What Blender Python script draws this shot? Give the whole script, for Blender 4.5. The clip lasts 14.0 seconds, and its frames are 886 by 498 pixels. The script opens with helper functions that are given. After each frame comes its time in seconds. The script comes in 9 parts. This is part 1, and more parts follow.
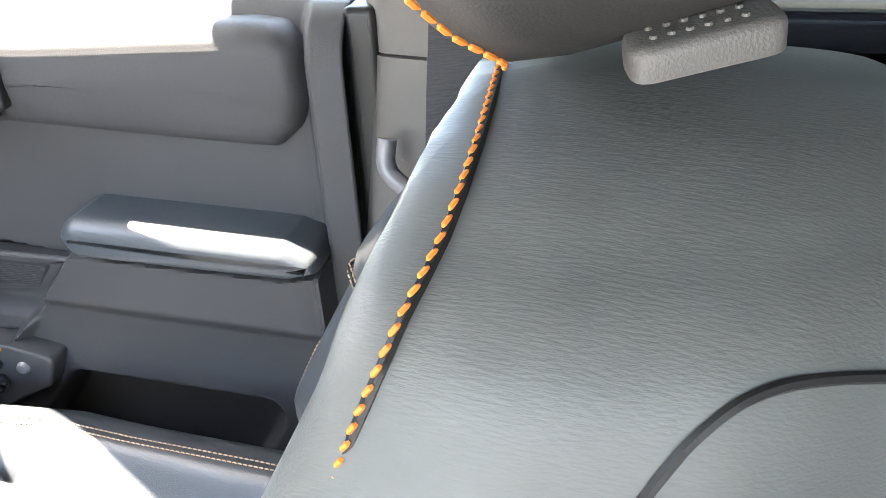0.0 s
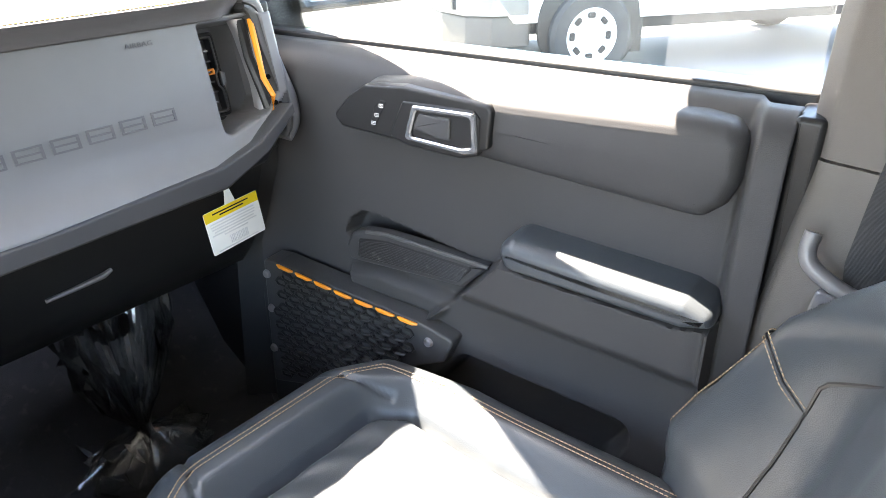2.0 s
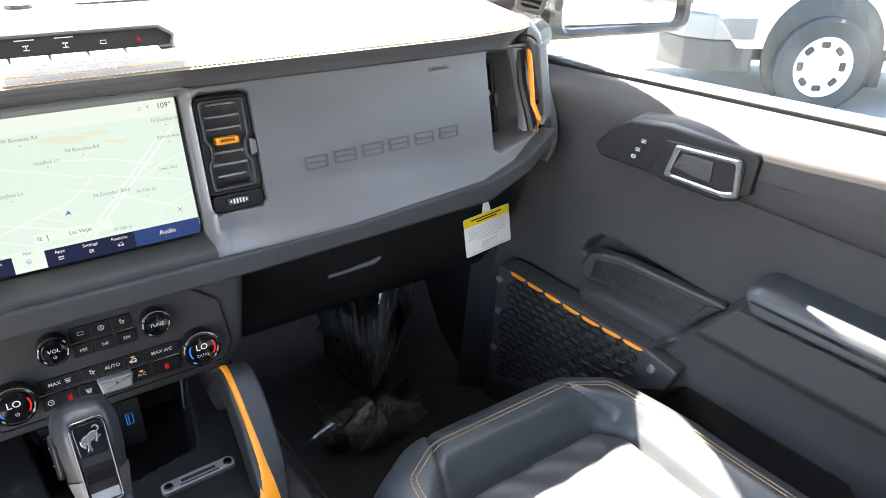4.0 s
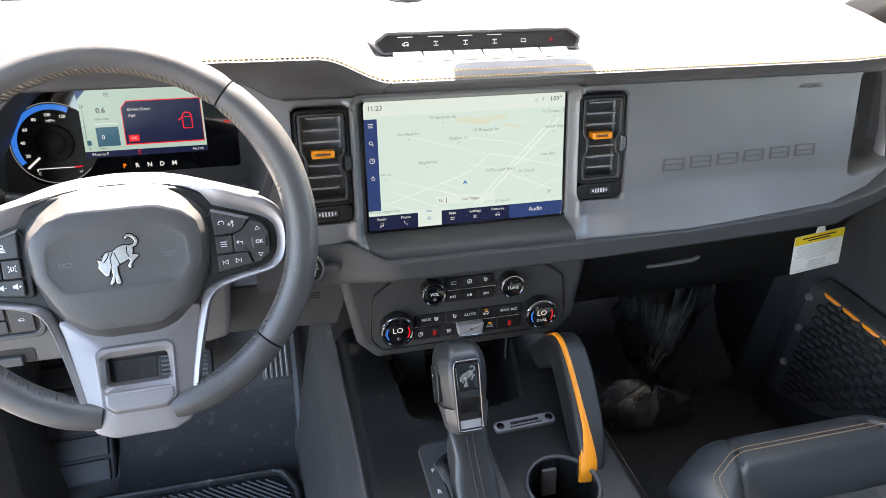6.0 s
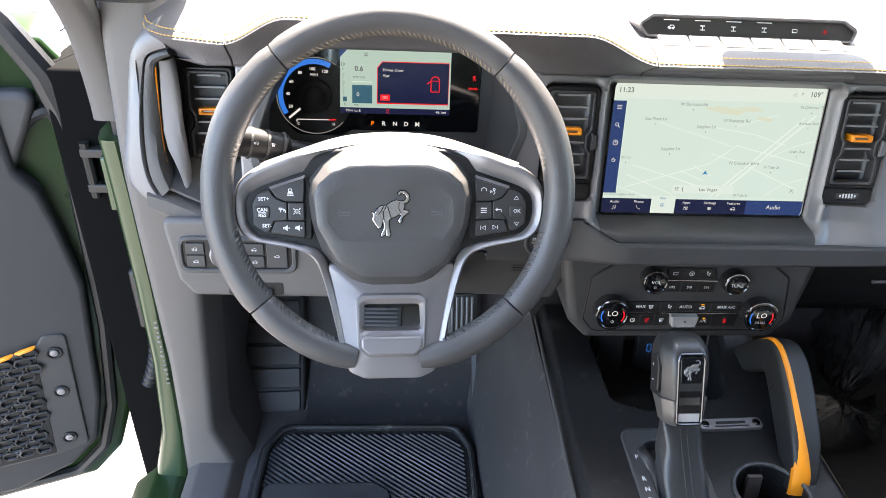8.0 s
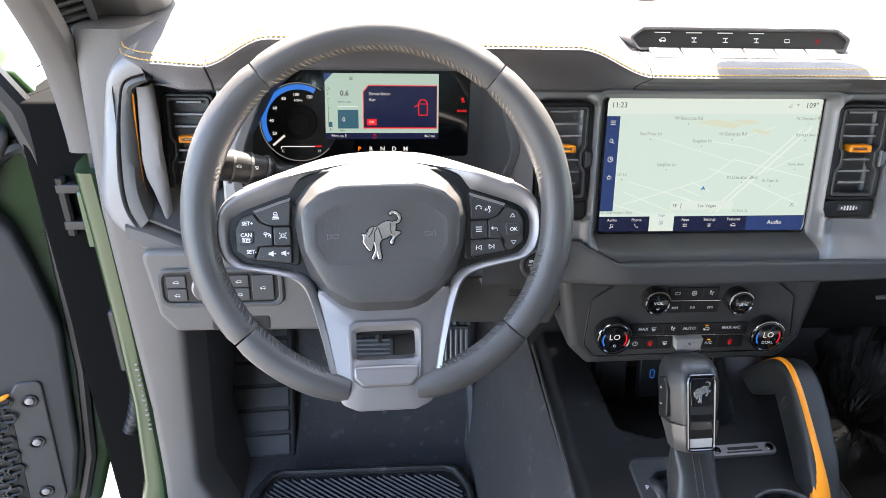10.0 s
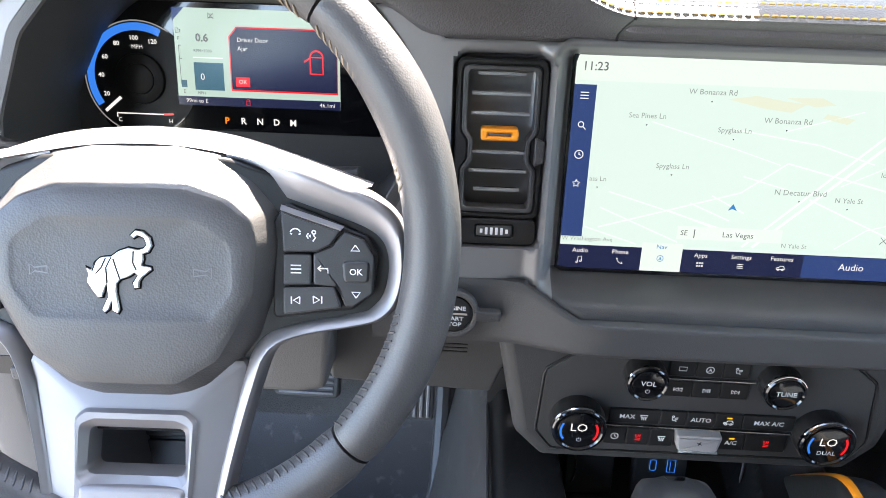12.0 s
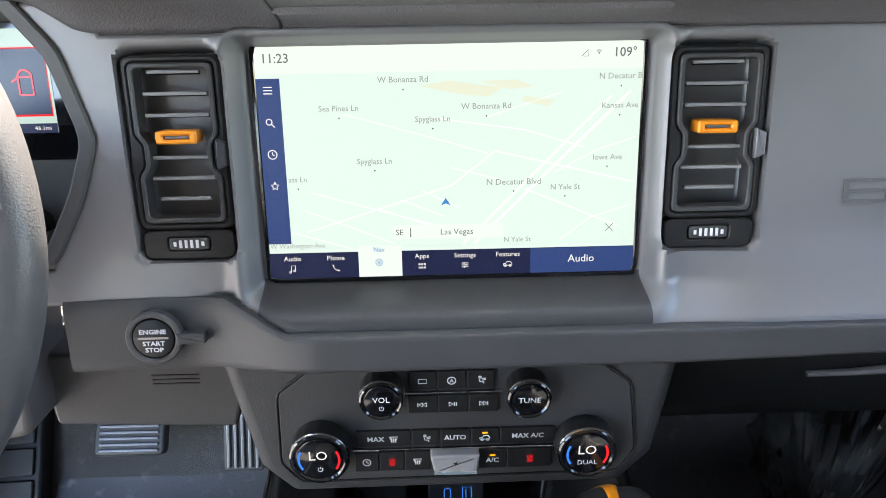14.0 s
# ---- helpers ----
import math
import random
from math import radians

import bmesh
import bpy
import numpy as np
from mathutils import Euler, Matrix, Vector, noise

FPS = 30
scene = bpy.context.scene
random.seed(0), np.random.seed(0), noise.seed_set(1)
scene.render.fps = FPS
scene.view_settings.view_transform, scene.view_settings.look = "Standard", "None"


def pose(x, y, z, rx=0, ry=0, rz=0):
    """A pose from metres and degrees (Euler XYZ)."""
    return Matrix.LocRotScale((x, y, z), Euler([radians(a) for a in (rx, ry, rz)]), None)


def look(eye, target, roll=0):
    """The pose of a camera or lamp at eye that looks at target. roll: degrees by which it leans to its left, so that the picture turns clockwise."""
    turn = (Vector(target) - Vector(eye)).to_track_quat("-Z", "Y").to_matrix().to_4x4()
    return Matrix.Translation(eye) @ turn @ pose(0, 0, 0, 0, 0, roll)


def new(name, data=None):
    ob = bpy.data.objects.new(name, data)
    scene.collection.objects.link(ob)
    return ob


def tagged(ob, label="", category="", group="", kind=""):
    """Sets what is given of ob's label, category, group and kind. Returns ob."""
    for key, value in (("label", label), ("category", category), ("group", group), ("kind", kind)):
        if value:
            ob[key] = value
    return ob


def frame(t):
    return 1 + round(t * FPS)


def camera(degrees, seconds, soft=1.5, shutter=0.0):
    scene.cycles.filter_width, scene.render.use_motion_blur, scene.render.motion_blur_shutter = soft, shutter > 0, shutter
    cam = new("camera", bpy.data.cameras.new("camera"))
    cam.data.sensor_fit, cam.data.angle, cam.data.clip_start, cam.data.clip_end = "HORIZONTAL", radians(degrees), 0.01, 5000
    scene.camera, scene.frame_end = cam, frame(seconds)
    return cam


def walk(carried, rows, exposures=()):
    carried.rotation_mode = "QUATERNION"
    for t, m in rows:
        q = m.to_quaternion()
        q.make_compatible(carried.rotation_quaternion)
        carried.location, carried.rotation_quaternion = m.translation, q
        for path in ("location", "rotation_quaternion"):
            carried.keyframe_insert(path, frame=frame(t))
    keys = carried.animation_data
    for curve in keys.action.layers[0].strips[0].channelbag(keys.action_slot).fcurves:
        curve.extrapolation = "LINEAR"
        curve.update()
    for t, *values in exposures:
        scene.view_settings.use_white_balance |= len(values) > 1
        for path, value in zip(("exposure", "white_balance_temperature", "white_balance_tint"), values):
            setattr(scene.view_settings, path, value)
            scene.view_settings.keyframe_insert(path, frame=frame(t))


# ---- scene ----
cam = camera(63.7, 14.0, soft=0.8)
PATH = [
    (0, (0.223, 0.003, 1.474), (1.873, 0.547, 0.483), -2.8),
    (0.2, (0.199, 0.02, 1.484), (1.839, 0.618, 0.508), -2.2),
    (0.5, (0.177, 0.05, 1.505), (1.789, 0.753, 0.553), -2.0),
    (0.7, (0.143, 0.073, 1.517), (1.736, 0.853, 0.592), -1.4),
    (1, (0.108, 0.091, 1.528), (1.642, 0.998, 0.621), -1.1),
    (1.5, (0.069, 0.102, 1.547), (1.539, 1.119, 0.65), -0.9),
    (2, (0.035, 0.106, 1.559), (1.42, 1.235, 0.66), -0.4),
    (2.5, (0.001, 0.109, 1.563), (1.298, 1.349, 0.679), 0.8),
    (2.7, (-0.001, 0.11, 1.586), (1.244, 1.386, 0.68), 0.2),
    (4.8, (-0.149, 0.14, 1.624), (0.735, 1.708, 0.752), 3.1),
    (5, (-0.161, 0.14, 1.634), (0.657, 1.736, 0.75), 3.2),
    (5.5, (-0.205, 0.141, 1.657), (0.422, 1.787, 0.709), 2.8),
    (6, (-0.253, 0.152, 1.679), (0.217, 1.812, 0.667), 2.2),
    (6.5, (-0.316, 0.17, 1.678), (0.006, 1.84, 0.626), 2.8),
    (7, (-0.37, 0.18, 1.679), (-0.176, 1.846, 0.589), 3.5),
    (7.5, (-0.385, 0.168, 1.68), (-0.251, 1.84, 0.591), 4.0),
    (8, (-0.384, 0.164, 1.682), (-0.255, 1.836, 0.592), 3.2),
    (8.2, (-0.383, 0.163, 1.678), (-0.254, 1.839, 0.596), 2.3),
    (10.3, (-0.389, 0.194, 1.645), (-0.218, 1.927, 0.662), 1.8),
    (10.5, (-0.372, 0.265, 1.652), (-0.213, 1.968, 0.615), 1.3),
    (11, (-0.336, 0.369, 1.628), (-0.293, 2.056, 0.555), -0.9),
    (11.5, (-0.301, 0.438, 1.571), (-0.423, 2.143, 0.533), -1.8),
    (12, (-0.201, 0.461, 1.544), (-0.266, 2.158, 0.489), 1.5),
    (12.5, (-0.124, 0.472, 1.528), (-0.079, 2.201, 0.525), 2.3),
    (13, (-0.051, 0.479, 1.505), (0.05, 2.217, 0.521), 3.0),
    (13.5, (-0.013, 0.471, 1.52), (0.025, 2.24, 0.588), 0.6),
    (14, (-0.016, 0.483, 1.495), (0.021, 2.257, 0.572), -0.8),
]
EXPOSURE = 4.12
walk(cam, [(t, look(eye, target, roll)) for t, eye, target, roll in PATH], exposures=[(t, e + 0.18, k, 14) for t, e, k in ((0.0, 4.8, 7300), (0.5, 4.5, 7300), (1.0, 4.48, 7300), (2.0, 4.42, 7300), (2.7, 4.36, 7300), (5.0, 3.85, 7250), (7.5, 3.8, 7300), (10.5, 3.8, 7200), (11.0, 3.85, 7100), (11.5, 3.95, 7000), (12.0, 4.1, 7050), (12.5, 4.1, 7100), (13.0, 4.1, 7150), (13.5, 4.1, 7150), (14.0, 4.1, 7150))])

# ---- light: clear late-morning sun from ahead and a little to the passenger's side ----
SUN_EL, SUN_AZ = 56.5, -3.5          # degrees up, and degrees left of straight ahead
sun_dir = Vector((-math.sin(radians(SUN_AZ)) * math.cos(radians(SUN_EL)), math.cos(radians(SUN_AZ)) * math.cos(radians(SUN_EL)), math.sin(radians(SUN_EL))))
world = bpy.data.worlds.new("sky")
scene.world = world
world.use_nodes = True
wn = world.node_tree.nodes
sky = wn.new("ShaderNodeTexSky")
sky.sky_type, sky.sun_disc = "NISHITA", False
sky.sun_elevation, sky.sun_rotation = radians(SUN_EL), radians(-SUN_AZ)
wn["Background"].inputs["Strength"].default_value = 0.15
world.node_tree.links.new(sky.outputs[0], wn["Background"].inputs[0])
sun = new("sun", bpy.data.lights.new("sun", "SUN"))
sun.data.energy, sun.data.angle, sun.data.color = 5.0, radians(0.53), (1.0, 0.95, 0.87)
sun.matrix_world = Matrix.Translation((0, 0, 6)) @ sun_dir.to_track_quat("Z", "Y").to_matrix().to_4x4()

# ---- materials ----


def nodes_of(name):
    m = bpy.data.materials.new(name)
    m.use_nodes = True
    return m, m.node_tree.nodes, m.node_tree.links, m.node_tree.nodes["Principled BSDF"]


def surface(name, color, rough=0.5, metal=0.0, grain=0.0, grain_size=900.0, blotch=0.12, blotch_size=9.0, spec=0.5, coat=0.0, voronoi=False, weave=0.0, sheen=0.0, dust=0.0, brushed=False):
    """A procedural surface: base colour with a slow blotch, a roughness that wanders, and a fine relief."""
    m, nd, ln, b = nodes_of(name)
    co = nd.new("ShaderNodeTexCoord")
    big = nd.new("ShaderNodeTexNoise")
    big.inputs["Scale"].default_value, big.inputs["Detail"].default_value = blotch_size, 5.0
    ln.new(co.outputs["Object"], big.inputs["Vector"])
    ramp = nd.new("ShaderNodeMapRange")
    ramp.inputs[3].default_value, ramp.inputs[4].default_value = 1.0 - blotch, 1.0 + blotch
    ln.new(big.outputs[0], ramp.inputs[0])
    mul = nd.new("ShaderNodeMix")
    mul.data_type, mul.blend_type = "RGBA", "MULTIPLY"
    mul.inputs["Factor"].default_value = 1.0
    mul.inputs["A"].default_value = (*color, 1)
    ln.new(ramp.outputs[0], mul.inputs["B"])
    last = mul.outputs["Result"]
    if dust > 0:
        # pale specks and a few long smears of dust
        sp, mr, mx = nd.new("ShaderNodeTexNoise"), nd.new("ShaderNodeMapRange"), nd.new("ShaderNodeMix")
        sp.inputs["Scale"].default_value, sp.inputs["Detail"].default_value = 55.0, 9.0
        mr.inputs[1].default_value, mr.inputs[2].default_value, mr.inputs[4].default_value = 0.60, 0.78, dust
        ln.new(co.outputs["Object"], sp.inputs["Vector"]), ln.new(sp.outputs[0], mr.inputs[0])
        mx.data_type = "RGBA"
        mx.inputs["B"].default_value = (0.42, 0.40, 0.36, 1)
        ln.new(last, mx.inputs["A"]), ln.new(mr.outputs[0], mx.inputs["Factor"])
        last = mx.outputs["Result"]
    ln.new(last, b.inputs["Base Color"])
    rr = nd.new("ShaderNodeMapRange")
    rr.inputs[3].default_value, rr.inputs[4].default_value = max(0.02, rough - 0.07), min(1.0, rough + 0.07)
    ln.new(big.outputs[0], rr.inputs[0])
    ln.new(rr.outputs[0], b.inputs["Roughness"])
    b.inputs["Metallic"].default_value, b.inputs["Specular IOR Level"].default_value = metal, spec
    b.inputs["Coat Weight"].default_value = coat
    b.inputs["Sheen Weight"].default_value = sheen
    if grain > 0:
        fine = nd.new("ShaderNodeTexVoronoi" if voronoi else "ShaderNodeTexNoise")
        fine.inputs["Scale"].default_value = grain_size
        ln.new(co.outputs["Object"], fine.inputs["Vector"])
        if brushed:
            # threads drawn out along y
            mp = nd.new("ShaderNodeMapping")
            mp.inputs["Scale"].default_value = (1.0, 0.16, 1.0)
            ln.new(co.outputs["Object"], mp.inputs["Vector"]), ln.new(mp.outputs[0], fine.inputs["Vector"])
        bump = nd.new("ShaderNodeBump")
        bump.inputs["Strength"].default_value, bump.inputs["Distance"].default_value = grain, 0.001
        ln.new(fine.outputs[0], bump.inputs["Height"])
        ln.new(bump.outputs[0], b.inputs["Normal"])
    if weave > 0:
        wv = nd.new("ShaderNodeTexWave")
        wv.wave_type, wv.bands_direction = "BANDS", "Z"
        wv.inputs["Scale"].default_value, wv.inputs["Distortion"].default_value = weave, 0.6
        ln.new(co.outputs["Object"], wv.inputs["Vector"])
        bump = nd.new("ShaderNodeBump")
        bump.inputs["Strength"].default_value, bump.inputs["Distance"].default_value = 0.5, 0.001
        ln.new(wv.outputs[1], bump.inputs["Height"])
        ln.new(bump.outputs[0], b.inputs["Normal"])
    return m


def glow(name, color, strength=1.0, rough=0.25):
    m, nd, ln, b = nodes_of(name)
    b.inputs["Base Color"].default_value = (*[c * 0.05 for c in color], 1)
    b.inputs["Emission Color"].default_value, b.inputs["Emission Strength"].default_value = (*color, 1), strength * 2.0 ** -EXPOSURE
    b.inputs["Roughness"].default_value = rough
    return m


def clear(name, tint=(1, 1, 1), dirt_and_glints=0.0, rough=0.02, ior=1.45):
    """Thin glass or film: lets light straight through, with a Fresnel gloss and pale specks: dust on glass, painted
    glints on film.
    """
    m, nd, ln, b = nodes_of(name)
    nd.remove(b)
    tr, gl, mix, fr = (nd.new(k) for k in ("ShaderNodeBsdfTransparent", "ShaderNodeBsdfGlossy", "ShaderNodeMixShader", "ShaderNodeFresnel"))
    tr.inputs[0].default_value, gl.inputs["Roughness"].default_value = (*tint, 1), rough
    fr.inputs[0].default_value = ior
    ln.new(fr.outputs[0], mix.inputs[0]), ln.new(tr.outputs[0], mix.inputs[1]), ln.new(gl.outputs[0], mix.inputs[2])
    last = mix
    if dirt_and_glints:
        df, m2, ns, mr = (nd.new(k) for k in ("ShaderNodeBsdfDiffuse", "ShaderNodeMixShader", "ShaderNodeTexNoise", "ShaderNodeMapRange"))
        co = nd.new("ShaderNodeTexCoord")
        ln.new(co.outputs["Object"], ns.inputs["Vector"])
        ns.inputs["Scale"].default_value, ns.inputs["Detail"].default_value = 14.0, 8.0
        mr.inputs[1].default_value, mr.inputs[2].default_value, mr.inputs[4].default_value = 0.45, 0.8, dirt_and_glints
        ln.new(ns.outputs[0], mr.inputs[0]), ln.new(mr.outputs[0], m2.inputs[0])
        ln.new(mix.outputs[0], m2.inputs[1]), ln.new(df.outputs[0], m2.inputs[2])
        df.inputs[0].default_value = (0.7, 0.68, 0.62, 1)
        last = m2
    ln.new(last.outputs[0], nd["Material Output"].inputs[0])
    return m


pad_mat = surface("pad_vinyl", (0.100, 0.096, 0.100), 0.50, grain=0.35, grain_size=700, voronoi=True)
panel_mat = surface("panel_grey", (0.190, 0.188, 0.194), 0.42, metal=0.40, grain=0.10, grain_size=1500)
dark_mat = surface("dark_plastic", (0.044, 0.0435, 0.0445), 0.46, spec=0.4, grain=0.25, grain_size=1200)
mid_mat = surface("mid_plastic", (0.054, 0.053, 0.053), 0.52, grain=0.3, grain_size=1200)
door_mat = surface("door_plastic", (0.038, 0.0375, 0.039), 0.58, spec=0.30, grain=0.3, grain_size=1000)
taupe_mat = surface("pillar_plastic", (0.094, 0.087, 0.083), 0.55, grain=0.3, grain_size=1000)
well_mat = surface("well_plastic", (0.066, 0.062, 0.060), 0.55, grain=0.3, grain_size=1200)
black_mat = surface("black_plastic", (0.016, 0.0157, 0.0160), 0.38, spec=0.3, grain=0.15, grain_size=1500)
gloss_mat = surface("gloss_black", (0.006, 0.006, 0.007), 0.1, blotch=0.05, coat=0.5)
satin_mat = surface("satin_silver", (0.270, 0.256, 0.262), 0.44, metal=0.60, blotch=0.05)
trim_mat = surface("grey_trim", (0.17, 0.17, 0.178), 0.36, metal=0.4, blotch=0.05)
plate_mat = surface("spoke_satin", (0.225, 0.213, 0.219), 0.46, metal=0.6, blotch=0.05)
chrome_mat = surface("chrome", (0.72, 0.72, 0.74), 0.12, metal=1.0, blotch=0.03)
orange_mat = surface("orange_plastic", (0.83, 0.27, 0.012), 0.42, grain=0.1, blotch=0.06)
thread_mat = surface("orange_thread", (0.75, 0.22, 0.03), 0.7, blotch=0.15, blotch_size=300)
cream_thread_mat = surface("cream_thread", (0.24, 0.20, 0.15), 0.75, blotch=0.15, blotch_size=300)
wheel_white = surface("white_steel", (0.72, 0.72, 0.71), 0.4, blotch=0.03)
tan_thread_mat = surface("tan_thread", (0.36, 0.25, 0.15), 0.75, blotch=0.15, blotch_size=300)
gold_thread_mat = surface("gold_thread", (0.60, 0.36, 0.09), 0.75, blotch=0.15, blotch_size=300)
black_thread_mat = surface("black_thread", (0.055, 0.055, 0.055), 0.8)
leather_mat = surface("seat_leather", (0.040, 0.046, 0.052), 0.38, grain=0.16, grain_size=900, voronoi=True, blotch=0.1)
flank_mat = surface("seat_side_cloth", (0.088, 0.092, 0.090), 0.50, grain=0.22, grain_size=1300, blotch=0.16, blotch_size=60, brushed=True)
airbag_mat = surface("airbag_vinyl", (0.055, 0.053, 0.053), 0.40, grain=0.14, grain_size=800, voronoi=True)
bronze_mat = surface("bronze_satin", (0.115, 0.106, 0.100), 0.38, metal=0.4, blotch=0.05)
emblem_mat = surface("emblem_silver", (0.62, 0.61, 0.60), 0.22, metal=0.9, blotch=0.04)
cap_mat = surface("cap_grey", (0.150, 0.147, 0.152), 0.42, metal=0.25, grain=0.10, grain_size=1500)
seal_trim_mat = surface("opening_trim", (0.085, 0.078, 0.074), 0.6, grain=0.3, grain_size=1000)
chrome_dark_mat = surface("dark_chrome", (0.09, 0.09, 0.095), 0.16, metal=0.9, blotch=0.03)
window_silver = surface("window_silver", (0.50, 0.50, 0.51), 0.20, metal=0.35, blotch=0.10, blotch_size=120, coat=0.6)
grip_mat = surface("grip_rubber", (0.017, 0.017, 0.0175), 0.50, grain=0.25, grain_size=700)
ring_mat = surface("satin_chrome", (0.40, 0.40, 0.41), 0.26, metal=0.85, blotch=0.03)
console_mat = surface("console_black", (0.0115, 0.0113, 0.0117), 0.36, spec=0.35, grain=0.2, grain_size=1200, blotch=0.25, blotch_size=14, dust=0.06)
blade_mat = surface("blade_silver", (0.34, 0.33, 0.335), 0.40, metal=0.2, blotch=0.06)
bumper_mat = surface("bumper_grey", (0.13, 0.128, 0.125), 0.35, metal=0.3, blotch=0.05)
lower_mat = surface("lower_bumper_brown", (0.036, 0.030, 0.025), 0.6, blotch=0.1)
key_mat = surface("key_plastic", (0.034, 0.0335, 0.034), 0.36, grain=0.1, grain_size=1500)
icon_mat = surface("icon_white", (0.72, 0.72, 0.72), 0.5, blotch=0.02)
shifter_mat = surface("shifter_plastic", (0.027, 0.027, 0.028), 0.34, grain=0.15, grain_size=1200)
# near black; on the hinge pillar and inside the vents it stands for shade
void_mat = surface("near_black", (0.004, 0.004, 0.004), 0.9, spec=0.04)
wheel_leather = surface("wheel_leather", (0.060, 0.058, 0.059), 0.42, grain=0.12, grain_size=800, voronoi=True)
rubber_mat = surface("rubber", (0.020, 0.020, 0.0205), 0.5, spec=0.35, grain=0.3, grain_size=500, dust=0.25)
carpet_mat = surface("carpet", (0.075, 0.073, 0.074), 0.95, grain=1.0, grain_size=900, blotch=0.3, blotch_size=20, dust=0.15)
vinyl_mat = surface("floor_vinyl", (0.044, 0.043, 0.045), 0.34, grain=0.3, grain_size=700, blotch=0.35, blotch_size=12, dust=0.22)
paint_mat = surface("green_paint", (0.014, 0.038, 0.011), 0.30, metal=0.2, blotch=0.05, coat=0.35)
seal_mat = surface("rubber_seal", (0.012, 0.012, 0.013), 0.5)
belt_mat = surface("belt_webbing", (0.021, 0.021, 0.022), 0.7, weave=260)
liner_mat = surface("headliner", (0.33, 0.33, 0.32), 0.9, grain=0.5, grain_size=600)
white_mat = surface("white_ink", (0.8, 0.8, 0.8), 0.5, blotch=0.02)
grey_ink = surface("grey_ink", (0.66, 0.66, 0.67), 0.5, blotch=0.02)
emboss_mat = surface("embossed_ink", (0.10, 0.10, 0.105), 0.4, blotch=0.02)
yellow_mat = surface("yellow_card", (0.85, 0.62, 0.02), 0.5, blotch=0.04)
card_mat = surface("white_card", (0.80, 0.80, 0.78), 0.5, blotch=0.04)
screen_white = glow("screen_map", (0.66, 0.84, 0.80), 1.0)
cluster_base = glow("cluster_base", (0.46, 0.64, 0.58), 1.0)
screen_road = glow("screen_road", (0.80, 0.94, 0.90), 1.0)
screen_top = glow("screen_bar", (0.74, 0.88, 0.84), 1.0)
screen_tan = glow("screen_block", (0.72, 0.80, 0.66), 0.97)
screen_blue = glow("screen_blue", (0.030, 0.065, 0.22), 0.9)
screen_navy = glow("screen_navy", (0.016, 0.022, 0.075), 0.8)
map_ink = glow("map_ink", (0.34, 0.40, 0.39), 0.75)
screen_ink = glow("screen_ink", (0.22, 0.25, 0.26), 0.7)
cluster_teal = glow("cluster_teal", (0.045, 0.150, 0.225), 0.9)
screen_arrow = glow("screen_arrow", (0.03, 0.25, 0.62), 0.9)
lit_white = glow("lit_white", (0.85, 0.88, 0.88), 1.0)
lit_grey = glow("lit_grey", (0.40, 0.41, 0.42), 0.6)
lit_red = glow("lit_red", (0.95, 0.02, 0.03), 1.0)
lit_orange = glow("lit_orange", (1.0, 0.22, 0.01), 1.2)
lit_amber = glow("lit_amber", (1.0, 0.42, 0.02), 1.4)
lit_blue = glow("lit_blue", (0.03, 0.22, 0.85), 1.0)
glass_mat = clear("window_glass", (0.93, 0.96, 0.94), dirt_and_glints=0.05)
# the pale specks on this film are painted glints
film_mat = clear("clear_film", (0.99, 0.99, 0.99), dirt_and_glints=0.25, rough=0.10, ior=1.9)
boot_mat = surface("boot_leather", (0.030, 0.030, 0.031), 0.38, grain=0.12, grain_size=900, voronoi=True, blotch=0.2)
# pale grey: painted light on the vent slat edges, and truck grille bars
slat_mat = surface("pale_bar_plastic", (0.22, 0.22, 0.225), 0.40, blotch=0.05)
mirror_mat = surface("mirror_silver", (0.92, 0.94, 0.95), 0.01, metal=1.0, blotch=0.0)
asphalt_mat = surface("asphalt", (0.16, 0.155, 0.15), 0.9, grain=1.0, grain_size=60, blotch=0.25, blotch_size=0.6)
truck_white = surface("white_truck_paint", (0.78, 0.78, 0.76), 0.25, coat=0.8, blotch=0.02)
car_blue = surface("blue_car_paint", (0.03, 0.10, 0.38), 0.25, coat=0.8, blotch=0.02)
tyre_mat = surface("tyre", (0.025, 0.025, 0.025), 0.8, grain=0.4, grain_size=150)
tint_mat = surface("tinted_glass", (0.02, 0.025, 0.025), 0.06, blotch=0.02)

# ---- mesh helpers ----


def eased(pts, times=3):
    """An open polyline with its corners cut smooth."""
    pts = [Vector(p) for p in pts]
    for _ in range(times):
        out = [pts[0]]
        for a, b in zip(pts, pts[1:]):
            out += [a.lerp(b, 0.25), a.lerp(b, 0.75)]
        pts = out + [pts[-1]]
    return [tuple(p) for p in pts]


def axes(o, ex, ey):
    """A pose with its origin at o, its x axis along ex and its y axis near ey."""
    ex = Vector(ex).normalized()
    ez = ex.cross(Vector(ey)).normalized()
    ey = ez.cross(ex)
    m = Matrix((ex, ey, ez)).transposed().to_4x4()
    m.translation = Vector(o)
    return m


def finish(bm, name, mat, parent=None, label="", smooth=True, sharp=35.0):
    bmesh.ops.recalc_face_normals(bm, faces=bm.faces)
    me = bpy.data.meshes.new(name)
    bm.to_mesh(me)
    bm.free()
    me.materials.append(mat)
    if smooth:
        me.polygons.foreach_set("use_smooth", [True] * len(me.polygons))
        me.set_sharp_from_angle(angle=radians(sharp))
    ob = new(name, me)
    ob.parent = parent
    if label:
        ob["label"] = label
    return ob


def part(name, bm, mat, parent, label="", smooth=True, sharp=35.0):
    return finish(bm, name, mat, parent, label, smooth, sharp)


def thing(name, label, category, group="", kind=""):
    return tagged(new(name), label, category, group, kind)


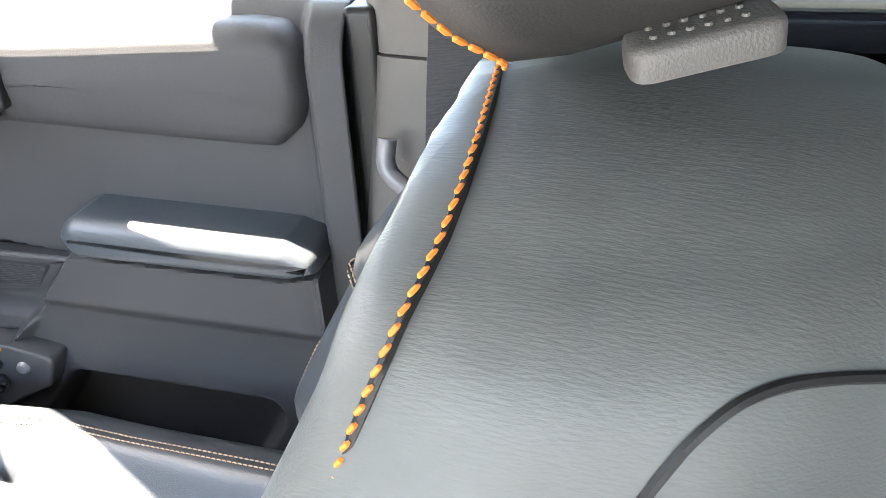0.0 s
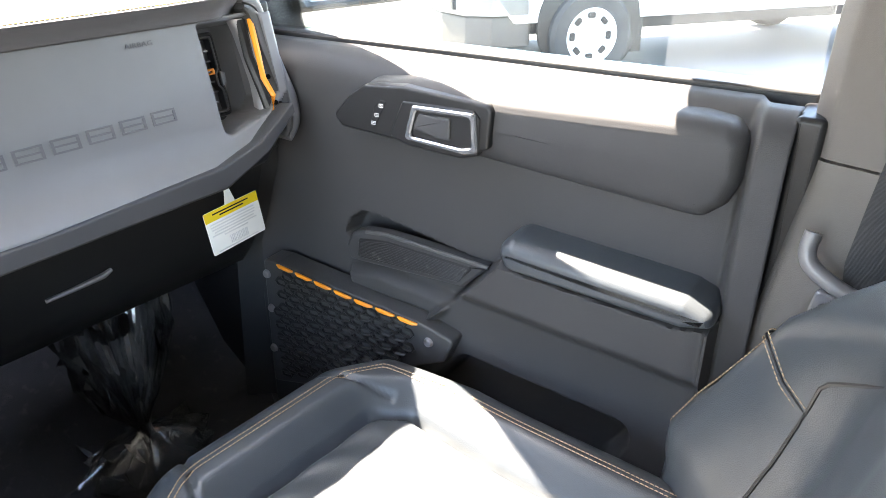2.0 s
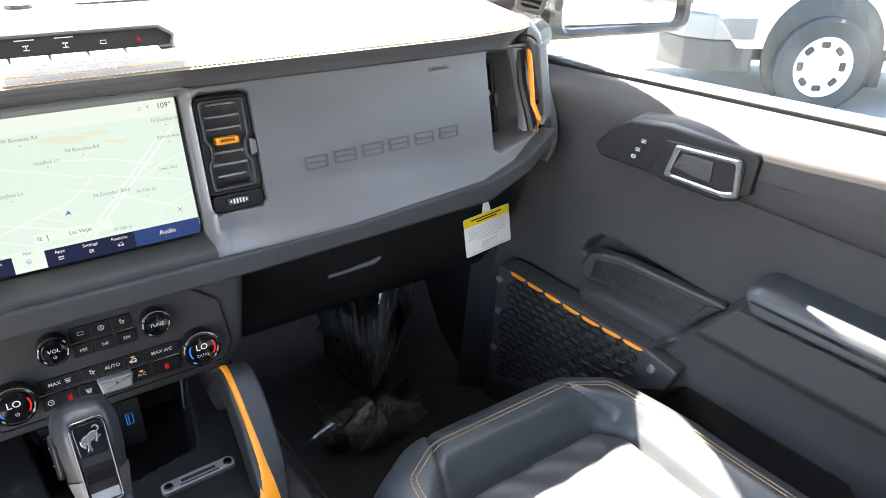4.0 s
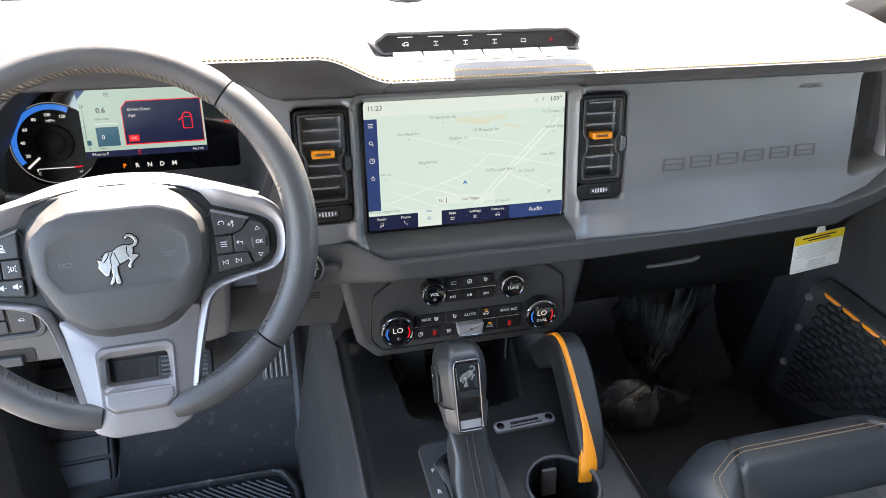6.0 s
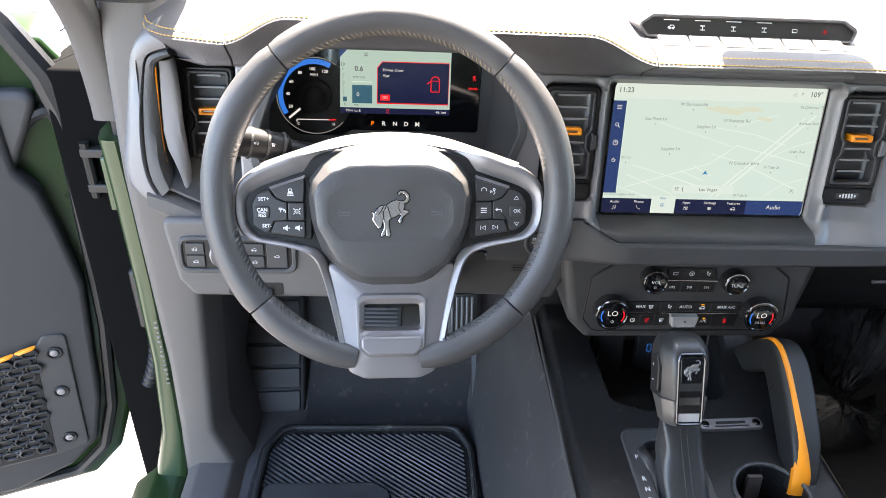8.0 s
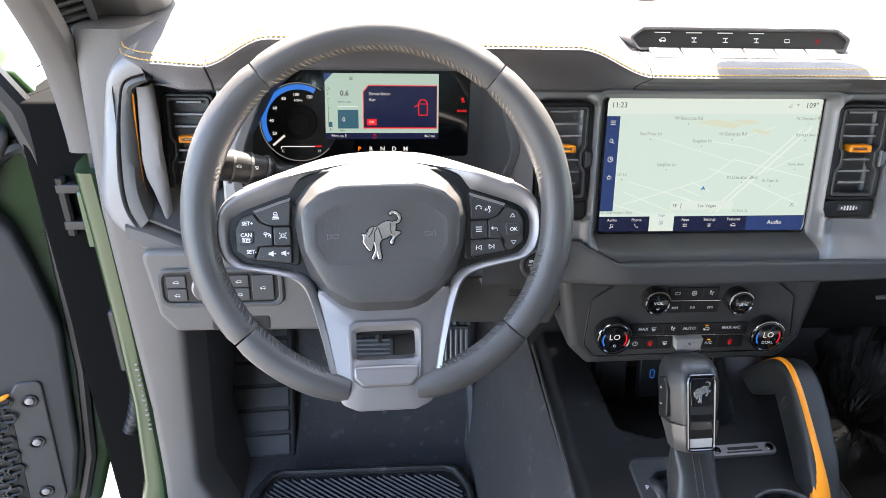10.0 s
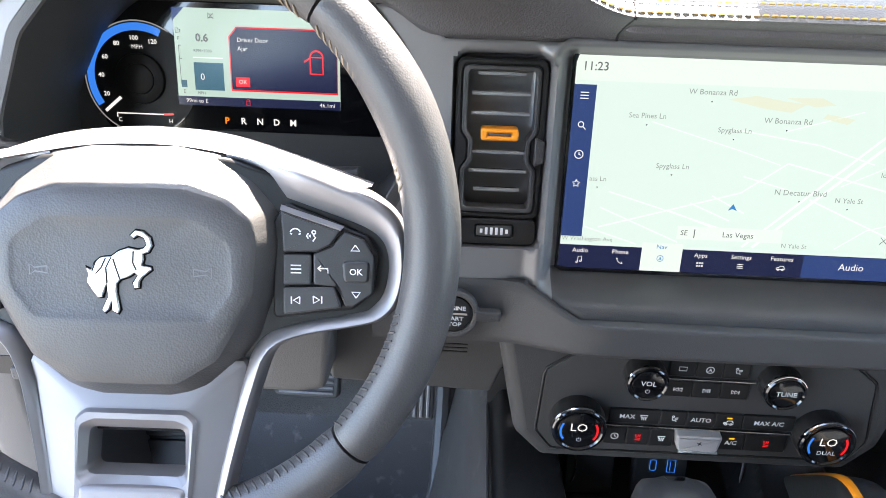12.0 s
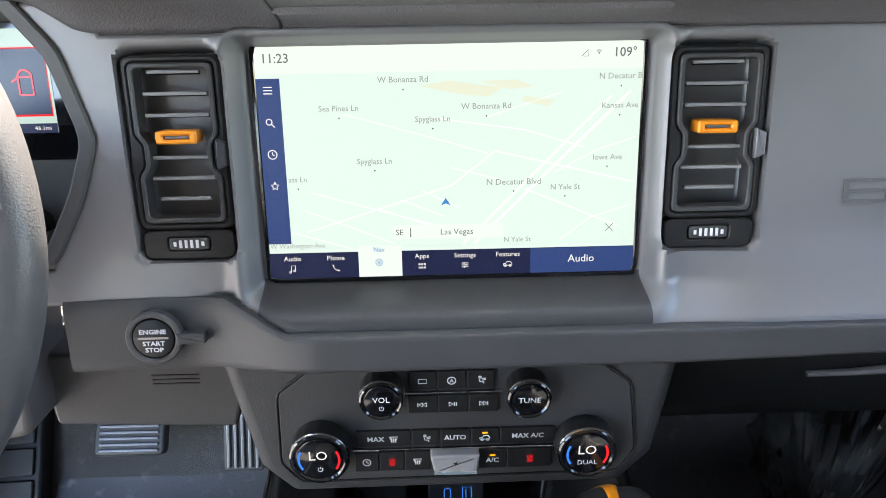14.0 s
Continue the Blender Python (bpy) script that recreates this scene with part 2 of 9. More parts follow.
def rounded(poly, r, n=5):
    """The polygon with its corners rounded by r (one number, or one a corner)."""
    out, k = [], len(poly)
    for i in range(k):
        p, a, b = Vector(poly[i]), Vector(poly[i - 1]), Vector(poly[(i + 1) % k])
        ri = r[i] if isinstance(r, (list, tuple)) else r
        u, w = (a - p).normalized(), (b - p).normalized()
        half = max(0.05, u.angle(w) / 2) if u.length and w.length else 1
        d = min(ri / math.tan(half), 0.48 * (a - p).length, 0.48 * (b - p).length)
        if ri <= 0 or d < 1e-6:
            out.append(tuple(p))
            continue
        q0, q1 = p + u * d, p + w * d
        for j in range(n + 1):
            t = j / n
            out.append(tuple((1 - t) ** 2 * q0 + 2 * t * (1 - t) * p + t * t * q1))
    return out


def box2(x0, x1, y0, y1):
    return [(x0, y0), (x1, y0), (x1, y1), (x0, y1)]


def area2(poly):
    return 0.5 * sum(poly[i - 1][0] * poly[i][1] - poly[i][0] * poly[i - 1][1] for i in range(len(poly)))


def inset(poly, d):
    """The closed polygon moved inwards by d along its corner normals."""
    s, k, out = (1 if area2(poly) > 0 else -1), len(poly), []
    for i in range(k):
        p, a, b = Vector(poly[i]), Vector(poly[i - 1]), Vector(poly[(i + 1) % k])
        u, w = (p - a), (b - p)
        if u.length < 1e-9 or w.length < 1e-9:
            u = w = (b - a)
        u, w = u.normalized(), w.normalized()
        nrm = Vector((-u.y, u.x)) + Vector((-w.y, w.x))
        nrm = nrm.normalized() if nrm.length > 1e-6 else Vector((-u.y, u.x))
        c = max(0.5, nrm.dot(Vector((-u.y, u.x))))
        out.append(tuple(p + nrm * s * d / c))
    return out


def loft(bm, rings, m=None, caps=(True, True), closed=True):
    """Skins rings of 3D points, all of one length."""
    vs = [[bm.verts.new(m @ Vector(p) if m else p) for p in ring] for ring in rings]
    n = len(vs[0])
    for a, b in zip(vs, vs[1:]):
        for i in range(n if closed else n - 1):
            j = (i + 1) % n
            bm.faces.new((a[i], a[j], b[j], b[i]))
    if caps[0]:
        bm.faces.new(vs[0][::-1])
    if caps[1]:
        bm.faces.new(vs[-1])
    return vs


def slab(bm, poly, z0, z1, bevel=0.002, m=None, segs=3, dome=0.0):
    """A plate of the outline poly from z0 to z1, with a rounded upper edge and, with dome, a swelling face."""
    rings = [[(x, y, z0) for x, y in poly]]
    for i in range(segs + 1):
        a = math.pi / 2 * i / segs
        q = inset(poly, bevel * (1 - math.cos(a)))
        rings.append([(x, y, z1 - bevel + bevel * math.sin(a)) for x, y in q])
    e = min(0.4 * bevel, 0.0008)
    if not dome and e > 0.0001:
        rings.append([(x, y, z1) for x, y in inset(poly, bevel + e)])
    if dome:
        c = Vector((sum(p[0] for p in poly) / len(poly), sum(p[1] for p in poly) / len(poly)))
        base = rings[-1]
        for f in (0.8, 0.55, 0.3, 0.08):
            rings.append([(c.x + (x - c.x) * f, c.y + (y - c.y) * f, z1 + dome * (1 - f * f)) for x, y, _ in base])
    loft(bm, rings, m)


def even(poly, n):
    """The closed outline as n points at even steps."""
    pts = [Vector(p) for p in poly] + [Vector(poly[0])]
    d = [0.0]
    for a, b in zip(pts, pts[1:]):
        d.append(d[-1] + (b - a).length)
    out, k = [], 0
    for i in range(n):
        s = d[-1] * i / n
        while d[k + 1] < s:
            k += 1
        f = (s - d[k]) / max(1e-9, d[k + 1] - d[k])
        out.append(tuple(pts[k].lerp(pts[k + 1], f)))
    return out


def ring_plate(bm, outer, inner, z0, z1, bevel=0.0015, m=None, n=96):
    """A frame: the plate between two outlines."""
    o, i = even(outer, n), even(inner, n)
    if (area2(o) > 0) != (area2(i) > 0):
        i = i[::-1]
    c = min(range(n), key=lambda k: sum((Vector(o[j]) - Vector(i[(j + k) % n])).length for j in range(0, n, 8)))
    i = i[c:] + i[:c]
    rings = [[(x, y, z0) for x, y in o], [(x, y, z1 - bevel) for x, y in o], [(x, y, z1) for x, y in inset(o, bevel)],
             [(x, y, z1) for x, y in inset(i, -bevel)], [(x, y, z1 - bevel) for x, y in i], [(x, y, z0) for x, y in i]]
    vs = loft(bm, rings, m, caps=(False, False))
    for a in range(n):
        b = (a + 1) % n
        bm.faces.new((vs[-1][a], vs[-1][b], vs[0][b], vs[0][a]))


def tube(bm, path, r, n=10, m=None, caps=True, flat=1.0, closed=False, up=(0, 0, 1), sq=1.0):
    """A round (or with flat, oval) bar along a path; r is one radius, or one a point."""
    pts = [Vector(p) for p in path]
    rings = []
    for i, p in enumerate(pts):
        a = pts[i - 1] if (i or closed) else p
        b = pts[(i + 1) % len(pts)] if (i < len(pts) - 1 or closed) else p
        t = (b - a).normalized()
        side = t.cross(Vector(up))
        side = side.normalized() if side.length > 1e-4 else t.orthogonal().normalized()
        u = side.cross(t).normalized()
        ri = r[i] if isinstance(r, (list, tuple)) else r
        cs = [(math.cos(2 * math.pi * k / n), math.sin(2 * math.pi * k / n)) for k in range(n)]
        rings.append([p + side * ri * math.copysign(abs(c) ** sq, c) + u * ri * flat * math.copysign(abs(s) ** sq, s) for c, s in cs])
    if closed:
        rings.append(rings[0])
        loft(bm, rings, m, caps=(False, False))
        bmesh.ops.remove_doubles(bm, verts=bm.verts, dist=1e-6)
    else:
        loft(bm, rings, m, caps=(caps, caps))


def ribbon(bm, pts, w, z0, z1, bevel, m=None, tilt=0.0):
    """A flat strip of width w along a 2D polyline, with rounded upper edges; tilt raises its right-hand edge."""
    rings = []
    for i, p in enumerate(pts):
        a, b = Vector(pts[max(0, i - 1)]), Vector(pts[min(len(pts) - 1, i + 1)])
        t = (b - a).normalized()
        wi = w[i] if isinstance(w, (list, tuple)) else w
        sec = [(-wi / 2, z0), (-wi / 2, z1 - bevel - tilt), (-wi / 2 + bevel * 0.3, z1 - bevel * 0.3 - tilt), (-wi / 2 + bevel, z1 - tilt * 0.9), (wi / 2 - bevel, z1 - tilt * 0.1), (wi / 2 - bevel * 0.3, z1 - bevel * 0.3), (wi / 2, z1 - bevel), (wi / 2, z0)]
        rings.append([(p[0] + t.y * k, p[1] - t.x * k, z) for k, z in sec])
    loft(bm, rings, m)


def disc(bm, x, y, z0, z1, r0, r1=None, n=32, bevel=0.001, m=None):
    """A drum about the local z axis."""
    r1 = r0 if r1 is None else r1
    spec = [(r0, z0), (r1, z1 - bevel), (r1 - bevel * 0.3, z1 - bevel * 0.3), (r1 - bevel, z1)]
    loft(bm, [[(x + r * math.cos(2 * math.pi * k / n), y + r * math.sin(2 * math.pi * k / n), z) for k in range(n)] for r, z in spec], m)


def block(bm, x0, x1, y0, y1, z0, z1, bevel=0.003, m=None):
    slab(bm, rounded(box2(x0, x1, y0, y1), bevel, 3), z0, z1, bevel, m)


def stitches(bm, path, pitch, length, r, m=None, n=5, skew=0.0, normal=(0, 0, 1)):
    """Threads laid one after another along a polyline."""
    pts = [Vector(p) for p in path]
    d = [0.0]
    for a, b in zip(pts, pts[1:]):
        d.append(d[-1] + (b - a).length)

    def at(s):
        s = min(max(s, 0), d[-1] - 1e-6)
        k = max(i for i in range(len(pts) - 1) if d[i] <= s)
        return pts[k].lerp(pts[k + 1], (s - d[k]) / max(1e-9, d[k + 1] - d[k]))
    s = pitch / 2
    while s < d[-1]:
        a, b = at(s - length / 2), at(s + length / 2)
        if (b - a).length > 1e-6:
            side = (b - a).cross(Vector(normal)).normalized() * skew
            tube(bm, [a - side, a.lerp(b, 0.2) - side * 0.6 + Vector(normal) * r * 0.6, a.lerp(b, 0.8) + side * 0.6 + Vector(normal) * r * 0.6, b + side], [r * 0.5, r, r, r * 0.5], n, m)
        s += pitch


def lettering(string, size, m, mat, parent, name="lettering", align="CENTER", depth=0.0002, bold=0.0, wide=1.0):
    """Words as a thin mesh in the built-in font, centred on the pose m."""
    cu = bpy.data.curves.new(name, "FONT")
    cu.body, cu.size, cu.extrude, cu.align_x, cu.align_y, cu.offset = string, size, depth, align, "CENTER", bold
    cu.resolution_u = 2
    ob = bpy.data.objects.new(name, cu)
    scene.collection.objects.link(ob)
    me = bpy.data.meshes.new_from_object(ob.evaluated_get(bpy.context.evaluated_depsgraph_get()))
    bpy.data.objects.remove(ob)
    me.transform(m @ Matrix.Diagonal((wide, 1, 1, 1)))
    me.materials.clear()
    me.materials.append(mat)
    o = new(name, me)
    o.parent = parent
    return o


def sd_box(x, y, cx, cy, hx, hy, r):
    qx, qy = np.abs(x - cx) - hx + r, np.abs(y - cy) - hy + r
    return np.hypot(np.maximum(qx, 0), np.maximum(qy, 0)) + np.minimum(np.maximum(qx, qy), 0) - r


def sd_poly(x, y, poly):
    """Signed distance (inside negative) of arrays of points from a polygon."""
    d = np.full(x.shape, 1e9)
    inside = np.zeros(x.shape, bool)
    for i in range(len(poly)):
        ax, ay = poly[i - 1]
        bx, by = poly[i]
        ex, ey = bx - ax, by - ay
        t = np.clip(((x - ax) * ex + (y - ay) * ey) / (ex * ex + ey * ey + 1e-12), 0, 1)
        d = np.minimum(d, np.hypot(x - ax - t * ex, y - ay - t * ey))
        cross = ((ay > y) != (by > y)) & (x < ex * (y - ay) / (ey + 1e-12) + ax)
        inside ^= cross
    return np.where(inside, -d, d)


def ss(a, b, x):
    t = np.clip((x - a) / (b - a), 0, 1)
    return t * t * (3 - 2 * t)


def sheet(name, X, Y, Z, mat, parent, m=None, keep=None, label="", thick=0.0, sharp=60.0):
    """A moulded sheet from arrays of places; keep leaves cells out; thick gives it a back."""
    ny, nx = X.shape
    V = np.stack([X.ravel(), Y.ravel(), Z.ravel()], 1)
    if m is not None:
        M = np.array(m)
        V = V @ M[:3, :3].T + M[:3, 3]
    idx = np.arange(nx * ny).reshape(ny, nx)
    q = np.stack([idx[:-1, :-1], idx[:-1, 1:], idx[1:, 1:], idx[1:, :-1]], -1)
    if keep is not None:
        q = q[keep[:-1, :-1] & keep[1:, 1:] & keep[:-1, 1:] & keep[1:, :-1]]
    q = q.reshape(-1, 4)
    used, inv = np.unique(q, return_inverse=True)
    me = bpy.data.meshes.new(name)
    me.from_pydata(V[used].tolist(), [], inv.reshape(-1, 4).tolist())
    me.materials.append(mat)
    me.polygons.foreach_set("use_smooth", [True] * len(me.polygons))
    me.set_sharp_from_angle(angle=radians(sharp))
    ob = new(name, me)
    ob.parent = parent
    if label:
        ob["label"] = label
    if thick:
        md = ob.modifiers.new("thickness", "SOLIDIFY")
        md.thickness, md.offset = thick, -1
    return ob


def arc(cx, cy, r, a0, a1, n=24):
    return [(cx + r * math.cos(radians(a0 + (a1 - a0) * i / n)), cy + r * math.sin(radians(a0 + (a1 - a0) * i / n))) for i in range(n + 1)]


def band(pts, w):
    """A flat ribbon outline of width w round a 2D polyline."""
    L, R = [], []
    for i, p in enumerate(pts):
        a, b = Vector(pts[max(0, i - 1)]), Vector(pts[min(len(pts) - 1, i + 1)])
        t = (b - a).normalized()
        L.append((p[0] - t.y * w / 2, p[1] + t.x * w / 2)), R.append((p[0] + t.y * w / 2, p[1] - t.x * w / 2))
    return L + R[::-1]

# ---- the cabin shell ----
FLOOR_Z, ROOF_Z, SILL_Z = 0.67, 1.84, 1.36


def solid(name, boxes, mat, label, category, kind="structure", bevel=0.006):
    bm = bmesh.new()
    for x0, x1, y0, y1, z0, z1 in boxes:
        block(bm, x0, x1, y0, y1, z0, z1, bevel)
    return tagged(finish(bm, name, mat), label, category, kind=kind)


solid("floor", [(-0.70, 0.74, -1.60, 1.16, FLOOR_Z - 0.05, FLOOR_Z)], carpet_mat, "black carpeted cabin floor under the seats", "floor")
# toe boards rising to the bulkhead
bm = bmesh.new()
prof = [(1.14, FLOOR_Z - 0.002), (1.24, 0.73), (1.36, 0.92), (1.42, 1.12), (1.43, 1.40), (1.48, 1.40), (1.47, 1.10), (1.40, 0.88), (1.27, 0.69), (1.15, FLOOR_Z - 0.05)]
loft(bm, [[(x, y, z) for y, z in prof] for x in np.linspace(-0.70, 0.74, 9)])
tagged(finish(bm, "wall_front", carpet_mat), "black carpeted bulkhead rising behind the dashboard", "wall", kind="structure")
# roof panel with its lining
solid("ceiling", [(-0.78, 0.78, -1.62, 0.56, ROOF_Z, ROOF_Z + 0.05)], liner_mat, "pale grey headliner of the closed hard top", "ceiling")
solid("wall_rear", [(-0.80, 0.80, -1.66, -1.60, 0.62, 1.30)], dark_mat, "dark plastic tailgate lining", "wall")
solid("wall_left", [(-0.84, -0.78, -1.60, -0.62, 0.62, SILL_Z)], dark_mat, "dark lining of the rear side panel", "wall")
solid("wall_right", [(0.80, 0.86, -1.60, 0.08, 0.62, SILL_Z - 0.01)], dark_mat, "dark lining of the rear side panel", "wall")


def pillar(name, path, w, d, mat, label):
    bm = bmesh.new()
    rings = []
    for x, y, z, f in path:
        q = rounded([(-w * f, -d * f), (w * f, -d * f), (w * f, d * f), (-w * f, d * f)], 0.4 * min(w, d), 4)
        rings.append([(x + a, y + b, z) for a, b in q])
    loft(bm, rings)
    return tagged(finish(bm, name, mat), label, "pillar", kind="structure")


pillar("rear_pillar_left", [(-0.80, -1.50, 0.9, 1), (-0.76, -1.48, 1.86, 1)], 0.04, 0.09, dark_mat, "dark trimmed rear roof pillar")
pillar("rear_pillar_right", [(0.80, -1.50, 0.9, 1), (0.76, -1.48, 1.86, 1)], 0.04, 0.09, dark_mat, "dark trimmed rear roof pillar")
pillar("middle_pillar_left", [(-0.82, -0.02, 0.65, 1.2), (-0.80, 0.0, 1.3, 1), (-0.74, -0.04, 1.86, 1)], 0.035, 0.07, taupe_mat, "grey plastic pillar behind the driver's door")
# right middle pillar: a wide lower trim under a narrower upper one, with a seam between
pil_r = thing("middle_pillar_right", "grey plastic pillar trim behind the passenger door", "pillar", kind="structure")


def pillar_half(name, levels):
    """levels: z, y of the front edge, y of the rear edge, x of the inner face."""
    bm = bmesh.new()
    rings = []
    for z, yf, yr, xi in levels:
        q = rounded([(xi, yr), (xi - 0.006, 0.5 * (yf + yr)), (xi + 0.004, yf - 0.022), (xi + 0.03, yf), (xi + 0.09, yf), (xi + 0.09, yr)], [0.004, 0.03, 0.018, 0.012, 0, 0], 4)
        rings.append([(x, y, z) for x, y in q])
    loft(bm, rings)
    return part(name, bm, taupe_mat, pil_r)


pillar_half("lower_trim", [(0.62, 0.300, 0.02, 0.765), (0.95, 0.292, 0.03, 0.768), (1.12, 0.284, 0.05, 0.772), (1.25, 0.268, 0.07, 0.778), (1.318, 0.259, 0.09, 0.782)])
pillar_half("upper_trim", [(1.3205, 0.258, 0.10, 0.784), (1.45, 0.256, 0.12, 0.782), (1.65, 0.238, 0.12, 0.760), (1.86, 0.20, 0.10, 0.715)])
bm = bmesh.new()
block(bm, 0.800, 0.850, -0.60, 0.10, 1.30, 1.35, 0.01)
tagged(finish(bm, "quarter_sill", dark_mat), "dark plastic sill of the rear side window", "sill", kind="structure")

# windscreen frame: pillars from the cowl to the header
for s, nm in ((-1, "left"), (1, "right")):
    ob = thing("windscreen_pillar_" + nm, "taupe plastic windscreen pillar trim with a slotted vent", "pillar", kind="structure")
    bm = bmesh.new()
    ring = []
    for f in np.linspace(0, 1, 18):
        # from the dash end up and back to the header
        c = Vector((0, 1.22 - 0.62 * f, 1.38 + 0.46 * f))
        inner, outer = (float(np.interp(f, [0, 0.27, 0.4, 0.5, 0.62, 1], v)) for v in ([0.722, 0.704, 0.667, 0.637, 0.593, 0.550], [0.80, 0.79, 0.770, 0.757, 0.735, 0.70]))
        if s < 0:
            inner = float(np.interp(f, [0, 0.06, 0.12, 0.17, 0.30, 0.50, 0.62, 1], [0.716, 0.694, 0.668, 0.640, 0.625, 0.612, 0.585, 0.550]))
        inn, fwd = Vector((s, 0, 0)), Vector((0, 0.66, 0.55)).normalized()
        q = [(outer, -0.02), (inner + 0.034, -0.025), (inner + 0.010, -0.005), (inner, 0.030), (inner + 0.02, 0.070), (outer, 0.070)]
        ring.append([tuple(c + inn * a + fwd * b) for a, b in rounded(q, 0.012, 3)])
    loft(bm, ring)
    part("pillar_trim", bm, taupe_mat, ob)
    # slotted defroster vent near the foot
    a = Vector((s * 0.733, 1.030, 1.482))
    m = axes(a, (s * 0.02, -0.35, 0.90), (-0.80, s * 0.50, s * 0.20))
    bm = bmesh.new()
    ring_plate(bm, rounded(box2(-0.045, 0.045, -0.024, 0.024), 0.008), rounded(box2(-0.036, 0.036, -0.016, 0.016), 0.005), -0.01, 0.004, 0.0015, m, 48)
    fr = part("vent_frame", bm, taupe_mat, ob)
    bm = bmesh.new()
    block(bm, -0.037, 0.037, -0.017, 0.017, -0.012, -0.006, 0.001, m)
    part("vent_backing", bm, black_mat, fr)
    for i in range(7):
        bm = bmesh.new()
        x = -0.030 + 0.010 * i
        block(bm, x - 0.0018, x + 0.0018, -0.016, 0.016, -0.007, 0.002, 0.0006, m)
        part("slat", bm, taupe_mat, fr)

solid("roof_rail_right", [(0.69, 0.86, -1.60, 0.665, 1.775, 1.86)], liner_mat, "pale lined roof rail above the side window", "rail")
solid("roof_rail_left", [(-0.86, -0.69, -1.60, 0.665, 1.775, 1.86)], liner_mat, "pale lined roof rail above the side window", "rail")
privacy_mat = clear("privacy_glass", (0.16, 0.17, 0.165))
for nm, q in (("window_3", [(-0.79, -1.50, 1.34), (-0.79, -0.62, 1.34), (-0.745, -0.62, 1.80), (-0.745, -1.50, 1.80)]), ("window_4", [(0.80, -1.50, 1.33), (0.80, 0.10, 1.33), (0.745, 0.10, 1.80), (0.745, -1.50, 1.80)]), ("window_5", [(-0.74, -1.62, 1.28), (0.74, -1.62, 1.28), (0.70, -1.56, 1.85), (-0.70, -1.56, 1.85)])):
    bm = bmesh.new()
    loft(bm, [q, [(x * 1.006, y * 1.004, z) for x, y, z in q]])
    tagged(finish(bm, nm, privacy_mat, smooth=False), "dark privacy glass of the rear cabin", "window", kind="structure")
bm = bmesh.new()
loft(bm, [[(x, y, z) for y, z in rounded([(0.50, 1.80), (0.690, 1.755), (0.730, 1.79), (0.64, 1.86), (0.50, 1.88)], 0.01, 3)] for x in np.linspace(-0.70, 0.70, 7)])
tagged(finish(bm, "windscreen_header", liner_mat), "pale lined windscreen header rail", "rail", kind="structure")
bm = bmesh.new()
loft(bm, [[(-0.70, 1.33, 1.44), (0.70, 1.33, 1.44), (0.64, 0.66, 1.80), (-0.64, 0.66, 1.80)], [(-0.70, 1.337, 1.444), (0.70, 1.337, 1.444), (0.64, 0.667, 1.804), (-0.64, 0.667, 1.804)]])
ws = tagged(finish(bm, "window_1", glass_mat, smooth=False), "raked clear windscreen above the dashboard", "window", kind="structure")
ws.visible_shadow = False
bm = bmesh.new()
loft(bm, [[(x, y, z) for y, z in rounded([(1.27, 1.425), (1.345, 1.432), (1.352, 1.448), (1.30, 1.452)], 0.004, 2)] for x in np.linspace(-0.70, 0.70, 7)])
tagged(finish(bm, "windscreen_seal", black_mat), "black rubber seal along the windscreen foot", "seal", kind="structure")
# rear-view mirror and its bracket on the glass, which shade the middle of the dash
mir = thing("rear_view_mirror", "black interior mirror on a windscreen bracket", "mirror")
m = axes((0.0, 0.86, 1.685), (1, 0, 0), (0, 0.3, 1))
bm = bmesh.new()
slab(bm, rounded(box2(-0.115, 0.115, -0.032, 0.032), 0.02), -0.02, 0.012, 0.006, m)
part("shell", bm, black_mat, mir)
bm = bmesh.new()
slab(bm, rounded(box2(-0.108, 0.108, -0.026, 0.026), 0.016), 0.0125, 0.0135, 0.0005, m)
part("mirror_glass", bm, mirror_mat, mir)
bm = bmesh.new()
tube(bm, [(0, 0.88, 1.69), (0, 0.93, 1.69), (0, 0.955, 1.675)], [0.012, 0.014, 0.02], 12)
part("bracket", bm, black_mat, mir)
# unseen cover, added where it throws the shadow on the switch row
bm = bmesh.new()
slab(bm, rounded(box2(-0.085, 0.085, -0.06, 0.09), 0.02), -0.03, 0.0, 0.008, axes((0.058, 0.985, 1.640), (1, 0, 0), (0, -0.57, 0.36)))
part("shadow_cover", bm, black_mat, mir)

# last two boxes are added fillers that keep sun from leaking past the dash
solid("footwell_wall_and_filler", [(0.705, 0.76, 1.0, 1.46, 0.62, 1.30), (-0.745, -0.70, 1.06, 1.46, 0.62, 1.30), (0.655, 0.752, 1.03, 1.38, 1.18, 1.412), (-0.752, -0.655, 1.03, 1.38, 1.18, 1.412)], black_mat, "black footwell walls, with added blocks against sun at dash ends", "wall")

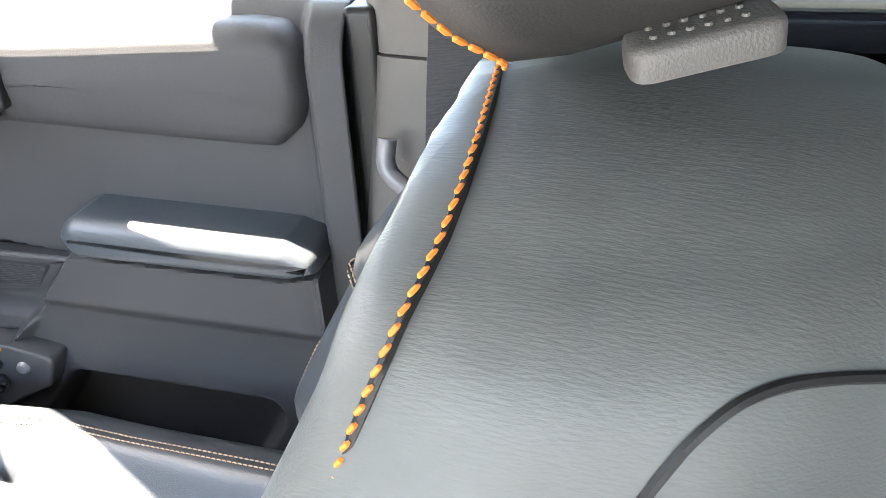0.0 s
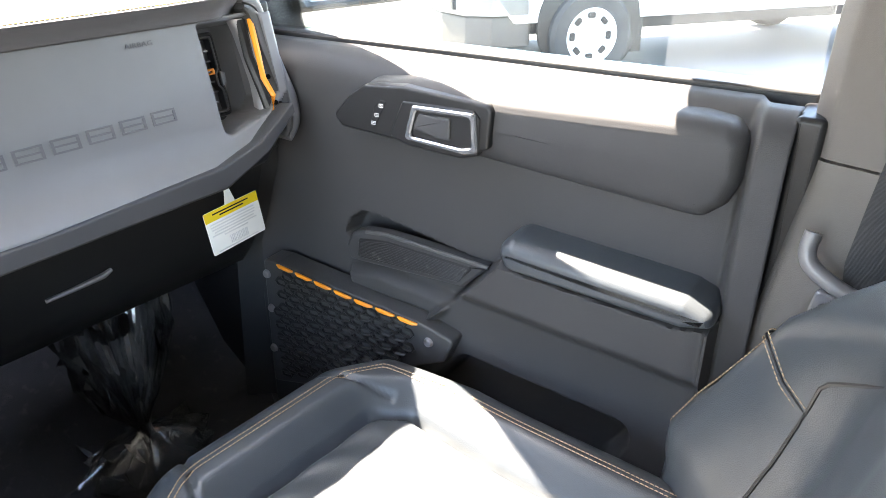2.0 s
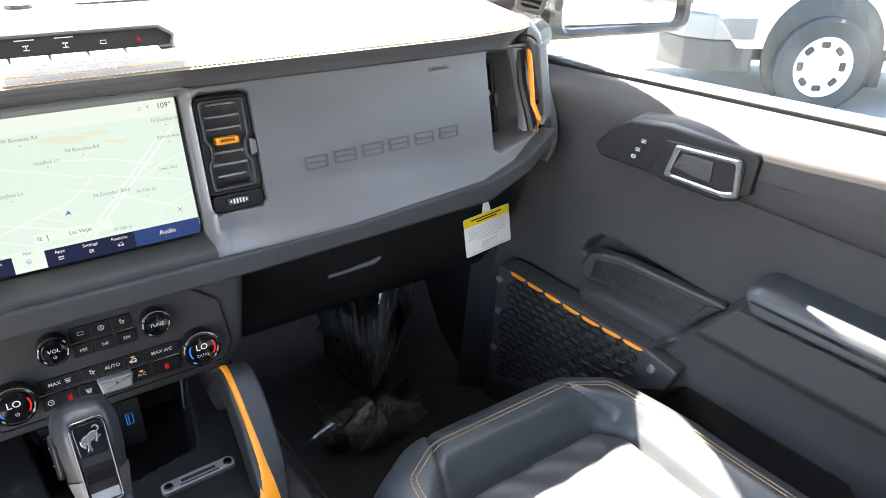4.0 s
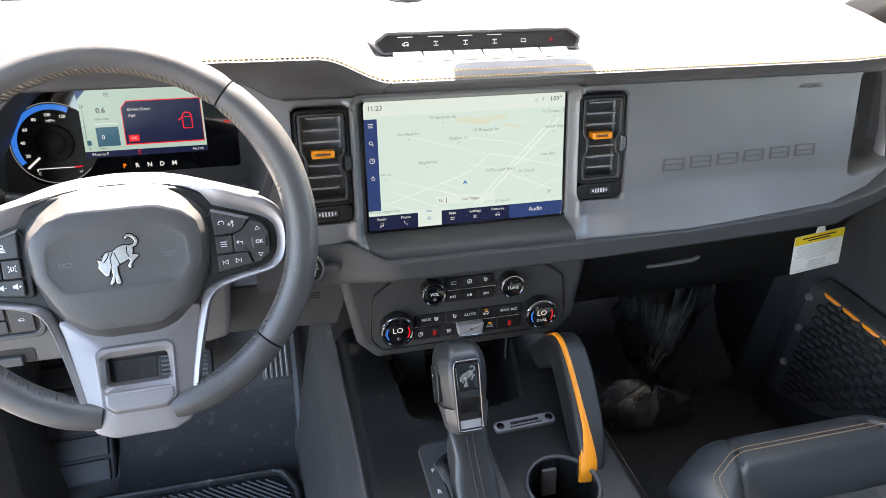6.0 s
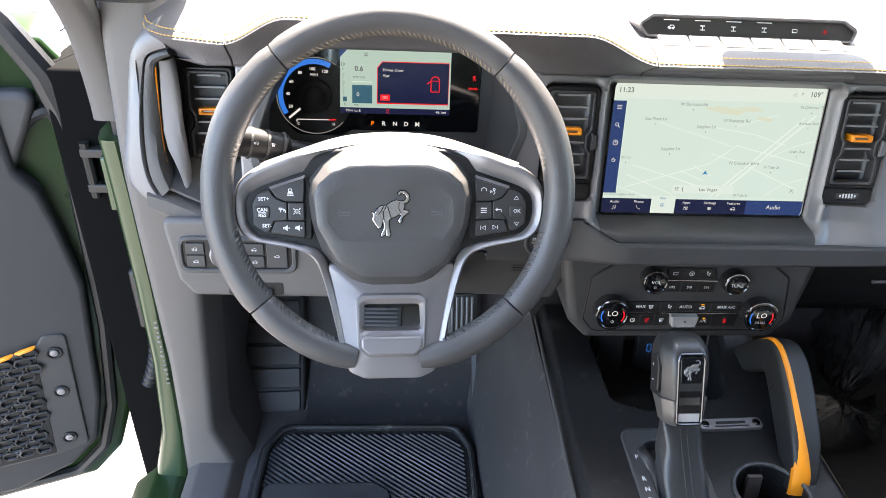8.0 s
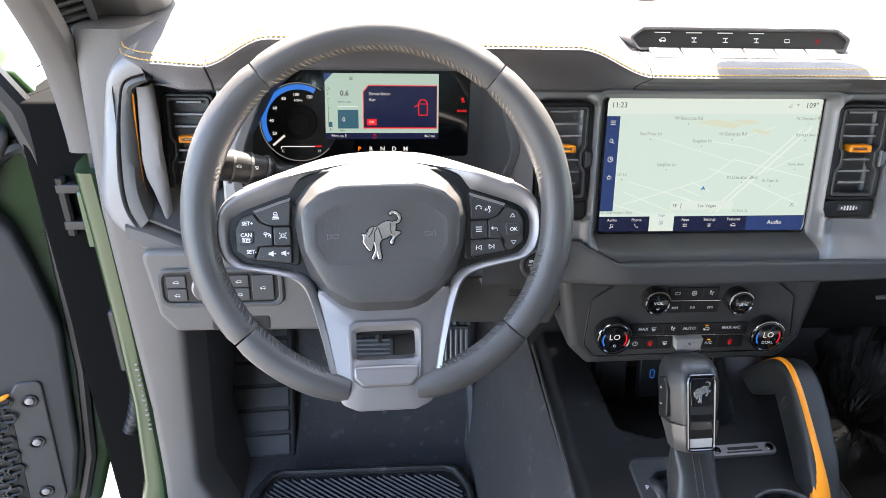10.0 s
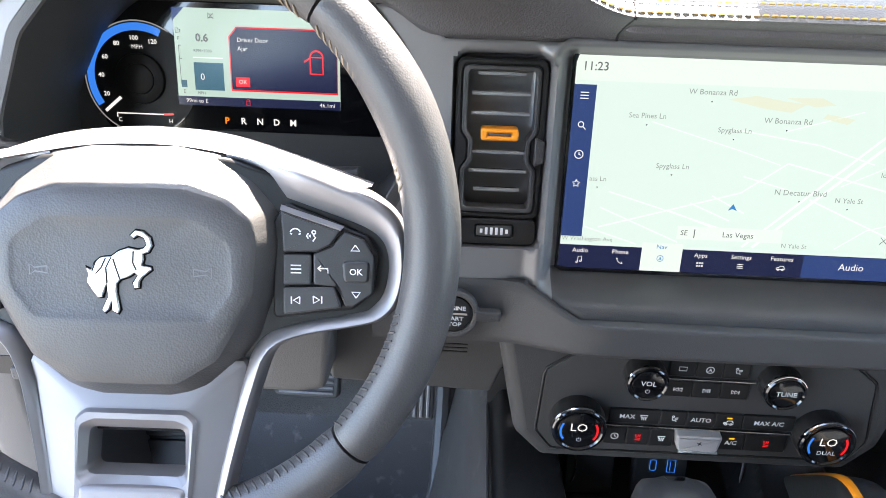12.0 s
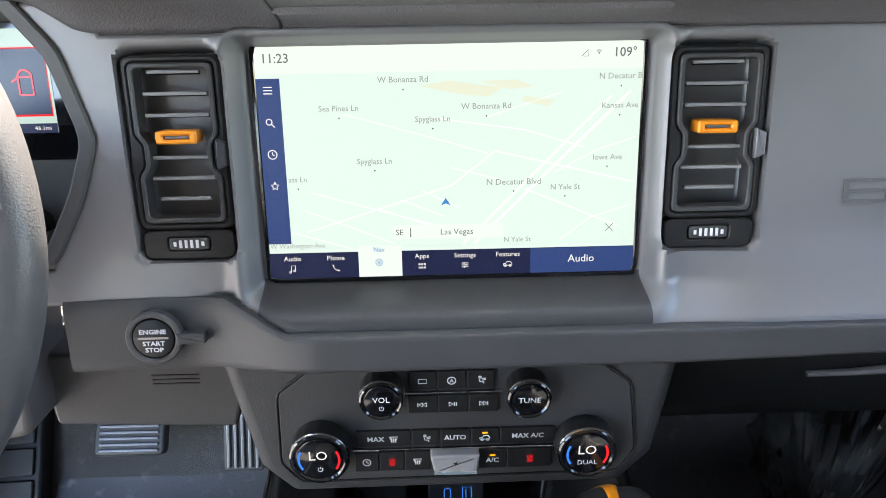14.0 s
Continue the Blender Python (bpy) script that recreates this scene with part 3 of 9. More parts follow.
# bonnet and wipers beyond the glass
bm = bmesh.new()
loft(bm, [[(x, y, z - 0.05 * (x / 0.8) ** 4) for y, z in [(1.40, 1.36), (1.44, 1.385), (1.9, 1.37), (2.6, 1.30), (2.75, 1.22), (2.75, 0.8), (1.40, 0.8)]] for x in np.linspace(-0.85, 0.85, 15)])
tagged(finish(bm, "bonnet", paint_mat), "green painted bonnet ahead of the windscreen", "bonnet", kind="structure")
for x0, x1 in ((-0.42, -0.05), (0.12, 0.46)):
    w = thing("windscreen_wiper", "black wiper resting at the foot of the windscreen", "wiper", "wipers")
    bm = bmesh.new()
    tube(bm, [(x0, 1.385, 1.440), (0.5 * (x0 + x1), 1.38, 1.452), (x1, 1.372, 1.450)], [0.007, 0.008, 0.004], 8)
    part("arm", bm, black_mat, w)
    bm = bmesh.new()
    tube(bm, [(x0 + 0.1, 1.376, 1.436), (x1 + 0.12, 1.366, 1.440)], 0.005, 8)
    part("blade", bm, rubber_mat, w)

# ---- dashboard ----
FACE = axes((0, 0.928, 1.305), (1, 0, 0), (0, 0.2149, 0.9766))   # x right, y up the face, z towards the seats


def fv(z):
    """Height up the dash face for a world height z."""
    return (z - 1.305) / 0.9766


def fp(pts):
    return [(x, fv(z)) for x, z in pts]


dash = thing("dashboard", "wide dark grey dashboard with stitched pad and flat grey front", "dashboard")
CLUSTER_OPEN = fp([(-0.552, 1.300), (-0.548, 1.345), (-0.524, 1.404), (-0.490, 1.440), (-0.285, 1.440), (-0.252, 1.400), (-0.236, 1.345), (-0.250, 1.308), (-0.276, 1.262), (-0.52, 1.262)])
VENT_X = (-0.181, 0.178)
xs, vs = np.linspace(-0.672, 0.690, 455), np.linspace(fv(1.214), fv(1.432), 78)
X, V = np.meshgrid(xs, vs)
Zw = 1.305 + V * 0.9766
H = np.zeros_like(X)
H += -0.017 * ss(0.006, -0.006, sd_box(X, V, 0.0, fv(1.3205), 0.139, 0.0865, 0.006))
H += 0.006 * ss(0.012, 0.0, np.abs(sd_box(X, V, 0.0, fv(1.318), 0.147, 0.093, 0.012)))
for vx in VENT_X:
    H += -0.030 * ss(0.0015, -0.0025, sd_box(X, V, vx, fv(1.332), 0.0335, 0.070, 0.010))
low = np.clip((1.282 - Zw) / 0.062, 0, 1)
H += 0.025 * low ** 1.7 * ss(0.165, 0.215, X)
H += 0.022 * np.clip((1.243 - Zw) / 0.025, 0, 1) * ss(-0.155, -0.11, X) * ss(0.215, 0.165, X)
niche_r = sd_poly(X, V, rounded(fp([(0.572, 1.262), (0.655, 1.282), (0.672, 1.300), (0.672, 1.409), (0.572, 1.409)]), 0.012))
H += -0.070 * ss(0.002, -0.006, niche_r) * ss(-0.085, -0.02, V + 0.5 * np.abs(X - 0.62) - 0.02)
bot = np.interp(X, [-0.70, -0.62, -0.27, -0.155, -0.115, 0.30, 0.534, 0.60, 0.65, 0.70], [1.285, 1.228, 1.236, 1.240, 1.2175, 1.2185, 1.231, 1.246, 1.276, 1.31])
top = np.interp(X, [-0.70, -0.56, -0.53, -0.25, -0.22, 0.70], [1.412, 1.412, 1.432, 1.432, 1.412, 1.412])
keep = (sd_poly(X, V, CLUSTER_OPEN) > 0.0) & (Zw > bot - 0.003) & (Zw < top) & (X > -0.568)
fpan = sheet("front_panel", X, V, H, panel_mat, dash, FACE, keep, "flat satin grey front panel", thick=0.004)
fpan.data.materials.append(dark_mat)          # shade on the shelf under the screen, put in as a darker material
for pg in fpan.data.polygons:
    if abs(pg.center.x) < 0.136 and pg.center.z < 1.2405:
        pg.material_index = 1

# dark lining of the driver's end niche, its floor rising to the outlet at the back
bm = bmesh.new()
front = rounded([(-0.676, 0.112), (-0.676, -0.020), (-0.655, -0.0335), (-0.618, -0.0530), (-0.566, -0.066), (-0.566, 0.112)], 0.006)
back = rounded([(-0.668, 0.108), (-0.668, 0.012), (-0.655, 0.002), (-0.618, -0.004), (-0.572, -0.006), (-0.572, 0.108)], 0.006)
front, back = even(front, 80), even(back, 80)
rings = [[(a[0] + (b[0] - a[0]) * f, a[1] + (b[1] - a[1]) * f, d) for a, b in zip(front, back)] for f, d in ((0.0, -0.002), (0.15, -0.012), (0.6, -0.040), (1.0, -0.066))]
loft(bm, rings, FACE, caps=(False, True))
part("niche_lining", bm, mid_mat, dash, "dark lining of the niche at the driver's end", sharp=40)

# lower strip under the panel, running from the start button to the passenger end
us = np.linspace(0, 1, 241)
bx = -0.272 + us * (0.668 + 0.272)
tz = np.interp(bx, [-0.272, -0.158, -0.115, 0.30, 0.534, 0.60, 0.668], [1.2410, 1.2430, 1.2200, 1.2205, 1.2340, 1.2500, 1.288])
bz = np.interp(bx, [-0.272, -0.185, -0.10, 0.148, 0.534, 0.611, 0.668], [1.181, 1.182, 1.1905, 1.1915, 1.2015, 1.231, 1.272])
off = 0.002 + 0.030 * ss(-0.19, -0.09, bx)
ws_ = np.linspace(0, 1, 15)
U, W = np.meshgrid(np.arange(len(bx)), ws_)
U = U.astype(int)
Xb = bx[U]
Zb = tz[U] + (bz[U] - tz[U]) * W
prof = np.minimum(1, np.minimum(W / 0.16, (1 - W) / 0.16))
Hb = off[U] - 0.010 * (1 - np.sqrt(1 - (1 - prof) ** 2)) - 0.03 * (W == 0) - 0.09 * (W == 1)
sheet("lower_strip", Xb, fv(Zb), Hb, dark_mat, dash, FACE, None, "dark grey moulded strip under the front panel")

# top pad: folded front edge, and a raised brow over the instruments
px = np.concatenate([[-0.694, -0.690, -0.684], np.linspace(-0.676, 0.664, 200), [0.672, 0.680, 0.684]])
ye = np.interp(px, [-0.694, -0.684, -0.664, -0.639, -0.563, -0.50, -0.25, -0.16, -0.11, 0.50, 0.60, 0.64, 0.664, 0.684], [1.12, 1.02, 0.962, 0.940, 0.921, 0.912, 0.908, 0.906, 0.897, 0.899, 0.915, 0.935, 0.970, 1.05])
ze = 1.4405 + 0.026 * ss(-0.575, -0.50, px) * ss(-0.105, -0.185, px) + 0.006 * ss(-0.575, -0.50, px) * ss(-0.30, -0.44, px)
yb = np.interp(px, [-0.694, -0.66, -0.60, -0.53, -0.25, 0.60, 0.665, 0.684], [1.10, 0.985, 0.948, 0.952, 0.952, 0.948, 0.99, 1.06])
zb = 1.409 + 0.022 * ss(-0.56, -0.51, px) * ss(-0.225, -0.27, px)
rows = []
for f, g in ((0.0, 0.0), (0.02, 0.10), (0.10, 0.30), (0.45, 0.62), (0.80, 0.86), (0.93, 0.945)):
    rows.append((yb + (ye - yb) * (f ** 0.8 if f else 0) , zb + (ze - zb) * g))
rows.append((ye + 0.0005, ze))
rows.append((ye + 0.006, ze + 0.0035))
for d in (0.016, 0.035, 0.06, 0.10, 0.16, 0.23, 0.30, 0.36):
    yy = np.minimum(ye + d, 1.30)
    lift = 0.010 * (1 - math.exp(-d / 0.05)) + 0.012 * d / 0.4
    zz = ze + 0.004 + lift
    back = 1.470
    k = min(1.0, max(0.0, (d - 0.06) / 0.2))
    rows.append((yy, zz * (1 - k) + back * k))
rows.append((np.full_like(px, 1.305), np.full_like(px, 1.462)))
rows.append((np.full_like(px, 1.335), np.full_like(px, 1.435)))
PX = np.tile(px, (len(rows), 1))
PY = np.array([r[0] for r in rows])
PZ = np.array([r[1] for r in rows]) - 0.02 * (np.abs(PX + 0.005) > 0.682) - 0.006 * (np.abs(PX + 0.005) > 0.675)
sheet("top_pad", PX, PY, PZ, pad_mat, dash, None, None, "grained dark vinyl top pad", thick=0.003)


def pad_edge(x, back=0.0, up=0.0):
    return (x, float(np.interp(x, px, ye)) + back, float(np.interp(x, px, ze)) + up)


for d, mt in ((0.0035, gold_thread_mat), (0.0125, gold_thread_mat)):
    bm = bmesh.new()
    u = 0.0022 if d < 0.01 else 0.0072
    stitches(bm, [pad_edge(x, d, u) for x in np.linspace(-0.106, 0.655, 90)], 0.0052, 0.0040, 0.0007, None, 4)
    stitches(bm, [pad_edge(x, d, u) for x in np.linspace(-0.672, -0.106, 70)], 0.0052, 0.0040, 0.0007, None, 4)
    tagged(part("stitching", bm, mt, dash, "gold double stitching along the pad edge"), kind="stuff")
for x in (-0.5695, -0.1065):
    bm = bmesh.new()
    j = int(np.argmin(np.abs(px - x)))
    tube(bm, [(x, PY[k, j] - 0.0003, PZ[k, j] + 0.0001) for k in range(0, 12)], 0.0011, 6)
    part("pad_seam", bm, black_mat, dash)

# embossed wordmark as plain bars, and the small word above it
WM = [0.268 + 0.0415 * i for i in range(6)]
for i, x in enumerate(WM):
    z = 1.3015 + 0.0012 * i
    m = FACE @ pose(x + 0.0165, fv(z), 0.0006)
    bm = bmesh.new()
    for y0, y1 in ((-0.0085, -0.0060), (-0.0012, 0.0012), (0.0060, 0.0085)):
        slab(bm, box2(-0.0165, 0.0165, y0, y1), -0.001, 0.0007, 0.0003, m)
    slab(bm, box2(-0.0165, -0.0130, -0.0060, 0.0060), -0.001, 0.0007, 0.0003, m)
    slab(bm, box2(0.0130, 0.0165, -0.0060, 0.0060), -0.001, 0.0007, 0.0003, m)
    part("wordmark_bar", bm, emboss_mat, dash)
lettering("AIRBAG", 0.0085, FACE @ pose(0.487, fv(1.394), 0.0008), emboss_mat, dash, "airbag_word", wide=1.25)

# ends of the dash: a grey end cap, a dark grab bar with an orange strip, and a pale inner blade
CAP_OUT = [(0.655, 1.452), (0.671, 1.442), (0.684, 1.426), (0.6905, 1.406), (0.700, 1.343), (0.7135, 1.292), (0.7125, 1.264), (0.702, 1.244), (0.680, 1.229)]
CAP_IN = [(0.651, 1.424), (0.664, 1.420), (0.6735, 1.412), (0.6770, 1.392), (0.6840, 1.344), (0.6905, 1.300), (0.6895, 1.271), (0.6845, 1.250), (0.672, 1.2370)]
BAR_IN = [(0.648, 1.416), (0.655, 1.411), (0.6590, 1.398), (0.6615, 1.380), (0.6670, 1.344), (0.6725, 1.300), (0.6740, 1.271), (0.6715, 1.252), (0.664, 1.2430)]

CAP_OUT_L = [(0.650, 1.452), (0.668, 1.442), (0.680, 1.426), (0.6885, 1.406), (0.6975, 1.343), (0.7070, 1.296), (0.7060, 1.274), (0.695, 1.256), (0.676, 1.244)]
CAP_IN_L = [(0.640, 1.424), (0.655, 1.420), (0.6640, 1.4150), (0.6700, 1.400), (0.6758, 1.362), (0.6785, 1.320), (0.6775, 1.290), (0.673, 1.272), (0.664, 1.257)]
BAR_IN_L = [(0.636, 1.416), (0.650, 1.411), (0.6567, 1.4045), (0.658, 1.385), (0.6596, 1.345), (0.6600, 1.320), (0.659, 1.298), (0.6545, 1.283), (0.650, 1.270)]
BLADE = [(1.402, 0.657, 0.640), (1.380, 0.663, 0.6385), (1.345, 0.667, 0.6385), (1.310, 0.6700, 0.6405), (1.285, 0.668, 0.6440), (1.268, 0.661, 0.6510), (1.260, 0.656, 0.6535)]
BLADE_L = [(1.408, 0.655, 0.641), (1.398, 0.6552, 0.6395), (1.363, 0.656, 0.6368), (1.330, 0.6568, 0.6366), (1.310, 0.6535, 0.6345), (1.2945, 0.6470, 0.6335), (1.280, 0.642, 0.632), (1.262, 0.637, 0.630)]


def face_y(z):
    return 0.955 if z > 1.40 else 0.955 - 0.24 * (1.40 - z)


for s in (-1, 1):
    bar = thing("grab_bar", "dark grey grab bar with an orange strip at dash end", "grab bar", "dash grab bars")
    co, ci, bi = (eased(p, 2) for p in ((CAP_OUT, CAP_IN, BAR_IN) if s > 0 else (CAP_OUT_L, CAP_IN_L, BAR_IN_L)))
    bm = bmesh.new()
    loft(bm, [[(s * (a[0] + (b[0] - a[0]) * f), face_y(a[1]) + d, a[1] + (b[1] - a[1]) * f) for f, d in ((0.0, 0.13), (0.0, 0.020), (0.06, 0.009), (0.25, 0.002), (0.55, -0.001), (0.93, 0.0), (1.0, 0.003), (1.0, 0.13))] for a, b in zip(co, ci)])
    part("end_cap", bm, cap_mat, bar, "smooth grey end cap", sharp=50)
    bm = bmesh.new()
    loft(bm, [[(s * (a[0] + (b[0] - a[0]) * f), face_y(a[1]) + d, a[1] + (b[1] - a[1]) * f) for f, d in ((0.04, 0.05), (0.04, 0.004), (0.14, -0.002), (0.5, -0.004), (0.86, -0.002), (1.0, 0.006), (1.0, 0.05))] for a, b in zip(ci, bi)])
    part("bar", bm, mid_mat, bar, sharp=50)
    strip = [(0.661, 0.958, 1.402), (0.657, 0.944, 1.360), (0.652, 0.931, 1.326), (0.658, 0.921, 1.302), (0.656, 0.923, 1.272)] if s > 0 else [(-0.6572, 0.958, 1.402), (-0.6590, 0.956, 1.373), (-0.6602, 0.952, 1.340), (-0.6600, 0.946, 1.300), (-0.656, 0.942, 1.282)]
    bm = bmesh.new()
    tube(bm, strip, 0.0044 if s > 0 else 0.0013, 8, flat=0.8)
    part("strip", bm, orange_mat, bar, "orange plastic strip")
    if s < 0:
        # sill of the niche with its taupe strip below
        bm = bmesh.new()
        loft(bm, [[(x, 0.985, zt + 0.004), (x, 0.930, zt + 0.002), (x, 0.924, zt - 0.003), (x, 0.926, zt - 0.008), (x, 0.985, zt - 0.010)] for x, zt in ((-0.672, 1.280), (-0.655, 1.2718), (-0.618, 1.2525), (-0.590, 1.2440), (-0.540, 1.234))])
        part("niche_sill", bm, cap_mat, bar)
        bm = bmesh.new()
        loft(bm, [[(x, 0.985, zt), (x, 0.925, zt), (x, 0.915, zt - 0.006), (x, 0.912, 0.3 * zt + 0.7 * zb), (x, 0.920, zb), (x, 0.985, zb)] for x, zt, zb in ((-0.678, 1.268, 1.240), (-0.6566, 1.260, 1.228), (-0.6176, 1.241, 1.205), (-0.590, 1.232, 1.194), (-0.540, 1.222, 1.186))])
        part("lower_strip", bm, taupe_mat, bar, "taupe strip under the niche")
    bm = bmesh.new()
    tube(bm, [(s * 0.655, 0.972 if s > 0 else 0.998, 1.40), (s * 0.655, 0.962 if s > 0 else 0.99, 1.35), (s * 0.660, 0.945 if s > 0 else 0.98, 1.30), (s * 0.664, 0.935 if s > 0 else 0.975, 1.262)], 0.0075, 8)
    part("grip", bm, black_mat, bar)
    for z in (1.325, 1.29, 1.27) if s > 0 else ():
        bm = bmesh.new()
        disc(bm, 0, 0, -0.004, 0.0012, 0.0035, n=10, bevel=0.0004, m=axes((s * 0.664, 0.925 + (z - 1.29) * 0.3, z), (1, 0, 0), (0, 0.2, 1)))
        part("bolt", bm, void_mat, bar)
    # pale inner blade of the niche, folded towards the vent
    bm = bmesh.new()
    rings = []
    for z, xo, xi in (BLADE if s > 0 else BLADE_L):
        yf = face_y(z) + (0.012 if s > 0 else 0.006)
        xi = xi if s < 0 else max(xi, xo - 0.014)
        rings.append([(s * xo, yf + 0.030, z), (s * xo, yf + 0.003, z), (s * (xo - 0.002), yf, z), (s * (0.45 * xo + 0.55 * xi), yf + 0.002, z), (s * (xi + 0.002), yf + 0.006, z), (s * xi, yf + 0.012, z), (s * (xi + 0.004), yf + 0.030, z)])
    loft(bm, rings)
    part("inner_blade", bm, blade_mat, bar, "pale grey inner blade", sharp=40)


def air_vent(x, z, depth, ang, label, narrow=1.0, tab=True):
    """An upright outlet: notched frame, seven slats, an orange tab and a thumbwheel below."""
    v = thing("air_vent", label, "air vent", "dash air vents")
    m = FACE @ pose(x, fv(z), depth, 0, ang, 0)
    w = 0.0275 * narrow
    out = [(-w, -0.052), (w, -0.052), (w, -0.020), (w - 0.005, -0.013), (w - 0.005, 0.001), (w, 0.008), (w, 0.054), (-w, 0.054), (-w, 0.008), (-w + 0.005, 0.001), (-w + 0.005, -0.013), (-w, -0.020)]
    outer = rounded(box2(-w - 0.0045, w + 0.0045, -0.0565, 0.0585), 0.007)
    bm = bmesh.new()
    ring_plate(bm, outer, rounded(out, 0.004, 3), -0.016, 0.002, 0.0015, m, 120)
    fr = part("bezel", bm, black_mat, v)
    bm = bmesh.new()
    ring_plate(bm, rounded(inset(out, 0.0002), 0.004, 3), rounded(inset(out, 0.0035), 0.004, 3), -0.012, 0.0030, 0.0008, m, 120)
    part("inner_frame", bm, dark_mat, fr)
    # near-black back and blades hold the shade inside the outlet in their colour
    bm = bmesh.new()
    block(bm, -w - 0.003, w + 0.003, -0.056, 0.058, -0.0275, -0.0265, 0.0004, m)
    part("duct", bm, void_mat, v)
    for i in range(7):
        y = 0.006 + 0.0140 * (3 - i)
        if tab and i == 3:
            continue
        bm = bmesh.new()
        wi = w - 0.0065 - (0.004 if i in (0, 6) else 0)
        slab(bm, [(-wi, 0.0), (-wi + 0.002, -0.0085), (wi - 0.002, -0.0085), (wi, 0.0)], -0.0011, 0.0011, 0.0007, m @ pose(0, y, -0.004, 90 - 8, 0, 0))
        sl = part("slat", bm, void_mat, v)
        # pale bar stands for the light caught by the front edge
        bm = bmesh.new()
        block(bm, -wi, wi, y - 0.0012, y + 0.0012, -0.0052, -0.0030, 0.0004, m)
        part("slat_edge_light", bm, slat_mat, sl)
    bm = bmesh.new()
    ring_plate(bm, rounded(box2(-0.0135, 0.0135, -0.0043, 0.0043), 0.0018), rounded(box2(-0.0088, 0.0088, -0.0013, 0.0013), 0.0008), -0.010, 0.005, 0.0012, m @ pose(0, 0.006, 0, 0, 0, 0), 48)
    part("tab", bm, orange_mat, v, "bright orange direction tab")
    bm = bmesh.new()
    slab(bm, rounded(box2(-0.0080, 0.0080, -0.0010, 0.0010), 0.0005, 2), -0.008, 0.0025, 0.0004, m @ pose(0, 0.006, 0))
    part("tab_inlay", bm, trim_mat, v)
    bm = bmesh.new()
    slab(bm, rounded([(w - 0.002, -0.016), (w + 0.005, -0.013), (w + 0.005, 0.002), (w - 0.002, 0.005)], 0.001, 2), -0.006, 0.006, 0.001, m)
    part("shut_off", bm, trim_mat if x > 0 else dark_mat, v)
    bm = bmesh.new()
    ring_plate(bm, rounded(box2(-w - 0.0035, w + 0.0035, -0.0775, -0.0575), 0.006), rounded(box2(-0.0145, 0.0145, -0.0715, -0.0620), 0.0025), -0.010, 0.0015, 0.001, m, 64)
    lo = part("lower_cover", bm, black_mat, v)
    bm = bmesh.new()
    slab(bm, rounded(box2(-0.0135, 0.0135, -0.0710, -0.0625), 0.002), -0.008, 0.002, 0.001, m)
    part("thumbwheel", bm, dark_mat, lo)
    for i in range(6):
        bm = bmesh.new()
        xx = -0.0095 + 0.0038 * i
        tall = 0.0028 if 0 < i < 5 else 0.0016
        slab(bm, rounded(box2(xx - 0.0010, xx + 0.0010, -0.0667 - tall, -0.0667 + tall), 0.0004, 2), 0.001, 0.0026, 0.0003, m)
        part("rib", bm, grey_ink, lo)
    return v


air_vent(-0.181, 1.3400, -0.004, 0, "upright black air vent with orange tab beside the touchscreen")
air_vent(0.178, 1.3400, -0.004, 0, "upright black air vent with orange tab beside the touchscreen")
air_vent(0.600, 1.3400, -0.056, 0, "upright black air vent set back in the passenger end niche", 0.8)
air_vent(-0.611, 1.3440, -0.052, 0, "upright black air vent set back in the driver's end niche", 0.9)

# ---- touchscreen ----
scr = thing("touchscreen", "large landscape touchscreen showing a pale navigation map", "touchscreen")
SM = axes((0.0, 0.9465, 1.3205), (1, 0, 0), (0, 0.035, 0.159))     # middle of the glass
SW, SH = 0.1310, 0.0815
bm = bmesh.new()
slab(bm, rounded(box2(-SW, SW, -SH, SH), 0.003), -0.006, 0.0, 0.001, SM)
part("glass", bm, gloss_mat, scr, "glossy black glass edge")


def sp(u, v):
    """Screen place from fractions across (0 left to 1 right) and down (0 top to 1 foot)."""
    return (-0.1275 + 0.255 * u, 0.0780 - 0.156 * v)


def flat(poly, mat, lift, name, parent, m=SM):
    bm = bmesh.new()
    bm.faces.new([bm.verts.new(m @ Vector((x, y, lift))) for x, y in poly])
    return part(name, bm, mat, parent, smooth=False)


def srect(u0, v0, u1, v1):
    return [sp(u0, v1), sp(u1, v1), sp(u1, v0), sp(u0, v0)]


disp = flat(srect(-0.008, -0.012, 1.009, 1.015), screen_white, 0.0003, "display", scr)
bm = bmesh.new()
ring_plate(bm, rounded(srect(-0.018, -0.032, 1.019, 1.035), 0.003), rounded(srect(-0.007, -0.011, 1.008, 1.014), 0.001), -0.003, 0.0016, 0.0006, SM, 120)
part("bezel", bm, gloss_mat, scr, "thin glossy black bezel")
flat(srect(-0.008, -0.012, 1.009, 0.105), screen_top, 0.0006, "status_bar", disp)
flat(srect(-0.008, 0.123, 0.055, 0.851), screen_blue, 0.0006, "side_menu", disp)
flat(srect(-0.008, 0.895, 1.009, 1.015), screen_navy, 0.0006, "tab_bar", disp)
flat(srect(0.238, 0.868, 0.359, 1.015), screen_top, 0.0009, "chosen_tab", disp)
flat(srect(0.718, 0.897, 1.009, 1.015), screen_blue, 0.0009, "audio_tab", disp)
flat(srect(0.335, 0.776, 0.642, 0.842), screen_top, 0.0006, "place_bar", disp)


def road(pts, w):
    bm = bmesh.new()
    q = band([sp(u, v) for u, v in pts], w)
    bm.faces.new([bm.verts.new(SM @ Vector((x, y, 0.0005))) for x, y in q])
    part("road", bm, screen_road, disp, smooth=False)


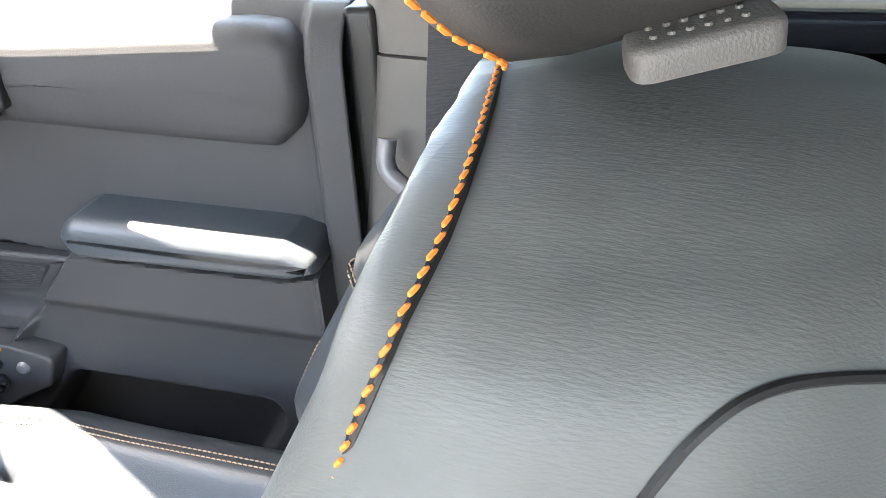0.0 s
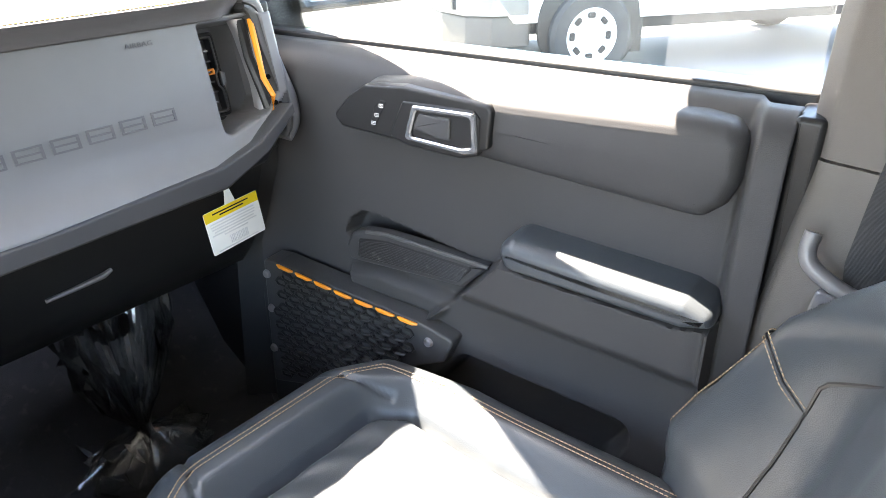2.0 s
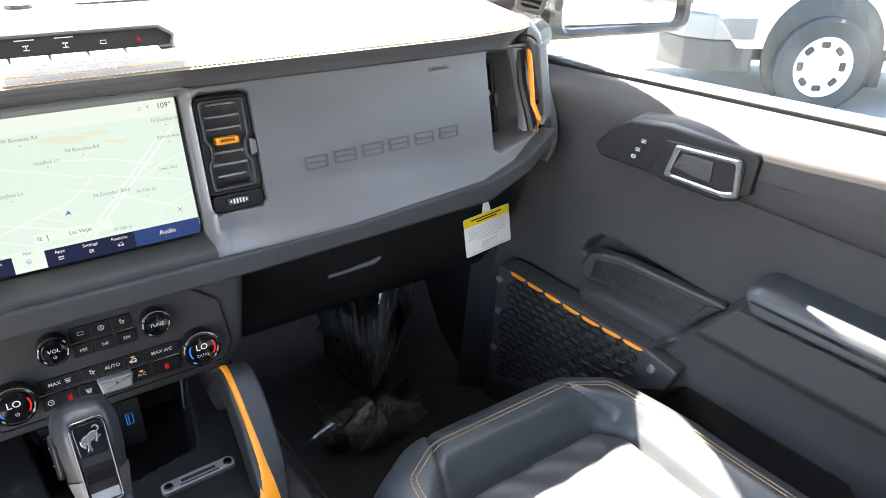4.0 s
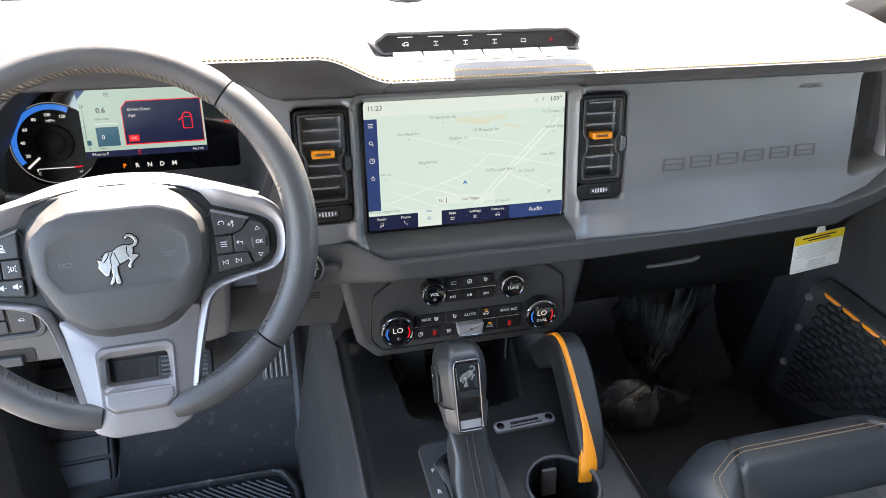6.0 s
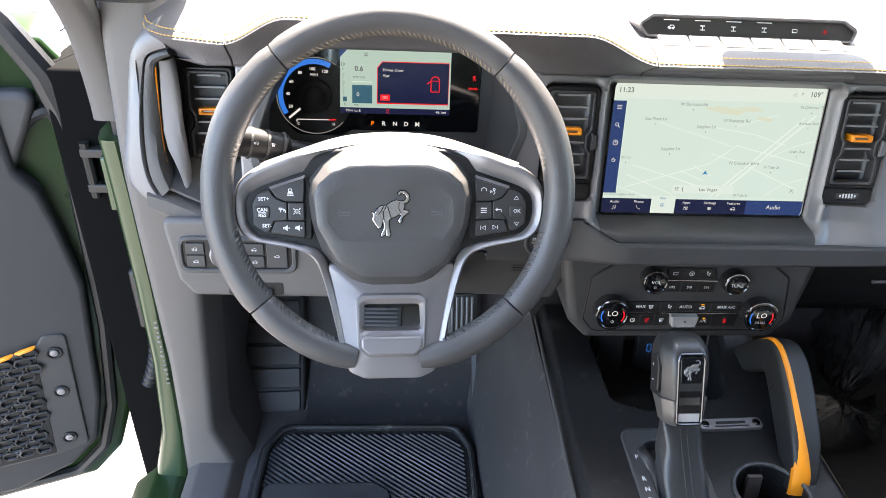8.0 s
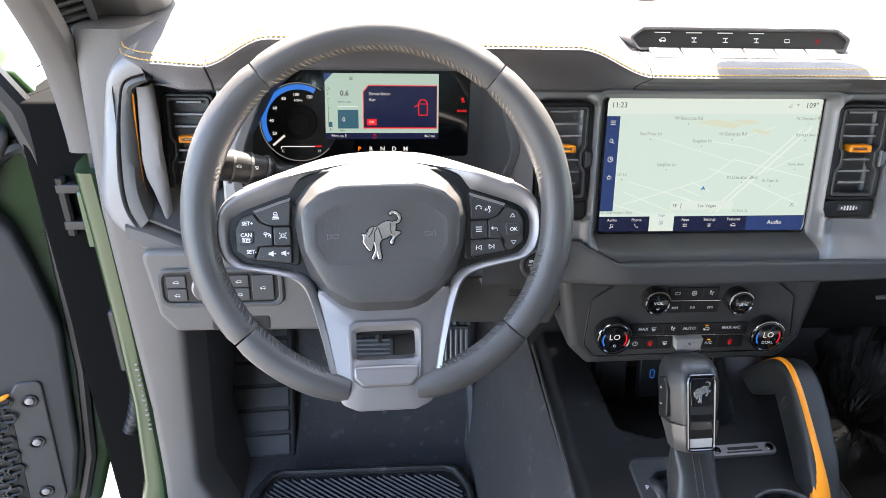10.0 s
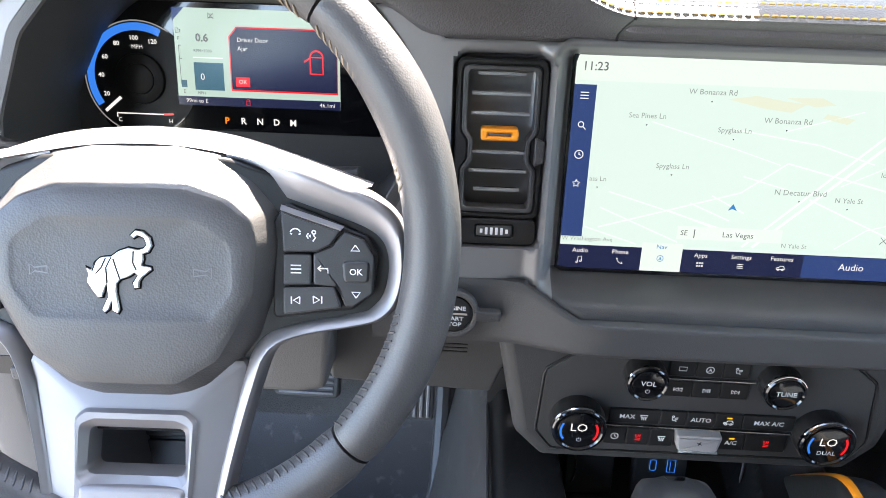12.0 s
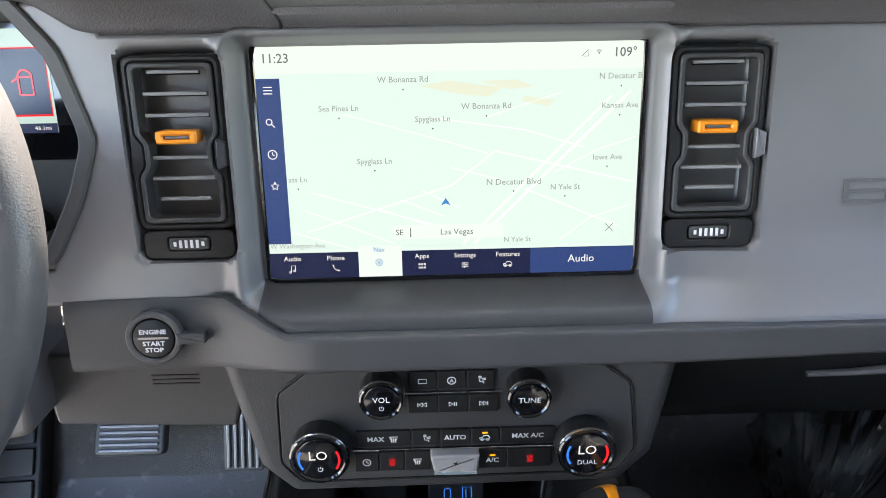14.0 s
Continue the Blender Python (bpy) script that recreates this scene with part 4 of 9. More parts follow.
road([(0.56, 0.87), (0.98, 0.20)], 0.0022)
road([(0.53, 0.87), (0.93, 0.22)], 0.0018)
road([(0.62, 0.45), (1.0, 0.60)], 0.0012)
road([(0.70, 0.62), (0.96, 0.80)], 0.0012)
road([(0.12, 0.62), (0.50, 0.80)], 0.0010)
road([(0.10, 0.80), (0.50, 0.60), (0.62, 0.45)], 0.0012)
road([(0.30, 0.70), (0.44, 0.78)], 0.0010)
road([(0.36, 0.66), (0.48, 0.74)], 0.0010)
road([(0.42, 0.62), (0.52, 0.70)], 0.0010)
road([(0.10, 0.70), (0.34, 0.86)], 0.0010)
road([(0.06, 0.80), (0.22, 0.88)], 0.0010)
road([(0.45, 0.30), (0.70, 0.36), (0.86, 0.44)], 0.0010)
road([(0.22, 0.28), (0.48, 0.40), (0.60, 0.46)], 0.0008)
road([(0.50, 0.52), (0.64, 0.58)], 0.0010)
road([(0.60, 0.30), (0.80, 0.20)], 0.0008)
road([(0.78, 0.55), (0.90, 0.45), (1.0, 0.40)], 0.0009)
road([(0.80, 0.86), (0.88, 0.76), (1.0, 0.70)], 0.0009)
for q in ([(0.42, 0.165), (0.50, 0.145), (0.58, 0.165), (0.64, 0.175), (0.60, 0.215), (0.52, 0.20)], [(0.58, 0.150), (0.68, 0.145), (0.72, 0.175), (0.66, 0.185)], [(0.70, 0.215), (0.78, 0.235), (0.76, 0.26), (0.69, 0.235)]):
    flat([sp(*p) for p in q][::-1], screen_tan, 0.0005, "map_block", disp)
for word, u, v, sz in (("W Bonanza Rd", 0.377, 0.137, 0.0056), ("N Decatur Bl", 0.953, 0.138, 0.0056), ("Sea Pines Ln", 0.205, 0.254, 0.0054), ("Spyglass Ln", 0.453, 0.306, 0.0054), ("W Bonanza Rd", 0.596, 0.255, 0.0056), ("Kansas Ave", 0.952, 0.262, 0.0054), ("ass Ln", 0.085, 0.560, 0.0052),
                       ("Spyglass Ln", 0.294, 0.485, 0.0054), ("Iowa Ave", 0.924, 0.487, 0.0054), ("N Decatur Blvd", 0.670, 0.589, 0.0060), ("N Yale St", 0.811, 0.617, 0.0054), ("N Yale St", 0.681, 0.854, 0.0050), ("W Washington Ave", 0.072, 0.862, 0.0048)):
    lettering(word, sz, SM @ pose(*sp(u, v), 0.0010), map_ink, disp, "street_name", depth=0.0)
    if v < 0.8:
        x, y = sp(u, v + 0.042)
        flat([(x - 0.0007, y + 0.0006), (x, y - 0.0007), (x + 0.0007, y + 0.0006)], screen_ink, 0.0010, "marker", disp)
lettering("11:23", 0.0085, SM @ pose(*sp(0.047, 0.042), 0.0010), screen_ink, disp, "clock", depth=0.0, bold=0.00008)
lettering("109°", 0.0085, SM @ pose(*sp(0.960, 0.040), 0.0010), screen_ink, disp, "temperature", depth=0.0, bold=0.00008)
lettering("SE", 0.0058, SM @ pose(*sp(0.355, 0.810), 0.0012), screen_ink, disp, "heading", depth=0.0)
lettering("Las Vegas", 0.0060, SM @ pose(*sp(0.513, 0.811), 0.0012), screen_ink, disp, "city", depth=0.0)
flat(srect(0.384, 0.790, 0.387, 0.832), screen_ink, 0.0010, "divider", disp)
for word, u in (("Audio", 0.055), ("Phone", 0.175), ("Apps", 0.415), ("Settings", 0.535), ("Features", 0.655)):
    lettering(word, 0.0050, SM @ pose(*sp(u, 0.922), 0.0012), lit_white, disp, "tab_word", depth=0.0)
lettering("Nav", 0.0050, SM @ pose(*sp(0.296, 0.887), 0.0012), screen_arrow, disp, "tab_word", depth=0.0)
lettering("Audio", 0.0078, SM @ pose(*sp(0.861, 0.950), 0.0012), lit_white, disp, "tab_word", depth=0.0)


def icon(parent, m, mat, strokes, w=0.0007, lift=0.0, name="icon"):
    """A small symbol of line strokes in local metres."""
    bm = bmesh.new()
    for st in strokes:
        q = band(st, w)
        bm.faces.new([bm.verts.new(m @ Vector((x, y, lift))) for x, y in q])
    return part(name, bm, mat, parent, smooth=False)


def circ(r, n=16, a0=0, a1=360, cx=0, cy=0):
    return arc(cx, cy, r, a0, a1, n)


R = 0.0030
ICONS = {
    "bars": [[(-R, R * 0.7), (R, R * 0.7)], [(-R, 0), (R, 0)], [(-R, -R * 0.7), (R, -R * 0.7)]],
    "search": [circ(R * 0.65, 14, cx=-R * 0.2, cy=R * 0.2), [(R * 0.3, -R * 0.3), (R, -R)]],
    "clock": [circ(R), [(0, R * 0.6), (0, 0), (R * 0.5, -R * 0.2)]],
    "star": [[(R * (1 if k % 2 == 0 else 0.45) * math.sin(k * math.pi / 5), R * (1 if k % 2 == 0 else 0.45) * math.cos(k * math.pi / 5)) for k in range(11)]],
    "note": [[(-R * 0.5, -R), (-R * 0.5, R * 0.9), (R * 0.7, R), (R * 0.7, -R * 0.6)], circ(R * 0.3, 8, cx=-R * 0.8, cy=-R), circ(R * 0.3, 8, cx=R * 0.4, cy=-R * 0.6)],
    "phone": [[(-R, R), (-R * 0.6, -R * 0.1), (R * 0.1, -R * 0.7), (R, -R)], [(-R, R), (-R * 0.5, R * 0.6)], [(R, -R), (R * 0.6, -R * 0.4)]],
    "nav": [circ(R), [(-R * 0.4, -R * 0.5), (0, R * 0.6), (R * 0.4, -R * 0.5), (0, -R * 0.2), (-R * 0.4, -R * 0.5)]],
    "apps": [circ(R * 0.25, 6, cx=a * R * 0.8, cy=b * R * 0.5) for a in (-1, 0, 1) for b in (-1, 1)],
    "sliders": [[(-R, R * 0.6), (R, R * 0.6)], [(-R, 0), (R, 0)], [(-R, -R * 0.6), (R, -R * 0.6)], [(-R * 0.3, R * 0.9), (-R * 0.3, R * 0.3)], [(R * 0.3, R * 0.3), (R * 0.3, -R * 0.3)], [(-R * 0.2, -R * 0.3), (-R * 0.2, -R * 0.9)]],
    "car": [[(-R * 1.3, -R * 0.4), (-R * 1.3, R * 0.1), (-R * 0.6, R * 0.2), (-R * 0.3, R * 0.7), (R * 0.8, R * 0.7), (R * 1.2, R * 0.1), (R * 1.3, -R * 0.4), (-R * 1.3, -R * 0.4)], circ(R * 0.3, 8, cx=-R * 0.7, cy=-R * 0.5), circ(R * 0.3, 8, cx=R * 0.7, cy=-R * 0.5)],
    "tri": [[(0, R), (R, -R * 0.7), (-R, -R * 0.7), (0, R)], [(0, R * 0.4), (R * 0.5, -R * 0.4), (-R * 0.5, -R * 0.4), (0, R * 0.4)]],
    "skip": [[(-R, R * 0.6), (-R * 0.1, 0), (-R, -R * 0.6), (-R, R * 0.6)], [(-R * 0.1, R * 0.6), (R * 0.8, 0), (-R * 0.1, -R * 0.6), (-R * 0.1, R * 0.6)], [(R, R * 0.6), (R, -R * 0.6)]],
    "back": [[(R, -R * 0.7), (R, R * 0.2), (-R * 0.7, R * 0.2)], [(-R * 0.3, R * 0.7), (-R * 0.9, R * 0.2), (-R * 0.3, -R * 0.3)]],
    "seat": [[(-R * 0.6, R), (-R * 0.3, -R * 0.4), (R * 0.9, -R * 0.4)], [(-R * 0.7, -R), (R * 0.8, -R)], [(R * 0.2, R), (R * 0.1, R * 0.1)], [(R * 0.7, R), (R * 0.6, R * 0.1)]],
    "glass": [[(-R, R * 0.7), (R, R * 0.7), (R * 0.7, -R * 0.2), (-R * 0.7, -R * 0.2), (-R, R * 0.7)], [(-R * 0.5, R * 0.3), (-R * 0.5, -R)], [(0, R * 0.3), (0, -R)], [(R * 0.5, R * 0.3), (R * 0.5, -R)]],
    "fan": [circ(R * 0.3, 8), [(0, 0), (R * 0.5, R)], [(0, 0), (R, -R * 0.5)], [(0, 0), (-R * 0.5, -R)], [(0, 0), (-R, R * 0.5)]],
    "power": [circ(R * 0.8, 14, 120, 420), [(0, R), (0, R * 0.2)]],
    "speaker": [[(-R, -R * 0.3), (-R * 0.4, -R * 0.3), (R * 0.3, -R * 0.9), (R * 0.3, R * 0.9), (-R * 0.4, R * 0.3), (-R, R * 0.3), (-R, -R * 0.3)], [(R * 0.6, 0), (R * 1.2, 0)]],
    "cross": [[(-R, -R), (R, R)], [(-R, R), (R, -R)]],
    "box": [[(-R, -R * 0.6), (R, -R * 0.6), (R, R * 0.6), (-R, R * 0.6), (-R, -R * 0.6)]],
    "axle": [[(-R, R * 0.8), (-R * 0.2, R * 0.8)], [(R * 0.2, R * 0.8), (R, R * 0.8)], [(0, R), (0, -R)], [(-R, -R * 0.8), (R, -R * 0.8)], [(-R * 0.6, R), (-R * 0.6, R * 0.4)], [(R * 0.6, R), (R * 0.6, R * 0.4)]],
    "up": [[(0, R * 0.6), (R * 0.8, -R * 0.5), (-R * 0.8, -R * 0.5), (0, R * 0.6)]],
    "down": [[(0, -R * 0.6), (R * 0.8, R * 0.5), (-R * 0.8, R * 0.5), (0, -R * 0.6)]],
    "laneCar": [[(-R * 0.6, R * 0.2), (-R * 0.4, R), (R * 0.4, R), (R * 0.6, R * 0.2), (-R * 0.6, R * 0.2)], [(-R * 0.8, -R * 0.2), (R * 0.8, -R * 0.2)], [(-R * 0.95, -R * 0.65), (R * 0.95, -R * 0.65)], [(-R * 1.1, -R * 1.1), (R * 1.1, -R * 1.1)]],
    "cruise": [circ(R * 0.8, 14, -40, 200, cx=R * 0.2, cy=-R * 0.2), [(R * 0.2, -R * 0.2), (R * 0.7, R * 0.3)], [(-R * 1.1, R * 0.9), (-R * 0.2, R * 0.9), (-R * 0.2, R * 0.4), (-R * 1.1, R * 0.4), (-R * 1.1, R * 0.9)]],
    "lane": [[(-R * 0.35, -R * 0.6), (-R * 0.35, R * 0.6), (R * 0.35, R * 0.6), (R * 0.35, -R * 0.6), (-R * 0.35, -R * 0.6)], [(-R * 1.1, R), (-R * 0.8, R * 0.5)], [(-R * 0.95, 0), (-R * 0.7, 0)], [(-R * 1.1, -R), (-R * 0.8, -R * 0.5)], [(R * 1.1, R), (R * 0.8, R * 0.5)], [(R * 0.95, 0), (R * 0.7, 0)], [(R * 1.1, -R), (R * 0.8, -R * 0.5)]],
    "speakerUp": [[(-R, -R * 0.3), (-R * 0.4, -R * 0.3), (R * 0.3, -R * 0.9), (R * 0.3, R * 0.9), (-R * 0.4, R * 0.3), (-R, R * 0.3), (-R, -R * 0.3)], [(R * 0.6, 0), (R * 1.4, 0)], [(R, R * 0.4), (R, -R * 0.4)]],
    "voice": [circ(R * 0.35, 8, cx=R * 0.3, cy=R * 0.7), [(R * 0.2, R * 0.2), (R * 0.6, -R * 0.3), (R * 0.1, -R)], [(-R * 0.3, R * 0.2), (-R * 0.6, 0), (-R * 0.3, -R * 0.2)], [(-R * 0.7, R * 0.5), (-R * 1.1, 0), (-R * 0.7, -R * 0.5)]],
    "skipBack": [[(R * 0.8, R * 0.7), (-R * 0.4, 0), (R * 0.8, -R * 0.7), (R * 0.8, R * 0.7)], [(-R * 0.8, R * 0.7), (-R * 0.8, -R * 0.7)]],
    "skipNext": [[(-R * 0.8, R * 0.7), (R * 0.4, 0), (-R * 0.8, -R * 0.7), (-R * 0.8, R * 0.7)], [(R * 0.8, R * 0.7), (R * 0.8, -R * 0.7)]],
    "rewind": [[(R, R * 0.6), (0, 0), (R, -R * 0.6), (R, R * 0.6)], [(0, R * 0.6), (-R, 0), (0, -R * 0.6), (0, R * 0.6)], [(-R * 1.2, R * 0.6), (-R * 1.2, -R * 0.6)]],
    "play": [[(-R, R * 0.6), (0, 0), (-R, -R * 0.6), (-R, R * 0.6)], [(R * 0.3, R * 0.6), (R * 0.3, -R * 0.6)], [(R * 0.8, R * 0.6), (R * 0.8, -R * 0.6)]],
    "autoA": [circ(R), [(-R * 0.4, -R * 0.5), (0, R * 0.5), (R * 0.4, -R * 0.5)], [(-R * 0.25, -R * 0.1), (R * 0.25, -R * 0.1)]],
    "person": [circ(R * 0.3, 8, cx=-R * 0.2, cy=R * 0.8), [(-R * 0.4, R * 0.3), (-R * 0.2, -R * 0.5), (R * 0.6, -R * 0.5), (R * 0.8, -R)], [(R * 1.2, R * 0.5), (R * 0.2, R * 0.3)], [(R * 1.2, R * 0.1), (R * 0.3, -R * 0.1)]],
    "call": [circ(R, 10, 20, 160), [(-R, R * 0.1), (-R * 0.6, -R * 0.1)], [(R, R * 0.1), (R * 0.6, -R * 0.1)]],
}
for k, (nm, v) in enumerate((("bars", 0.172), ("search", 0.309), ("clock", 0.446), ("star", 0.586))):
    icon(disp, SM @ pose(*sp(0.023, v), 0.0012), lit_white, ICONS[nm], 0.0007)
for nm, u, mt in (("note", 0.055, lit_white), ("phone", 0.175, lit_white), ("nav", 0.295, screen_arrow), ("apps", 0.415, lit_white), ("sliders", 0.535, lit_white), ("car", 0.655, lit_white)):
    icon(disp, SM @ pose(*sp(u, 0.968 if nm != "nav" else 0.946), 0.0014, 0, 0, 0) @ Matrix.Scale(0.8, 4), mt, ICONS[nm], 0.0006)
icon(disp, SM @ pose(*sp(0.891, 0.042), 0.0012) @ Matrix.Scale(0.7, 4), screen_ink, [circ(R, 8, 45, 135), circ(R * 0.6, 8, 45, 135), circ(R * 0.2, 8)], 0.0006)
icon(disp, SM @ pose(*sp(0.854, 0.040), 0.0012) @ Matrix.Scale(0.7, 4), screen_ink, [[(-R, -R), (R, R), (R, -R), (-R * 0.2, -R)]], 0.0006)
icon(disp, SM @ pose(*sp(0.936, 0.806), 0.0012) @ Matrix.Scale(0.9, 4), screen_ink, ICONS["cross"], 0.0005)
x, y = sp(0.484, 0.674)
flat([(x - 0.0034, y - 0.0022), (x, y - 0.0008), (x + 0.0034, y - 0.0022), (x, y + 0.0030)], screen_arrow, 0.0012, "own_place", disp)

# ---- instrument cluster in its hooded well ----
clu = thing("instrument_cluster", "hooded digital instrument cluster with blue dial and red warning", "instrument cluster")
CM = axes((-0.391, 1.0605, 1.345), (1, 0, 0), (0, 0.2149, 0.9766))


def cp(x, z):
    return (x + 0.391, (z - 1.345) / 0.9766)


bm = bmesh.new()
n_ = 72
o_ = even(rounded(CLUSTER_OPEN, 0.03, 6), n_)
i_ = even(rounded([(a * 1.0, b) for a, b in fp([(-0.556, 1.290), (-0.552, 1.345), (-0.522, 1.398), (-0.49, 1.425), (-0.285, 1.425), (-0.262, 1.400), (-0.262, 1.345), (-0.268, 1.290), (-0.30, 1.262), (-0.52, 1.262)])], 0.02, 6), n_)
rings = []
for f, d in ((0, 0.003), (0.0, -0.001), (0.15, -0.012), (0.5, -0.06), (0.9, -0.112), (1.0, -0.122)):
    rings.append([(a[0] + (b[0] - a[0]) * f, a[1] + (b[1] - a[1]) * f, d) for a, b in zip(o_, i_)])
loft(bm, rings, FACE, caps=(False, True))
part("hood_well", bm, well_mat, clu, "dark ribbed well round the display")
bm = bmesh.new()
ring_plate(bm, rounded(inset(CLUSTER_OPEN, -0.0045), 0.03, 6), rounded(inset(CLUSTER_OPEN, 0.006), 0.028, 6), -0.006, 0.0035, 0.0015, FACE, 110)
part("well_rim", bm, mid_mat, clu)
bm = bmesh.new()
slab(bm, rounded([cp(-0.548, 1.345), cp(-0.525, 1.284), cp(-0.460, 1.284), cp(-0.445, 1.292), cp(-0.278, 1.292), cp(-0.276, 1.400), cp(-0.520, 1.400)], [0.03, 0.03, 0.01, 0.006, 0.006, 0.006, 0.03]), -0.010, 0.0, 0.0015, CM)
part("panel", bm, gloss_mat, clu, "glossy black display panel")
dcl = flat([cp(-0.461, 1.314), cp(-0.317, 1.314), cp(-0.317, 1.394), cp(-0.460, 1.394)], cluster_base, 0.0004, "display", clu, CM)
bm = bmesh.new()
slab(bm, [cp(-0.413, 1.327), cp(-0.319, 1.327), cp(-0.319, 1.380), cp(-0.406, 1.380), cp(-0.413, 1.372)], 0.0005, 0.0009, 0.0001, CM)
part("warning_edge", bm, lit_red, dcl)
flat([cp(-0.412, 1.3285), cp(-0.3195, 1.3285), cp(-0.3195, 1.379), cp(-0.4055, 1.379), cp(-0.412, 1.3715)], screen_navy, 0.0011, "warning_box", dcl, CM)
flat([cp(-0.461, 1.314), cp(-0.317, 1.314), cp(-0.317, 1.3215), cp(-0.461, 1.3215)], screen_navy, 0.0008, "range_bar", dcl, CM)
flat([cp(-0.445, 1.327), cp(-0.419, 1.327), cp(-0.419, 1.350), cp(-0.445, 1.350)], cluster_teal, 0.0008, "speed_box", dcl, CM)
flat([cp(-0.461, 1.394), cp(-0.461, 1.383), cp(-0.450, 1.394)], screen_blue, 0.0008, "corner_mark", dcl, CM)
flat([cp(-0.4085, 1.331), cp(-0.396, 1.331), cp(-0.396, 1.339), cp(-0.4085, 1.339)], lit_red, 0.0013, "ok_key", dcl, CM)


def cword(s, x, z, size, mat, align="CENTER", parent=None, **kw):
    return lettering(s, size, CM @ pose(*cp(x, z), 0.0016), mat, parent or dcl, "word", align, 0.0, **kw)


cword("Driver Door", -0.4055, 1.3695, 0.0052, lit_white, "LEFT")
cword("Ajar", -0.4055, 1.3625, 0.0052, lit_white, "LEFT")
# fuel column with its mark
cword("F", -0.4565, 1.3690, 0.0046, screen_ink)
cword("E", -0.4545, 1.3255, 0.0046, screen_ink)
icon(dcl, CM @ pose(*cp(-0.4545, 1.347), 0.0014), screen_ink, [[(-0.0022, 0.017), (-0.0022, -0.016)], [(-0.0022, 0.017), (0.0, 0.017)], [(-0.0022, 0.006), (0.0, 0.006)]], 0.0005, 0.0003, "fuel_scale")
flat([cp(-0.4570, 1.3290), cp(-0.4520, 1.3290), cp(-0.4520, 1.3350), cp(-0.4570, 1.3350)], cluster_teal, 0.0012, "fuel_level", dcl, CM)
icon(dcl, CM @ pose(*cp(-0.4570, 1.3755), 0.0014), screen_ink, [[(-0.0014, -0.002), (0.0010, -0.002), (0.0010, 0.002), (-0.0014, 0.002), (-0.0014, -0.002)], [(0.0010, 0.001), (0.0024, 0.001), (0.0024, -0.0015)]], 0.0006, 0.0003, "fuel_pump")
flat([cp(-0.4450, 1.3535), cp(-0.4190, 1.3535), cp(-0.4190, 1.3545), cp(-0.4450, 1.3545)], screen_road, 0.0008, "divider", dcl, CM)
icon(dcl, CM @ pose(*cp(-0.3985, 1.3178), 0.0016) @ Matrix.Scale(0.7, 4), lit_red, [[(-R * 0.7, -R * 1.2), (R * 0.7, -R * 1.2), (R * 0.7, R * 0.6), (-R * 0.7, R * 0.6), (-R * 0.7, -R * 1.2)], circ(R * 0.7, 8, 0, 180, cy=R * 0.6)], 0.0008)
cword("OK", -0.4022, 1.335, 0.0050, lit_white)
cword("0.6", -0.436, 1.370, 0.0090, screen_ink, bold=0.0003)
cword("RPM×1000", -0.436, 1.3595, 0.0036, screen_ink)
cword("0", -0.4375, 1.338, 0.0080, lit_white)
cword("MPH", -0.4395, 1.3245, 0.0036, screen_ink)
cword("99mi to E", -0.444, 1.3178, 0.0050, lit_white)
cword("46.1mi", -0.3285, 1.3178, 0.0050, lit_white)
icon(dcl, CM @ pose(*cp(-0.337, 1.353), 0.0016) @ Matrix.Scale(2.6, 4), lit_red, [[(-R * 0.7, -R * 1.2), (R * 0.7, -R * 1.2), (R * 0.7, R * 0.6), (-R * 0.7, R * 0.6), (-R * 0.7, -R * 1.2)], circ(R * 0.7, 10, 0, 180, cy=R * 0.6), [(-R * 0.7, R * 0.5), (-R * 1.4, R * 0.1)]], 0.0006)
icon(dcl, CM @ pose(*cp(-0.427, 1.388), 0.0016) @ Matrix.Scale(0.8, 4), screen_ink, ICONS["box"] + ICONS["cross"], 0.0006)
for i, c in enumerate("PRNDM"):
    cword(c, -0.4185 + 0.0148 * i, 1.3015, 0.0078, lit_orange if c == "P" else lit_white, parent=clu, bold=0.0002)
icon(clu, CM @ pose(*cp(-0.286, 1.362), 0.0012), lit_red, [circ(R * 0.4, 8, cy=R * 0.7), [(-R * 0.6, -R), (0, R * 0.3), (R * 0.6, -R)], [(-R * 0.8, R * 0.6), (R * 0.8, -R * 0.6)]], 0.0010)
cword("BRAKE", -0.287, 1.349, 0.0042, lit_red, parent=clu, bold=0.0001)
# the speed dial
GM = CM @ pose(*cp(-0.4935, 1.3345), 0.0)
dial = flat(circ(0.0495, 48)[:-1], black_mat, 0.0003, "dial", clu, GM)
for a0, a1, r, w, mt in ((62, 212, 0.0440, 0.0065, lit_blue), (55, 318, 0.0490, 0.0012, lit_grey)):
    icon(dial, GM, mt, [arc(0, 0, r, a0, a1, 40)], w, 0.0008, "dial_arc")
for k, s in enumerate(("20", "40", "60", "80", "100", "120")):
    a = radians(204 - 27.5 * k)
    lettering(s, 0.0054, GM @ pose(0.0345 * math.cos(a), 0.0345 * math.sin(a), 0.0012), lit_white, dial, "figure", depth=0.0, bold=0.0001)
lettering("MPH", 0.0050, GM @ pose(0.0, 0.0270, 0.0012), lit_white, dial, "figure", depth=0.0)
icon(dial, GM, lit_white, [[(-0.034, -0.0290), (-0.019, -0.0165)]], 0.0028, 0.0014, "needle")
bm = bmesh.new()
disc(bm, 0, 0, 0.0, 0.004, 0.022, n=40, bevel=0.0015, m=GM)
disc(bm, 0, 0, 0.0, 0.0055, 0.0135, n=32, bevel=0.0015, m=GM)
part("hub", bm, black_mat, dial)
